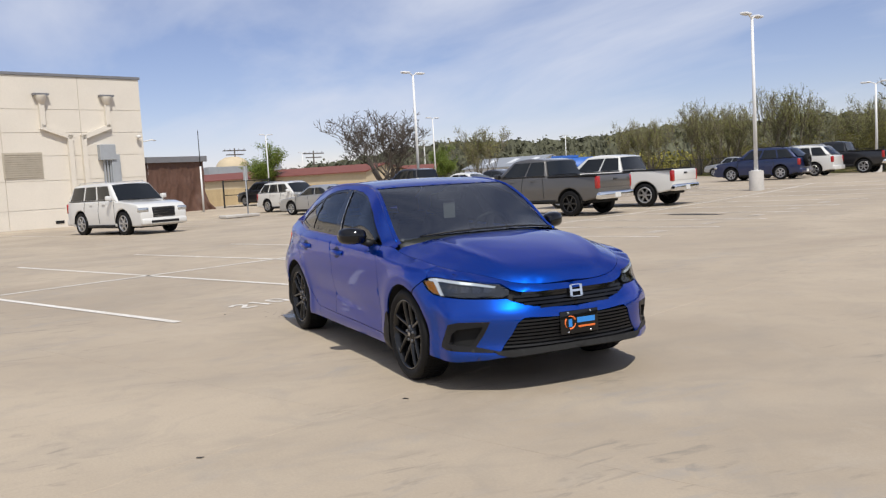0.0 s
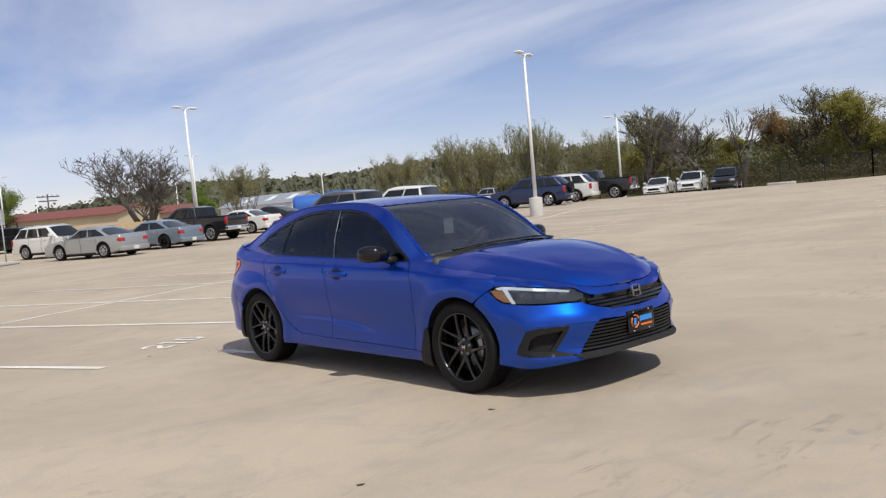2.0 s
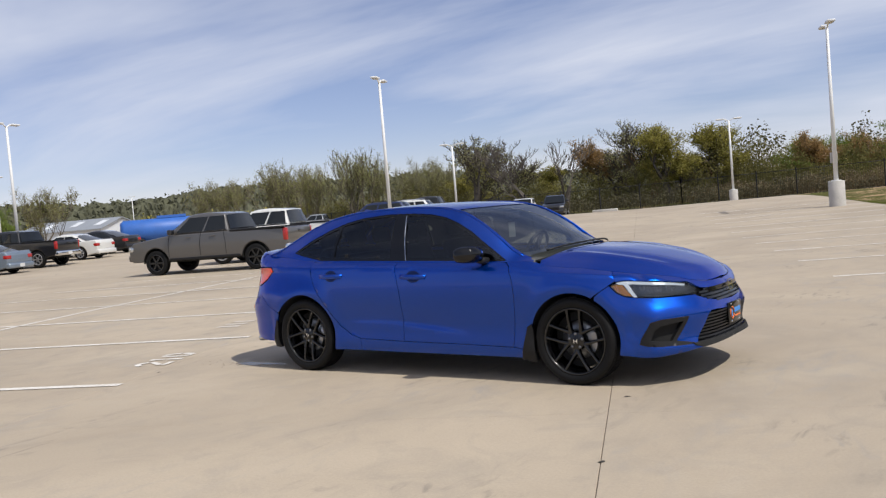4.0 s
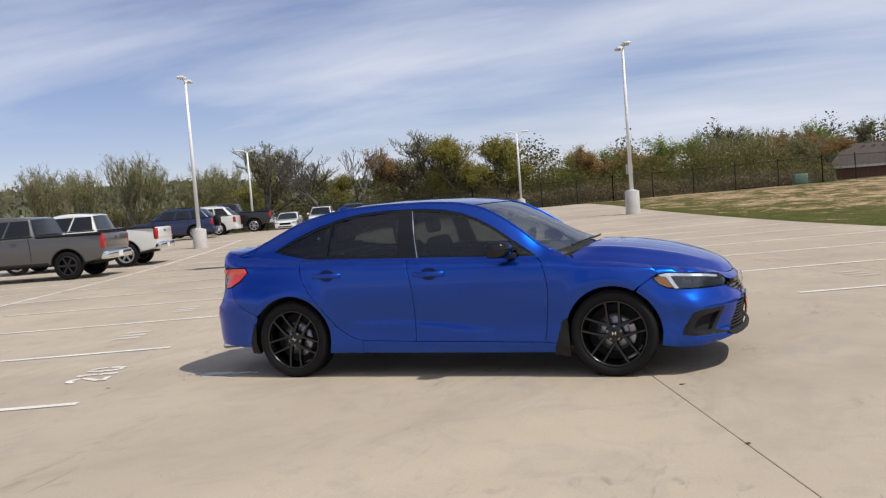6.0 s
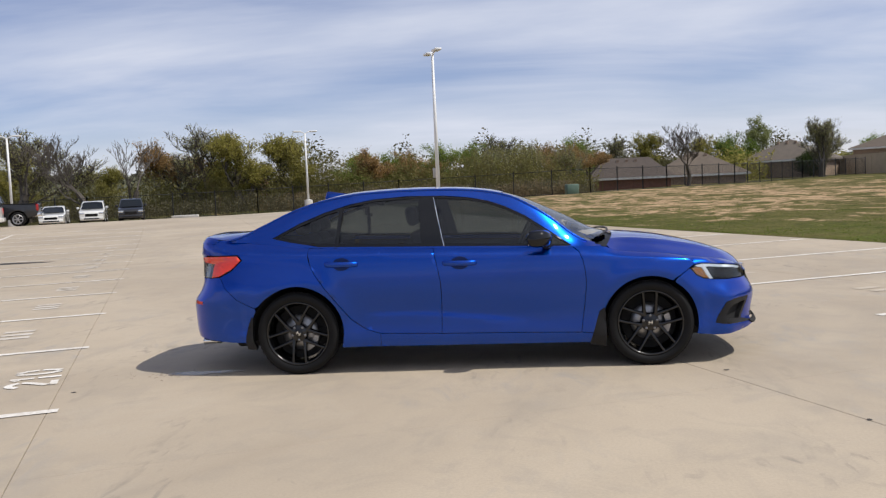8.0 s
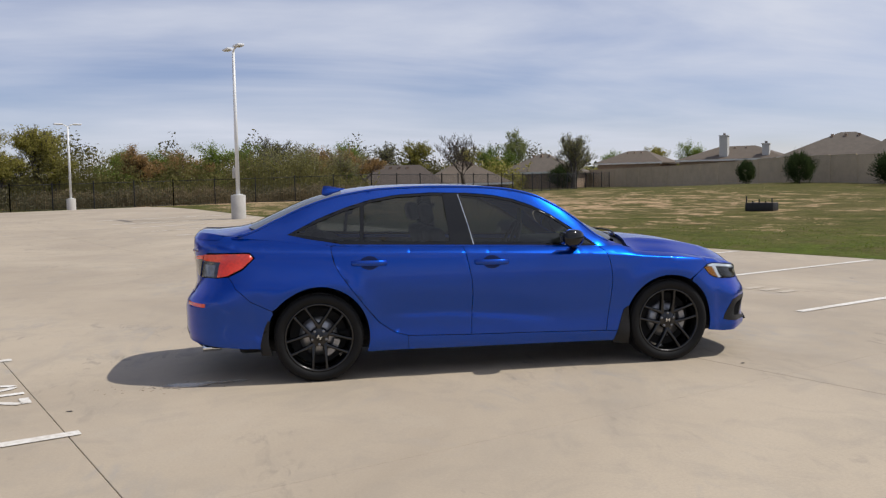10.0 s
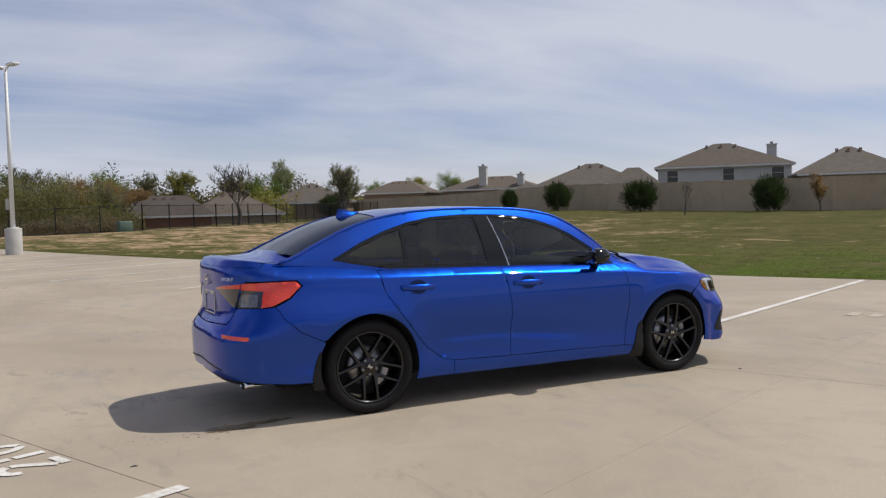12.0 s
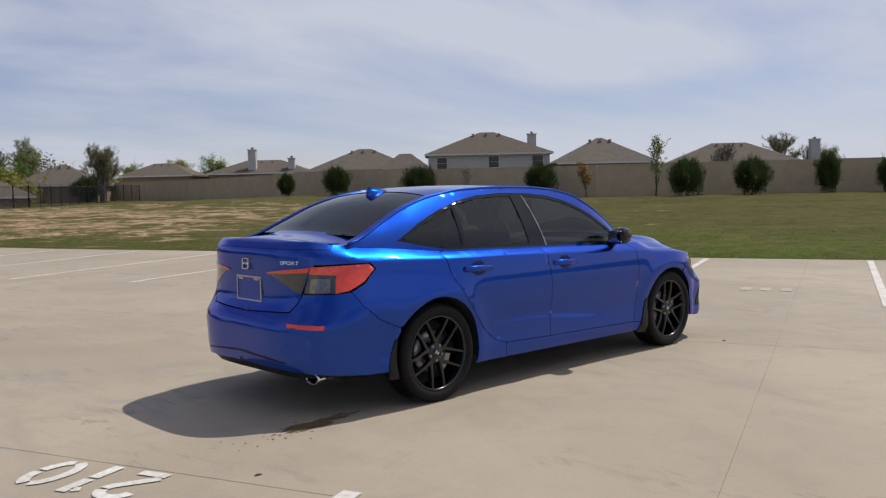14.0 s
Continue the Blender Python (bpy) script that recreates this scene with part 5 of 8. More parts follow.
LAMP_GREY = material("grey_reversing_lens", (0.16, 0.16, 0.165), 0.10, 0.3, noise_scale=40, amount=0.5, coat=1.0)
DASH = material("grey_dashboard", (0.045, 0.047, 0.048), 0.6, noise_scale=20, amount=0.2)
LAMP_MID = material("dark_reflector", (0.10, 0.10, 0.11), 0.15, 0.6, noise_scale=40, amount=0.5, coat=1.0)
HEAD_GLASS = glass("lamp_cover", (0.9, 0.92, 0.93))
GLASS_REAR = glass("rear_tint", (0.10, 0.105, 0.11))
LAMP_SMOKE = material("smoked_rear_lens", (0.035, 0.036, 0.04), 0.08, noise_scale=30, amount=0.5, coat=1.0)
CHROME_DARK = material("dark_chrome", (0.42, 0.43, 0.45), 0.16, 1.0)
# body blue darkened to stand for shade in the handle cups
BLUE_SHADE = material("blue_cup_shade", (0.001, 0.012, 0.08), 0.4, Specular_IOR_Level=0.25)
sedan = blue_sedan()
sedan.matrix_basis = Matrix.Translation((0, -.035, 0)) @ Matrix.Rotation(radians(-.72), 4, "Z") @ Matrix.Diagonal((1, .965, 1, 1))    # turned, shifted and narrowed to fit the camera's view


# ---- parked vehicles ----
DARK_GLASS = material("dark_car_glass", (0.010, 0.012, 0.013), 0.04)
WHITE_PAINT = car_paint("white_car_paint", (0.64, 0.635, 0.61), .03, .35, .0)
SILVER_PAINT = car_paint("silver_car_paint", (0.40, 0.41, 0.42), .12, .35, .6)
STEEL_BLUE = car_paint("steel_blue_car_paint", (0.22, 0.27, 0.33), .12, .35, .5)
GREY_PAINT = car_paint("dark_grey_car_paint", (0.105, 0.10, 0.096), .15, .35, .4)
BLACK_PAINT = car_paint("black_car_paint", (0.010, 0.010, 0.012), .2, .3, .2)
NAVY_PAINT = car_paint("navy_car_paint", (0.010, 0.020, 0.075), .2, .3, .3)
TAIL_RED = material("dull_red_lens", (0.36, 0.014, 0.012), 0.18, noise_scale=30, amount=0.3, coat=0.6)
SILVER_RIM = material("silver_alloy", (0.50, 0.50, 0.51), 0.3, 0.8)


def shell(profile, half, radius=.07, step=.12, taper=.10, lean=0.0, lean_from=0.0, length=4.6, belly=0.0, belly_z=.7):
    """A closed body from its side outline: rounded shoulders, sides drawn in towards the ends, the foot and, with lean, the top."""
    bm = bmesh.new()
    base = dense(list(profile), step)
    width = lambda x, z: half * (1 - taper * np.minimum(1, np.abs(x) / (length / 2)) ** 5) - lean * np.maximum(0, z - lean_from) - belly * (z - belly_z) ** 2
    rings = []
    for side in (-1, 1):
        own = []
        for k in range(4):
            a = math.pi / 2 * k / 3
            poly = inset(base, radius * (1 - math.cos(a)))
            own.append([bm.verts.new((x, side * (width(x, z) - radius * (1 - math.sin(a))), z)) for x, z in poly])
        rings.append(own)
    n = len(base)
    order = rings[0][::-1] + rings[1]
    for a, b in zip(order, order[1:]):
        for k in range(n):
            bm.faces.new((a[k], a[(k + 1) % n], b[(k + 1) % n], b[k]))
    bmesh.ops.recalc_face_normals(bm, faces=bm.faces)
    panel_bm(lambda x, z: np.stack([x, -width(x, z), z], -1), inset(base, radius), step=.14, thick=0, mirror="both", bm=bm)
    return bm, width


def simple_wheel(parent, x, y, r, rim_mat, side):
    w = empty("wheel")
    w.parent = parent
    w.location = (x, y, r)
    m = Matrix.Rotation(radians(-90 * side), 4, "X")
    bm = bmesh.new()
    lathe(bm, [(r * .68, -.10), (r * .9, -.115), (r * .98, -.10), (r, -.07), (r, .07), (r * .98, .10), (r * .9, .115), (r * .68, .10)], 28, m)
    part("tyre", bm, RUBBER, w)
    bm = bmesh.new()
    lathe(bm, [(r * .70, .100), (r * .66, .112), (r * .61, .105), (r * .57, .03), (r * .57, -.06)], 28, m)
    for k in range(6):
        a = math.pi * 2 * k / 6
        box(bm, r * .10, r * .63, -r * .075, r * .075, .06, .095, m @ Matrix.Rotation(a, 4, "Z"))
    lathe(bm, [(.01, .104), (r * .13, .102), (r * .15, .05)], 14, m)
    rim_part = part("rim", bm, rim_mat, w, smooth=False)
    # black disc added so the openings between the spokes look shaded
    bm = bmesh.new()
    lathe(bm, [(r * .58, .0), (.01, .0)], 20, m)
    part("dark_back_disc", bm, LINER, rim_part, smooth=False)
    return w


def quad_sheet(corners, push=(0, 0, 0), n=6):
    """A slightly bowed pane between four corners."""
    a, b, c, d = [Vector(p) for p in corners]
    bm = bmesh.new()
    push = Vector(push)
    g = [[bm.verts.new(a.lerp(b, i / n).lerp(d.lerp(c, i / n), j / n) + push * 4 * (i / n) * (1 - i / n)) for j in range(n + 1)] for i in range(n + 1)]
    for i in range(n):
        for j in range(n):
            bm.faces.new((g[i][j], g[i + 1][j], g[i + 1][j + 1], g[i][j + 1]))
    return bm


def vehicle(name, kind, paint, label, x, y, heading, rim_mat=None, wheel_r=None, tail_red=True, scale=1.0):
    """A parked vehicle: body with cut wheel arches, cabin, panes, lamps, bumpers, mirrors and wheels."""
    car = empty(name, label=label, category="pickup truck" if kind == "pickup" else ("suv" if kind in ("suv", "crossover") else "car"), group="parked vehicles")
    D = {  # length, half width, height, wheelbase, wheel radius, clearance, belt, bonnet height, bonnet end, screen base, roof front, roof rear, rear glass base
        "sedan": (4.85, .92, 1.45, 2.78, .335, .20, .95, .88, 2.30, 1.05, .18, -.90, -1.85),
        "crossover": (4.65, .92, 1.70, 2.68, .36, .25, 1.10, 1.05, 2.20, 1.10, .36, -1.70, -2.22),
        "suv": (5.15, 1.0, 1.90, 2.95, .40, .30, 1.24, 1.18, 2.45, 1.15, .50, -2.10, -2.48),
        "pickup": (5.85, 1.0, 1.93, 3.68, .41, .46, 1.30, 1.24, 2.80, 1.42, .62, -.74, -.92),
    }[kind]
    L, hw, ht, wb, wr, cl, belt, hood, nose, scr, rf, rr, rg = D
    wr = wheel_r or wr
    rim_mat = rim_mat or SILVER_RIM
    nx, tx = L / 2, -L / 2
    ax, arx = wb / 2 + .02, -wb / 2 + .02
    ar = wr + .075
    a0 = math.degrees(math.asin((cl - wr) / ar))
    arch = lambda c: [(c + ar * math.cos(radians(a0 + (180 - 2 * a0) * k / 18)), wr + ar * math.sin(radians(a0 + (180 - 2 * a0) * k / 18))) for k in range(19)]
    low = [(tx + .10, cl + .10)]
    low += arch(arx)[::-1] + arch(ax)[::-1]
    low += [(nx - .12, cl), (nx - .01, cl + .14), (nx, hood * .62), (nx - .06, hood * .80), (nx - .22, hood * .90)]
    if kind == "pickup":
        low += [(scr + .1, hood + .02), (scr - .2, belt), (rg, belt), (rg - .02, belt - .03), (tx + .03, belt - .03), (tx, belt - .10), (tx, cl + .32)]
    elif kind == "sedan":
        low += [(nx - .8, hood * .97), (scr, hood + .03), (scr - .3, belt), (rg, belt + .06), (tx + .12, belt + .08), (tx + .02, belt - .02), (tx, cl + .35)]
    else:
        low += [(nx - .7, hood * .97), (scr, hood + .02), (scr - .25, belt), (rg + .2, belt), (tx + .03, belt), (tx, belt - .3), (tx, cl + .3)]
    bm, width = shell(low, hw, .045, .10, .10, length=L, belly=.16, belly_z=belt * .66)
    part("body", bm, paint, car)
    cab = [(scr + .02, belt - .06), (rf, ht - .07), (rf - .25, ht - .02), (rf - .55, ht), ((rf + rr) / 2 - .1, ht - .005), (rr + .25, ht - .035), (rr, ht - .08), (rg, belt - .02)]
    if kind == "pickup":
        cab[-1] = (rg, belt - .04)
    lean = .34 if kind == "sedan" else .24
    bm, cw = shell(cab, hw - .05, .09, .10, .05, lean, belt, length=L)
    part("cabin", bm, paint, car)
    ys = lambda x_, z_: cw(x_, z_) + .004
    # side panes, split by pillars
    up, lo = ht - .13, belt + .05
    top_f, top_r = rf - .06, rr + (.02 if kind != "pickup" else -.03)
    f_low, r_low = scr - .36, rg + (.28 if kind == "sedan" else .22 if kind != "pickup" else .10)
    edge = lambda q: ((f_low + (top_f - f_low) * q), (r_low + (top_r - r_low) * q))
    splits = {"sedan": (.0, .5, 1.0), "crossover": (0, .36, .70, 1.0), "suv": (0, .33, .64, 1.0), "pickup": (0, .55, 1.0)}[kind]
    for side in (-1, 1):
        for a, b in zip(splits, splits[1:]):
            (f0, r0), (f1, r1) = edge(0), edge(1)
            c = []
            for q, z in ((a + .018, lo), (b - .018, lo), (b - .018, up), (a + .018, up)):
                xx = (f0 + (r0 - f0) * q) if z == lo else (f1 + (r1 - f1) * q)
                c.append((xx, side * ys(xx, z), z))
            part("side_window", quad_sheet(c, (0, side * .012, 0)), DARK_GLASS, car)
        part("door_mirror", boxed(scr - .38, scr - .20, *sorted((side * (hw + .00), side * (hw + .20))), belt + .0, belt + .17, bevel=.04), paint if kind != "pickup" else BLACK_PAINT, car)
        yl = width(nx - .1, hood * .7)
        part("headlight", boxed(nx - .30, nx - .005, *sorted((side * (yl - .34), side * (yl + .012))), hood * .66, hood * .80, bevel=.03), LAMP_CLEAR, car, "clear headlight")
        yt = width(tx + .1, belt * .8)
        tz0, tz1 = (belt * .72, belt * .90) if kind == "sedan" else (belt * .66, belt * .96)
        part("tail_light", boxed(tx - .008, tx + (.34 if kind == "sedan" else .14), *sorted((side * (yt - (.30 if kind == "sedan" else .14)), side * (yt + .012))), tz0, tz1, bevel=.03), TAIL_RED, car, "red tail light")
        for c_x in (ax, arx):
            simple_wheel(car, c_x, side * (hw - .135), wr, rim_mat, side)
        # shut lines of the doors: black beads stand for shade in the gaps
        ends = {"sedan": (1.02, -.02, -1.02), "crossover": (.98, -.05, -1.0), "suv": (1.0, -.10, -1.12), "pickup": (1.34, .16, -.78)}[kind]
        for dx in ends:
            bm = bmesh.new()
            zs = np.linspace(cl + .12, belt - .01, 9)
            pts_ = [(dx + .05 * float(ramp(z_, belt - .35, belt)) * (1 if dx < 0 else -1), side * (float(width(dx, z_)) + .001), float(z_)) for z_ in zs]
            tube(bm, pts_, .009, seg=4, caps=False)
            part("door_gap_shade", bm, LINER, car)
        part("belt_trim", boxed(r_low, f_low, *sorted((side * (ys(0, belt + .02) - .012), side * (ys(0, belt + .02) + .008))), belt + .008, belt + .034, bevel=.006), TRIM_BLACK, car)
        for hx_ in (scr - .85, scr - 1.75):
            if hx_ > rg - .1:
                part("door_handle", boxed(hx_ - .10, hx_ + .10, *sorted((side * (hw - .01), side * (hw + .025))), belt - .14, belt - .10, bevel=.012), paint, car)
        part("sill", boxed(arx + ar + .05, ax - ar - .05, *sorted((side * (hw - .10), side * (hw + .01))), cl - .01, cl + .08, bevel=.02), TRIM_BLACK, car)
    zt = ht - .10
    wy0, wy1 = cw(scr, belt) - .07, cw(rf, zt) - .07
    part("windscreen", quad_sheet([(scr - .02 + .012, -wy0, belt - .01), (scr - .02 + .012, wy0, belt - .01), (rf + .035, wy1, zt), (rf + .035, -wy1, zt)], (.06, 0, .03)), DARK_GLASS, car)
    q0, q1 = cw(rg, belt) - .09, cw(rr, zt) - .09
    part("rear_window", quad_sheet([(rg - .012, q0, belt + .05), (rg - .012, -q0, belt + .05), (rr - .02, -q1, zt - .02), (rr - .02, q1, zt - .02)], (-.05, 0, .02)), DARK_GLASS, car)
    gz0, gz1 = (hood * .50, hood * .80) if kind in ("suv", "pickup") else (hood * .52, hood * .72)
    gr = part("grille", boxed(nx - .06, nx + .008, -.44, .44, gz0, gz1, bevel=.02), TRIM_BLACK, car)
    for k in range(4):
        zz = gz0 + (gz1 - gz0) * (k + .5) / 4
        part("grille_bar", boxed(nx + .004, nx + .022, -.42, .42, zz - .012, zz + .012), CHROME if kind in ("suv", "pickup") else GLOSS_BLACK, gr, smooth=False)
    part("lower_intake", boxed(nx - .02, nx + .064, -.55, .55, cl + .09, cl + .19, bevel=.015), TRIM_BLACK, car)
    for side in (-1, 1):
        part("wiper", boxed(scr - .02, scr + .03, *sorted((side * .04, side * .50)), belt + .0, belt + .03, bevel=.008), TRIM_BLACK, car)
    bump_mat = CHROME if kind == "pickup" else paint
    part("front_bumper", boxed(nx - .18, nx + .06, -hw * .88, hw * .88, cl + .04, cl + .26, bevel=.05), bump_mat if kind != "pickup" else paint, car)
    part("rear_bumper", boxed(tx - .10, tx + .16, -hw * .90, hw * .90, cl + .06, cl + .30, bevel=.05), bump_mat, car)
    part("number_plate", boxed(tx - .106 if kind != "sedan" else tx - .104, tx - .098, -.15, .15, cl + .10, cl + .25), CARD, car, "pale number plate", smooth=False)
    part("underbody", boxed(tx + .4, nx - .4, -hw * .72, hw * .72, cl - .06, cl + .22, bevel=.03), LINER, car)
    for c_x in (ax, arx):
        pts = [(c_x + (ar - .004) * math.cos(radians(a)), wr + (ar - .004) * math.sin(radians(a))) for a in range(0, 181, 15)]
        for side in (-1, 1):
            bm = bmesh.new()
            o = [bm.verts.new((p, side * (hw - .015), q)) for p, q in pts]
            i_ = [bm.verts.new((p, side * (hw - .34), q)) for p, q in pts]
            for k in range(len(o) - 1):
                bm.faces.new((o[k], o[k + 1], i_[k + 1], i_[k]))
            bm.faces.new(i_)
            part("wheel_well", bm, LINER, car)
    if kind == "pickup":
        bm = boxed(tx + .10, rg - .08, -hw + .16, hw - .16, belt - .48, belt - .022)
        bmesh.ops.reverse_faces(bm, faces=bm.faces)
        part("load_bed", boxed(tx + .12, rg - .10, -hw + .14, hw - .14, belt - .026, belt - .018), LINER, car)
        bm.free()
        for side in (-1, 1):
            part("bed_rail", boxed(tx + .05, rg - .03, *sorted((side * (hw - .14), side * (hw - .02))), belt - .035, belt + .015, bevel=.015), TRIM_BLACK, car)
        part("tailgate", boxed(tx - .012, tx + .05, -hw + .18, hw - .18, cl + .42, belt - .06, bevel=.02), paint, car)
        part("tailgate_handle", boxed(tx - .024, tx - .005, -.12, .12, belt - .20, belt - .13, bevel=.008), BLACK_PAINT, car)
    if kind in ("suv", "crossover"):
        for side in (-1, 1):
            bm = bmesh.new()
            yy = cw(rr, ht) - .04
            tube(bm, [(rf - .3, side * yy, ht - .03), (rf - .4, side * yy, ht + .03), (rr + .4, side * yy, ht + .03), (rr + .3, side * yy, ht - .04)], .016, seg=6)
            part("roof_rail", bm, TRIM_BLACK if paint is not WHITE_PAINT else CHROME, car)
    z = ground_z(x, y)
    car.matrix_basis = pose(x, y, z, 0, 0, heading) @ Matrix.Scale(scale, 4)
    return car


OUT, BACK = 22.0, 202.0                              # headings along the stalls
vehicle("pickup_truck", "pickup", GREY_PAINT, "dark grey double-cab pickup truck with a chrome rear bumper", -18.5, 13.0, BACK - 4, RIM_BLACK)
vehicle("pickup_truck", "pickup", WHITE_PAINT, "white crew-cab pickup truck with silver wheels", -19.9, 17.0, BACK)
es = vehicle("suv", "suv", WHITE_PAINT, "large white suv with a chrome grille", -29.0, .45, OUT + 2, SILVER_RIM, .42, scale=1.05)
vehicle("suv", "crossover", WHITE_PAINT, "white crossover suv parked nose to nose", -41.6, 10.9, OUT)
vehicle("sedan", "sedan", SILVER_PAINT, "silver four-door sedan parked in a row", -35.2, 10.5, BACK)
vehicle("sedan", "sedan", STEEL_BLUE, "steel blue sedan with black wheels", -36.9, 14.2, BACK, RIM_BLACK)
vehicle("pickup_truck", "pickup", BLACK_PAINT, "black pickup truck in a row of cars", -39.2, 17.6, BACK)
vehicle("sedan", "sedan", WHITE_PAINT, "white sedan beyond a black pickup", -41.2, 21.6, BACK)
vehicle("sedan", "sedan", BLACK_PAINT, "black sedan at the end of a row", -44.0, 25.4, BACK)
bs = vehicle("suv", "crossover", NAVY_PAINT, "navy blue suv with a spare wheel on its tailgate", -28.0, 33.0, BACK)
simple = simple_wheel(bs, 0, 0, .33, BLACK_PAINT, 1)
simple.name = "spare_wheel"
simple.matrix_basis = pose(-2.42, 0, .95, 0, 0, 90)
vehicle("suv", "crossover", WHITE_PAINT, "white small suv between darker vehicles", -28.8, 36.4, BACK)
vehicle("pickup_truck", "pickup", BLACK_PAINT, "black pickup truck near the fence", -29.6, 40.6, BACK)
vehicle("sedan", "sedan", WHITE_PAINT, "white sedan facing out from the fence", -30.3, 49.6, -68, scale=.9)
vehicle("suv", "crossover", WHITE_PAINT, "white crossover facing out from the fence", -27.45, 49.4, -68, scale=.88)
vehicle("suv", "crossover", BLACK_PAINT, "black crossover facing out from the fence", -24.6, 48.95, -68, scale=.88)
vehicle("suv", "crossover", BLACK_PAINT, "black suv beside a metal gate", -57.6, 13.4, BACK)
vehicle("pickup_truck", "pickup", SILVER_PAINT, "silver pickup truck in the distance", -60.5, 63.0, BACK)


# ---- lamp posts, fences and walls ----
POLE_WHITE = material("white_pole_paint", (0.72, 0.72, 0.71), 0.45, noise_scale=2, amount=0.06)
BASE_CONC = material("pole_base_concrete", (0.46, 0.44, 0.41), 0.9, noise_scale=3, amount=0.15, bump=0.3)
IRON = material("black_iron", (0.012, 0.012, 0.012), 0.6, noise_scale=8, amount=0.3)
WALL_TAN = material("tan_fence_panel", (0.50, 0.395, 0.265), 0.9, noise_scale=1.2, amount=0.14, bump=0.3, vary=0.25)
LENS_GREY = material("lamp_lens", (0.55, 0.55, 0.52), 0.3)


def lamp_post(x, y, height, heading=22, box_at=None, lift=0.0, label="white steel lamp post with two arms on a concrete base"):
    post = empty("lamp_post", label=label, category="lamp post", group="lamp posts")
    bm = bmesh.new()
    lathe(bm, [(.001, .84), (.29, .84), (.305, .82), (.305, -.3)], 24)
    part("base", bm, BASE_CONC, post, "round concrete base")
    bm = bmesh.new()
    box(bm, -.16, .16, -.16, .16, .84, .87)
    part("base_plate", bm, POLE_WHITE, post)
    bm = bmesh.new()
    tube(bm, [(0, 0, .86), (0, 0, height - .12)], .088, .058, 12)
    part("pole", bm, POLE_WHITE, post)
    for sg in (-1, 1):
        bm = bmesh.new()
        tube(bm, [(0, 0, height - .15), (sg * .18, 0, height - .05), (sg * .34, 0, height)], .035, seg=8)
        arm = part("arm", bm, POLE_WHITE, post)
        bm = boxed(sg * .34 - .02 if sg > 0 else -.90, .90 if sg > 0 else -.32, -.15, .15, height - .03, height + .06, bevel=.03)
        head = part("lamp_head", bm, POLE_WHITE, post)
        part("lens", boxed(.42 if sg > 0 else -.84, .84 if sg > 0 else -.42, -.11, .11, height - .042, height - .032), LENS_GREY, head, smooth=False)
    if box_at:
        part("junction_box", boxed(.07, .30, -.12, .12, box_at, box_at + .42, bevel=.01), BASE_CONC, post, "grey metal box on the pole")
    post.matrix_basis = pose(x, y, ground_z(x, y) + lift, 0, 0, heading)
    return post


lamp_post(-20.9, 25.3, 7.40, 112)
lamp_post(-2.66, 30.6, 6.95, 112, box_at=1.55, lift=.16, label="white steel lamp post with a grey box beside the grass")
lamp_post(-31.6, 46.8, 5.85)
lamp_post(-14.6, 57.5, 5.95)
for x, y in ((-39.8, 18.0), (-73.0, 35.0), (-117.5, 81.0), (-93.2, 23.2), (-146.0, 43.6), (-118.8, 55.2)):
    lamp_post(x, y, 7.45, 112)


def fence_run(a, b, h=2.0):
    """A stretch of black iron fence: posts, rails and thin bars."""
    a, b = Vector((*a, 0)), Vector((*b, 0))
    d = b - a
    n = max(1, round(d.length / 3.0))
    run = empty("fence", label="black iron fence in front of trees", category="fence", group="boundary fence", kind="structure")
    zs = [ground_z(*(a + d * k / n).xy) - .05 for k in range(n + 1)]
    for k in range(n + 1):
        p = a + d * k / n
        part("post", boxed(p.x - .04, p.x + .04, p.y - .04, p.y + .04, zs[k] - .1, zs[k] + h + .08), IRON, run, smooth=False)
    bars = bmesh.new()
    for k in range(n):
        p, q = a + d * k / n, a + d * (k + 1) / n
        for hh in (.16, h - .06):
            bm = bmesh.new()
            tube(bm, [(p.x, p.y, zs[k] + hh), (q.x, q.y, zs[k + 1] + hh)], .022, seg=5)
            part("rail", bm, IRON, run)
        m = int((q - p).length / .13)
        for j in range(1, m):
            c = p.lerp(q, j / m)
            z = zs[k] + (zs[k + 1] - zs[k]) * j / m
            vs = [bars.verts.new((c.x + .008 * math.cos(t), c.y + .008 * math.sin(t), zz)) for zz in (z + .05, z + h) for t in (0, 2.1, 4.2)]
            for i in range(3):
                bars.faces.new((vs[i], vs[(i + 1) % 3], vs[3 + (i + 1) % 3], vs[3 + i]))
    tagged(part("bars", bars, IRON, run, smooth=False), kind="stuff")


for a, b in (((-94, 76), (-46, 60)), ((-46, 60), (-31.6, 57)), ((-31.6, 57), (-18.8, 58.5)), ((-18.8, 58.5), (-8, 60)), ((-8, 60), (6.8, 61)), ((6.8, 61), (14, 68.5)), ((14, 68.5), (21.7, 76.4)), ((21.7, 76.4), (33, 92)), ((33, 92), (44.5, 104))):
    fence_run(a, b)


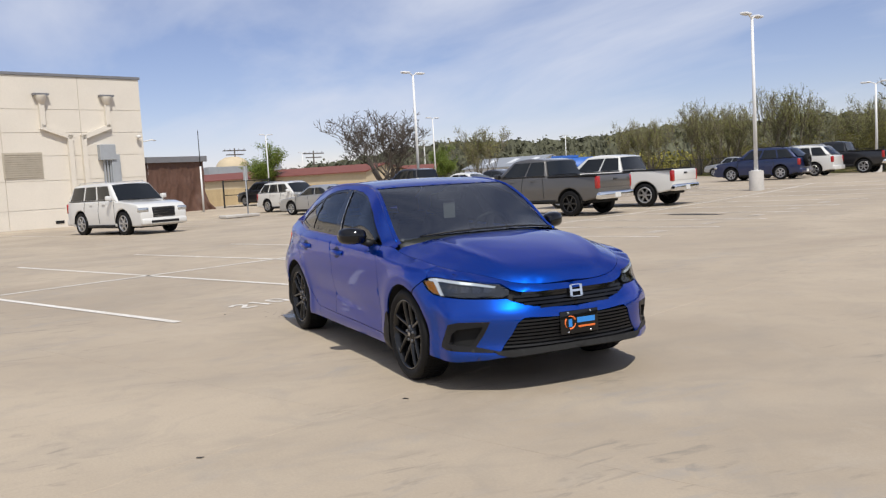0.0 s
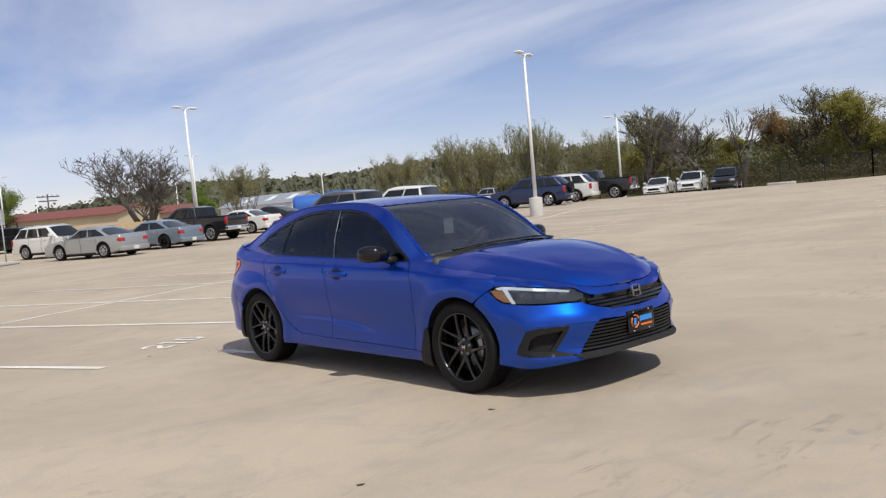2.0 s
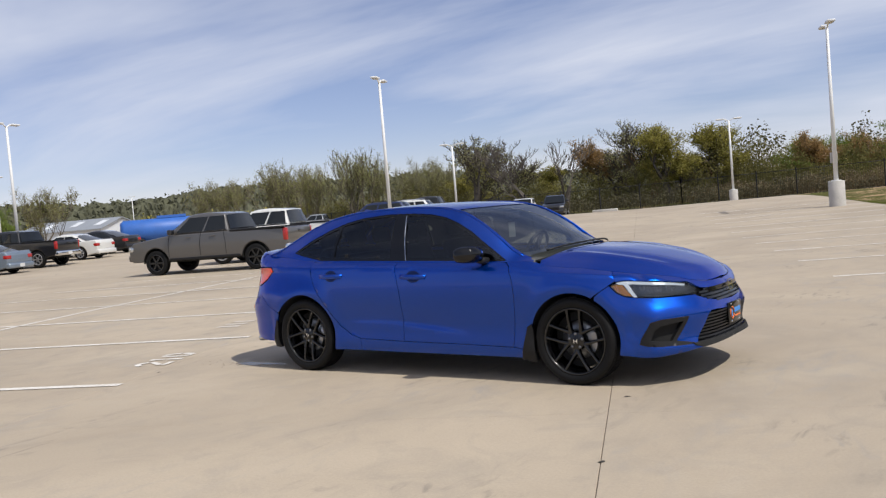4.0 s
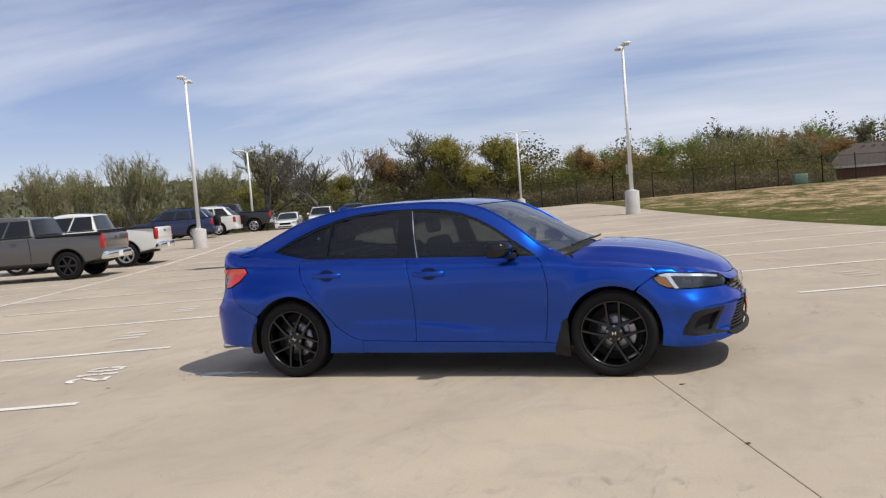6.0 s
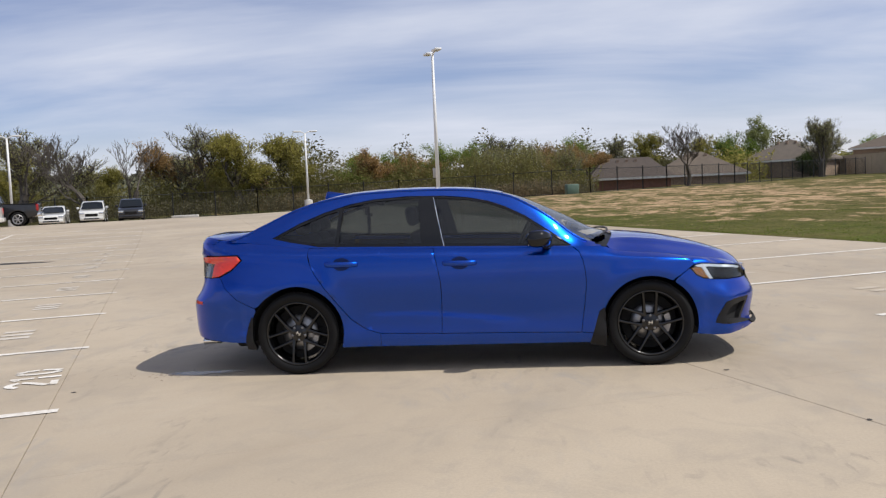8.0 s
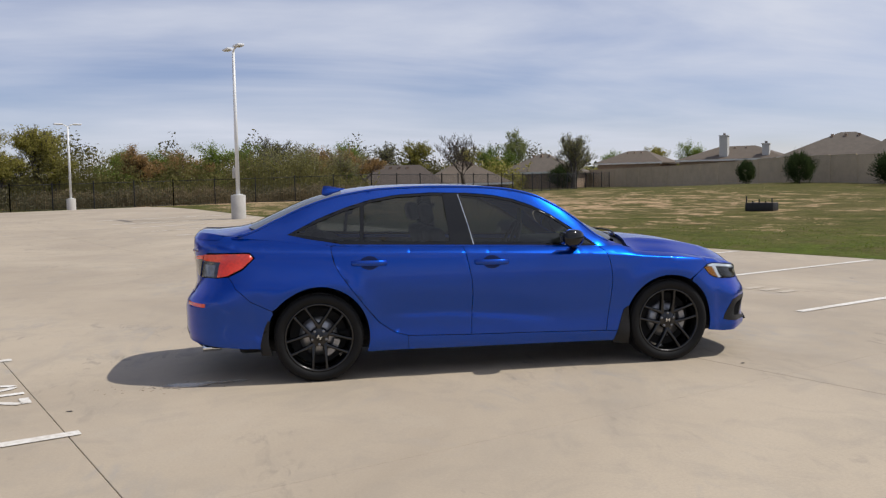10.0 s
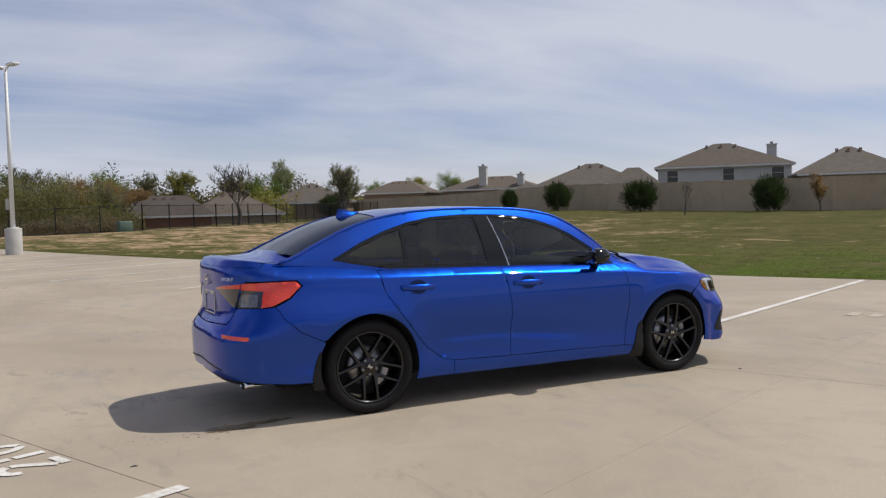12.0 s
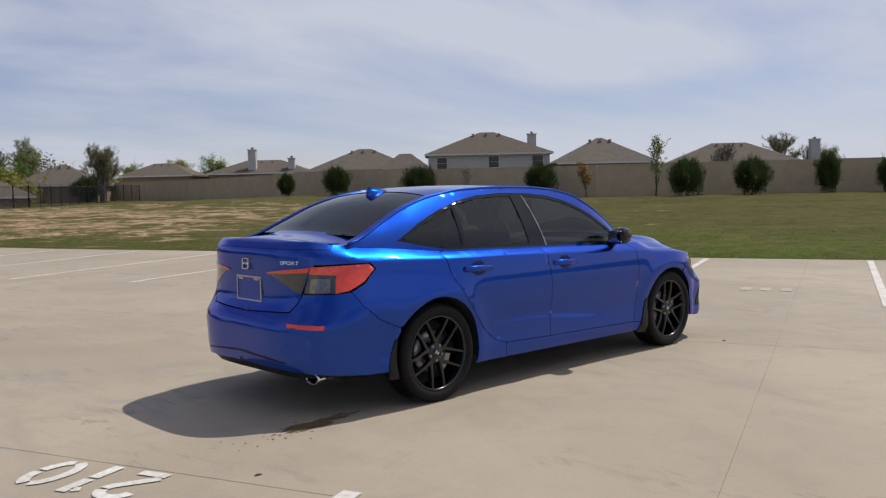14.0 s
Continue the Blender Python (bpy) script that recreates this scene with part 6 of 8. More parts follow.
def panel_wall(a, b, h=2.44):
    """Tan precast screen wall: panels between slightly proud posts, with a cap."""
    a, b = Vector((*a, 0)), Vector((*b, 0))
    d = b - a
    n = max(1, round(d.length / 3.6))
    yaw = math.degrees(math.atan2(d.y, d.x))
    w = empty("screen_wall", label="tan precast concrete screen wall along the field", category="wall", kind="structure")
    for k in range(n):
        p = a + d * k / n
        seg = d.length / n
        z = ground_z(*(p + d / n / 2).xy) - .25
        m = pose(p.x, p.y, z, 0, 0, yaw)
        part("wall_panel", boxed(.10, seg - .10, -.06, .06, 0, h + .22, m), WALL_TAN, w, smooth=False)
        part("wall_post", boxed(-.12, .12, -.10, .10, 0, h + .27, m, bevel=.01), WALL_TAN, w, smooth=False)
        part("wall_cap", boxed(.12, seg - .12, -.09, .09, h + .22, h + .28, m), WALL_TAN, w, smooth=False)


for a, b in (((44.5, 134), (46.5, 95)), ((46.5, 95), (49.1, 67.4)), ((49.1, 67.4), (51.2, 36.5)), ((51.2, 36.5), (63.5, 19.3)), ((63.5, 19.3), (80, -4)), ((80, -4), (96, -40))):
    panel_wall(a, b)

# ---- houses beyond the wall ----
ROOF_BROWN = material("brown_shingle_roof", (0.115, 0.090, 0.068), 0.9, noise_scale=1.5, amount=0.18, bump=0.5, fine=14)
ROOF_DARK = material("dark_brown_shingle_roof", (0.070, 0.054, 0.044), 0.9, noise_scale=1.5, amount=0.18, bump=0.5, fine=14)
ROOF_GREY = material("grey_brown_shingle_roof", (0.125, 0.103, 0.082), 0.9, noise_scale=1.5, amount=0.18, bump=0.5, fine=14)
SIDING = material("pale_grey_siding", (0.50, 0.49, 0.46), 0.8, noise_scale=1.0, amount=0.06, bump=0.15)
BRICK_TAN = material("tan_brick", (0.30, 0.22, 0.16), 0.9, noise_scale=3, amount=0.25, bump=0.3)
BRICK_RED = material("red_brown_brick", (0.19, 0.085, 0.055), 0.9, noise_scale=3, amount=0.25, bump=0.3)
TRIM_WHITE = material("white_trim", (0.66, 0.65, 0.62), 0.6, noise_scale=4, amount=0.05)


def hip_roof(w, d, eave, ridge, run_frac, over=.45):
    """A hipped roof with its eaves standing out and a thickness."""
    bm = bmesh.new()
    x, y = w / 2 + over, d / 2 + over
    rl = w / 2 * run_frac
    lo = [bm.verts.new(c) for c in ((-x, -y, eave - .22), (x, -y, eave - .22), (x, y, eave - .22), (-x, y, eave - .22))]
    hi = [bm.verts.new(c) for c in ((-x, -y, eave), (x, -y, eave), (x, y, eave), (-x, y, eave))]
    r0, r1 = bm.verts.new((-rl, 0, ridge)), bm.verts.new((rl, 0, ridge))
    for k in range(4):
        bm.faces.new((lo[k], lo[(k + 1) % 4], hi[(k + 1) % 4], hi[k]))
    bm.faces.new((hi[0], hi[1], r1, r0))
    bm.faces.new((hi[2], hi[3], r0, r1))
    bm.faces.new((hi[1], hi[2], r1))
    bm.faces.new((hi[3], hi[0], r0))
    bm.faces.new(lo[::-1])
    bmesh.ops.recalc_face_normals(bm, faces=bm.faces)
    return bm


def house(x, y, w, d, eave, ridge, yaw, roof_mat, wall_mat, label, run_frac=.3, windows=(), chimneys=(), wing=None):
    z = ground_z(x, y) - .3
    h = empty("house", label=label, category="house", group="houses beyond the wall")
    part("wall", boxed(-w / 2, w / 2, -d / 2, d / 2, -1.0, eave - z), wall_mat, h, smooth=False)
    roof = part("roof", hip_roof(w, d, eave - z, ridge - z, run_frac), roof_mat, h, smooth=False)
    for k in range(3):
        vx = -w * .12 + k * w * .11
        bm = bmesh.new()
        box(bm, vx - .15, vx + .15, -1.0, -.7, ridge - z - .75, ridge - z - .22)
        part("roof_vent", bm, BRICK_TAN, roof, smooth=False)
    if wing:
        wx, ww, wd, we, wr_ = wing
        part("wall", boxed(wx - ww / 2, wx + ww / 2, -d / 2 - wd, -d / 2 + .5, -1.0, we - z), wall_mat, h, smooth=False)
        bm = hip_roof(ww, wd + 3, we - z, wr_ - z, .25)
        bmesh.ops.translate(bm, verts=bm.verts, vec=(wx, -d / 2 - wd / 2 + 1.5, 0))
        part("roof", bm, roof_mat, h, smooth=False)
    part("fascia", boxed(-w / 2 - .47, w / 2 + .47, -d / 2 - .50, -d / 2 - .455, eave - z - .24, eave - z - .02), TRIM_WHITE, h, smooth=False)
    for wx, z0, ww, wh in windows:
        win = part("window", boxed(wx - ww / 2 - .08, wx + ww / 2 + .08, -d / 2 - .05, -d / 2 + .02, z0 - z - .08, z0 - z + wh + .08), TRIM_WHITE, h, smooth=False)
        for q in (0, 1):
            part("pane", boxed(wx - ww / 2, wx + ww / 2, -d / 2 - .062, -d / 2 - .045, z0 - z + q * wh / 2 + .02, z0 - z + (q + 1) * wh / 2 - .02), DARK_GLASS, win, smooth=False)
    for cx, cy, cw_, z0, z1 in chimneys:
        ch = part("chimney", boxed(cx - cw_ / 2, cx + cw_ / 2, cy - cw_ / 2, cy + cw_ / 2, z0 - z, z1 - z), SIDING, h, smooth=False)
        part("chimney_cap", boxed(cx - cw_ / 2 - .1, cx + cw_ / 2 + .1, cy - cw_ / 2 - .1, cy + cw_ / 2 + .1, z1 - z, z1 - z + .12), TRIM_WHITE, ch, smooth=False)
        part("chimney_pot", boxed(cx - .15, cx + .15, cy - .15, cy + .15, z1 - z + .12, z1 - z + .4), ROOF_GREY, ch, smooth=False)
    h.matrix_basis = pose(x, y, z, 0, 0, yaw)
    return h


FACE = -43.5                                         # fronts turned to the field
house(82.0, 77.5, 16.0, 9.0, 6.0, 9.0, FACE, ROOF_BROWN, SIDING, "two-storey grey house with a brown hip roof", .12, ((-6.2, 4.0, 1.3, 1.5), (.6, 4.1, 1.3, 1.5), (6.4, 4.1, 1.4, 1.5)), ((6.0, -1.0, 1.1, 5.5, 8.5),))
house(83.0, 59.5, 11.0, 9.0, 4.25, 7.25, FACE, ROOF_GREY, BRICK_TAN, "house with a pyramid-like brown hip roof", .06)
house(67.5, 86.0, 13.5, 9.0, 4.05, 6.9, FACE, ROOF_GREY, BRICK_TAN, "low brown-roofed house behind the wall", .12, wing=(5.5, 6.0, 2.0, 3.9, 6.0))
house(65.0, 106.5, 14.0, 9.0, 4.3, 6.2, FACE, ROOF_BROWN, BRICK_TAN, "brown-roofed house with two pale chimneys", .35, chimneys=((-1.0, -3.5, 1.1, 4.0, 7.5), (4.6, -3.5, .9, 4.0, 6.2)))
house(38.5, 113.5, 10.5, 8.0, 3.0, 5.7, FACE + 8, ROOF_GREY, BRICK_TAN, "brown-roofed house behind bushes", .05)
house(54.0, 116.0, 9.5, 8.0, 4.2, 6.0, FACE, ROOF_BROWN, BRICK_TAN, "far house with a brown roof", .3)
house(118.5, 61.5, 17.0, 9.0, 4.7, 7.5, FACE - 5, ROOF_BROWN, BRICK_TAN, "far low brown-roofed house", .3, chimneys=((12.0, -2.0, 1.3, 4.0, 7.6),))
house(13.5, 89.0, 8.5, 8.0, 1.6, 3.7, -6, ROOF_DARK, BRICK_RED, "low dark-roofed house behind the fence", .55)
house(21.8, 93.5, 9.5, 8.0, 1.6, 4.1, -6, ROOF_BROWN, BRICK_TAN, "low grey-roofed house behind the fence", .15)
house(-37.5, 113.0, 7.5, 7.0, 4.6, 5.6, 0, ROOF_BROWN, BRICK_RED, "red brick building seen between trees", .6)

# ---- plain pale building, tarp shelter, gate and yard to the west ----
TILT = material("cream_tilt_up_concrete", (0.66, 0.61, 0.53), 0.85, noise_scale=.6, amount=0.05, bump=0.12, fine=20)
TILT_DARK = material("beige_louvre", (0.42, 0.375, 0.30), 0.7, noise_scale=3, amount=0.1)
CAP_GREY = material("grey_metal_cap", (0.22, 0.22, 0.23), 0.5, 0.4, noise_scale=2, amount=0.1)
BOX_GREY = material("grey_metal_box", (0.36, 0.38, 0.40), 0.5, 0.2, noise_scale=3, amount=0.1)
TARP = material("brown_tarpaulin", (0.105, 0.052, 0.034), 0.6, noise_scale=1.5, amount=0.25, bump=0.6, fine=7)
TARP_BLUE = material("blue_tank_paint", (0.03, 0.12, 0.42), 0.5, noise_scale=1.5, amount=0.15)
RED_ROOF = material("rust_red_roof", (0.18, 0.058, 0.042), 0.7, noise_scale=1, amount=0.15)
CREAM_WALL = material("cream_wall", (0.52, 0.43, 0.29), 0.85, noise_scale=.8, amount=0.08)
YELLOW_FENCE = material("yellow_board_fence", (0.44, 0.335, 0.19), 0.85, noise_scale=1.5, amount=0.15, vary=.3)
BARN_WHITE = material("white_metal_siding", (0.66, 0.68, 0.70), 0.5, noise_scale=1, amount=0.05)
BARN_ROOF = material("grey_metal_roof", (0.36, 0.38, 0.40), 0.45, 0.4, noise_scale=1, amount=0.1)


def pale_building(corner, yaw, width=26.0, depth=20.0, h=7.95):
    """A windowless cream building; its front runs along local -x from the corner, joints and fittings on it."""
    b = empty("building", label="cream concrete building with downpipes and grey roof edge", category="building")
    cols = [0, -3.55, -7.7, -11.9, -16.1, -20.3, -width]
    rows_ = [-.6, .95, 2.45, 3.75, 4.98, 6.2, h]
    for x1, x0 in zip(cols, cols[1:]):
        for z0, z1 in zip(rows_, rows_[1:]):
            part("wall_panel", boxed(x0 + .012, x1 - .012, -.02, .25, z0 + .012, z1 - .012), TILT, b, smooth=False)
    part("wall", boxed(-width + .01, -.01, .02, depth, -.6, h - .02), TILT, b, smooth=False)
    part("roof_edge", boxed(-width - .05, .06, -.08, depth + .05, h, h + .14), CAP_GREY, b, smooth=False)
    for px, jog in ((-2.05, -1.45), (-5.6, 1.35)):
        d = empty("downpipe", label="cream rainwater pipe with a hopper")
        d.parent = b
        part("hopper_lip", boxed(px - .40, px + .40, -.32, .0, 6.92, 7.02), CAP_GREY, d, smooth=False)
        bm = bmesh.new()
        lathe(bm, [(.02, -.45), (.14, -.42), (.30, 0), (.30, .02)], 12, Matrix.Translation((px, -.16, 6.9)))
        part("hopper", bm, TILT, d)
        part("pipe", boxed(px - .13, px + .13, -.24, -.03, 5.25, 6.5), TILT, d, smooth=False)
        q = px + jog
        bm = boxed(-abs(jog) / 2 - .16, abs(jog) / 2 + .16, -.24, -.03, -.13, .13, Matrix.Translation(((px + q) / 2, 0, 5.0)) @ Matrix.Rotation(radians(-20 if jog < 0 else 20), 4, "Y"))
        part("pipe", bm, TILT, d, smooth=False)
        part("pipe", boxed(q - .13, q + .13, -.24, -.03, .2, 4.85), TILT, d, smooth=False)
    lv = part("louvre", boxed(-7.75, -5.75, -.06, .0, 2.60, 3.95), TILT_DARK, b, "beige louvred vent", smooth=False)
    for k in range(11):
        part("slat", boxed(-7.68, -5.82, -.085, -.06, 2.68 + .115 * k, 2.75 + .115 * k), TILT_DARK, lv, smooth=False)
    mb = part("meter_box", boxed(-2.75, -1.85, -.38, -.02, 3.45, 4.30, bevel=.02), BOX_GREY, b, "grey electric box", smooth=False)
    part("cabinet", boxed(-2.1, -1.6, -.30, -.02, 2.0, 3.75, bevel=.02), BOX_GREY, mb, smooth=False)
    for k in range(6):
        part("conduit", boxed(-2.5 + .16 * k, -2.43 + .16 * k, -.20, -.06, 1.6, 3.45), BOX_GREY, mb, smooth=False)
    bm = bmesh.new()
    lathe(bm, [(.01, -.14), (.12, -.10), (.14, 0), (.10, .05), (.01, .06)], 12, Matrix.Translation((-.35, -.22, 4.75)))
    part("wall_lamp", bm, TRIM_WHITE, b)
    bm = bmesh.new()
    tube(bm, [(.0, -.05, 4.45), (.5, -.05, 4.55), (.75, -.05, 4.5)], .04, seg=6)
    part("bracket_lamp", bm, TRIM_WHITE, b)
    part("roller_door", boxed(-14.2, -9.35, -.05, .0, -.1, 3.75), BOX_GREY, b, "grey roller door with small lights", smooth=False)
    part("door_frame", boxed(-9.35, -9.15, -.12, .0, -.1, 3.85), CAP_GREY, b, smooth=False)
    for k in range(3):
        part("door_light", boxed(-9.9, -9.45, -.075, -.05, 1.35 + .38 * k, 1.58 + .38 * k), DARK_GLASS, b, smooth=False)
    for cx in (-8.35, -4.9):
        part("floor_vent", boxed(cx - .45, cx - .0, -.05, .0, .15, .30), LINER, b, smooth=False)
    b.matrix_basis = pose(corner[0], corner[1], 0, 0, 0, yaw)
    bm = bmesh.new()
    lathe(bm, [(.09, 0), (.09, 1.15), (.06, 1.22), (.001, 1.24)], 14)
    bol = tagged(part("bollard", bm, material("blue_grey_paint", (0.33, 0.42, 0.52), .5)), "pale blue steel bollard by the building", "bollard")
    p = Matrix.LocRotScale((corner[0], corner[1], 0), Euler((0, 0, radians(yaw))), None) @ Vector((-8.75, -.9, -.02))
    bol.matrix_basis = pose(p.x, p.y, -.02)


pale_building((-45.7, 3.5), 110.0)

# tarp shelter with a flat grey roof
sh = empty("tarp_shelter", label="brown tarpaulin shelter with a grey roof edge", category="shelter")
part("roof", boxed(-.3, 7.4, -.3, 5.0, 3.55, 3.95), CAP_GREY, sh, smooth=False)
bm = bmesh.new()
nx_, nz_ = 60, 24
g = []
for i in range(nx_ + 1):
    row = []
    for j in range(nz_ + 1):
        x, z = 7.1 * i / nx_, 3.55 * j / nz_
        sag = .10 * noise.noise(Vector((x * 1.1, z * .8, 2))) + .05 * noise.noise(Vector((x * 3, z * 2.2, 7)))
        heap = max(0, 1 - z / 1.3) * max(0, (x - 5.2) / 1.9)
        row.append(bm.verts.new((x + heap * .5 + heap * .12 * math.sin(z * 9), -.05 + sag - heap * (.5 + .25 * math.sin(x * 9 + z * 4)), z)))
    g.append(row)
for i in range(nx_):
    for j in range(nz_):
        bm.faces.new((g[i][j], g[i + 1][j], g[i + 1][j + 1], g[i][j + 1]))
part("tarpaulin", bm, TARP, sh, "brown hanging tarpaulin gathered at one foot")
part("side_sheet", boxed(-.02, .04, 0, 4.8, 0, 3.55), TARP, sh, smooth=False)
part("side_sheet", boxed(7.06, 7.12, .05, 4.8, 0, 3.55), TARP, sh, smooth=False)
sh.matrix_basis = pose(-56.3, 5.0, .02, 0, 0, 112) @ Matrix.Diagonal((.62, 1, 1, 1))

# thin flag pole, sign post, gate, board fence
bm = bmesh.new()
tube(bm, [(0, 0, 0), (0, 0, 3.1)], .07, .06, 8)
mast = tagged(part("mast", bm, POLE_WHITE), "slim mast with a white lower half", "mast")
bm = bmesh.new()
tube(bm, [(0, 0, 3.1), (0, 0, 5.5)], .032, .022, 8)
part("upper_mast", bm, IRON, mast)
mast.matrix_basis = pose(-52.9, 7.95, .0)
sign = empty("sign_post", label="grey steel sign post with a narrow plate", category="sign")
bm = bmesh.new()
tube(bm, [(0, 0, -.1), (0, 0, 2.55)], .035, seg=8)
part("post", bm, BOX_GREY, sign)
part("plate", boxed(-.02, .02, -.17, .17, 1.85, 2.6), BOX_GREY, sign, smooth=False)
part("kerb_base", boxed(-1.6, .5, -.35, .35, -.05, .10, bevel=.03), BASE_CONC, sign)
sign.matrix_basis = pose(-38.9, 7.6, .02, 0, 0, 112)
gate = empty("metal_gate", label="black metal yard gate in front of boards", category="gate")
for k in range(3):
    part("gate_post", boxed(-.05, .05, k * 1.7 - .05, k * 1.7 + .05, 0, 2.1), IRON, gate, smooth=False)
for z in (.15, 1.0, 2.0):
    part("gate_bar", boxed(-.025, .025, .05, 3.35, z - .03, z + .03), IRON, gate, smooth=False)
gate.matrix_basis = pose(-57.8, 10.4, .02, 0, 0, -25)
bf = empty("board_fence", label="yellowish board fence behind the gate", category="fence", kind="structure")
board = boxed(-.011, .011, 0, .29, 0, 1.9)
bme = bpy.data.meshes.new("board")
board.to_mesh(bme)
board.free()
bme.materials.append(YELLOW_FENCE)
for k in range(58):
    ob = new("board", bme)
    ob.parent = bf
    ob.location = (0, k * .30, random.uniform(-.03, .03))
bf.matrix_basis = pose(-63.0, 9.5, .02, 0, 0, 8) @ Matrix.Diagonal((1, 1, .78, 1))


def gable_shed(name, label, x, y, w, d, eave, ridge, yaw, wall_mat, roof_mat, cat="building"):
    """A long shed: the ridge runs along local x."""
    b = empty(name, label=label, category=cat)
    bm = bmesh.new()
    for sx in (-w / 2, w / 2):
        bm.faces.new([bm.verts.new(c) for c in ((sx, -d / 2, -.5), (sx, d / 2, -.5), (sx, d / 2, eave), (sx, 0, ridge), (sx, -d / 2, eave))])
    for sy in (-d / 2, d / 2):
        bm.faces.new([bm.verts.new(c) for c in ((-w / 2, sy, -.5), (w / 2, sy, -.5), (w / 2, sy, eave), (-w / 2, sy, eave))])
    part("wall", bm, wall_mat, b, smooth=False)
    for sg in (-1, 1):
        bm = bmesh.new()
        a = Vector((0, sg * (d / 2 + .4), eave - .4 * (ridge - eave) / (d / 2)))
        t = Vector((0, 0, ridge))
        vs = []
        for sx in (-w / 2 - .3, w / 2 + .3):
            for p in (a, t):
                for dz in (.02, .14):
                    vs.append(bm.verts.new((sx, p.y, p.z + dz)))
        for f in ((0, 2, 6, 4), (1, 5, 7, 3), (0, 4, 5, 1), (2, 3, 7, 6), (0, 1, 3, 2), (4, 6, 7, 5)):
            bm.faces.new([vs[i] for i in f])
        bmesh.ops.recalc_face_normals(bm, faces=bm.faces)
        r = part("roof", bm, roof_mat, b, smooth=False)
        if roof_mat is BARN_ROOF and sg < 0:
            for k in (-.28, .05, .34):
                bm = bmesh.new()
                n_ = Vector((0, -(ridge - eave), d / 2)).normalized()
                c0 = a.lerp(t, .35) + n_ * .16
                c1 = a.lerp(t, .8) + n_ * .16
                bm.faces.new([bm.verts.new((k * w + q, p.y, p.z)) for q, p in ((0, c0), (1.2, c0), (1.2, c1), (0, c1))])
                part("roof_light", bm, BARN_WHITE, r, smooth=False)
    b.matrix_basis = pose(x, y, ground_z(x, y), 0, 0, yaw)
    return b


barn = gable_shed("barn", "long white metal shed with a grey roof", -111.4, 67.5, 14, 9, 2.6, 3.95, 18, BARN_WHITE, BARN_ROOF)
part("roller_door", boxed(1.5, 5, -4.56, -4.5, -.4, 2.0), TRIM_WHITE, barn, smooth=False)
gable_shed("low_building", "cream building with a rust red roof", -106, 27.5, 34, 9, 2.75, 3.6, 36, CREAM_WALL, RED_ROOF)
gable_shed("low_building", "low cream building with a red roof", -104, 40.0, 18, 8, 2.5, 3.3, 60, CREAM_WALL, RED_ROOF)
dome = empty("domed_hall", label="pale hall with a rounded roof far off", category="building")
part("wall", boxed(-5, 5, -9, 9, -.5, 5.6), BARN_ROOF, dome, smooth=False)
bm = bmesh.new()
lathe(bm, [(3.6, 5.6), (3.4, 6.2), (2.7, 6.9), (1.4, 7.4), (.01, 7.5)], 28)
part("dome", bm, CREAM_WALL, dome)
dome.matrix_basis = pose(-146, 31, 0, 0, 0, 20) @ Matrix.Diagonal((.8, .8, .95, 1))
tank = empty("tank_trailer", label="long blue tank on a trailer behind parked trucks", category="tank")
bm = bmesh.new()
lathe(bm, [(.01, -3.4), (.75, -3.35), (.95, -3.1), (.95, 3.1), (.75, 3.35), (.01, 3.4)], 24, Matrix.Translation((0, 0, 1.35)) @ Matrix.Rotation(radians(90), 4, "X"))
part("tank_body", bm, TARP_BLUE, tank)
part("top_rail", boxed(-.25, .25, -.6, 1.6, 2.30, 2.50), TARP_BLUE, tank, smooth=False)
part("frame", boxed(-.6, .6, -3.2, 3.2, .25, .5), IRON, tank, smooth=False)
for k in (-2, 2):
    bm = bmesh.new()
    lathe(bm, [(.2, -.9), (.42, -.9), (.42, .9), (.2, .9)], 20, Matrix.Translation((0, k, .42)) @ Matrix.Rotation(radians(90), 4, "Y"))
    part("wheel", bm, RUBBER, tank)
tank.matrix_basis = pose(-45.2, 31.4, ground_z(-45, 31), 0, 0, -32) @ Matrix.Diagonal((.86, .86, .86, 1))

# low black box in the grass
pit = empty("fire_pit", label="low black metal box with prongs standing in the grass", category="fire pit")
part("box", boxed(-.55, .55, -.3, .3, .02, .36, bevel=.02), IRON, pit)
for k, hgt_ in enumerate((.62, .44, .50, .42, .55)):
    part("prong", boxed(-.52 + .25 * k, -.48 + .25 * k, -.29, -.25, .30, hgt_), IRON, pit, smooth=False)
pit.matrix_basis = pose(17.5, 23.8, ground_z(17.5, 23.8) - .03, 0, 0, -52)
part_k = tagged(part("kerb_block", boxed(-.9, .9, -.15, .15, 0, .22, bevel=.04), BASE_CONC), "white concrete kerb block by the fence", "kerb block")
part_k.matrix_basis = pose(-21.6, 50.6, ground_z(-21.6, 50.6), 0, 0, 10)
ub = tagged(part("utility_box", boxed(-.45, .45, -.4, .4, 0, .75, bevel=.04), material("green_metal", (0.10, 0.16, 0.12), .5, noise_scale=4)), "green utility box by the fence", "utility box")
ub.matrix_basis = pose(5.2, 58.6, ground_z(5.2, 58.6), 0, 0, 10)


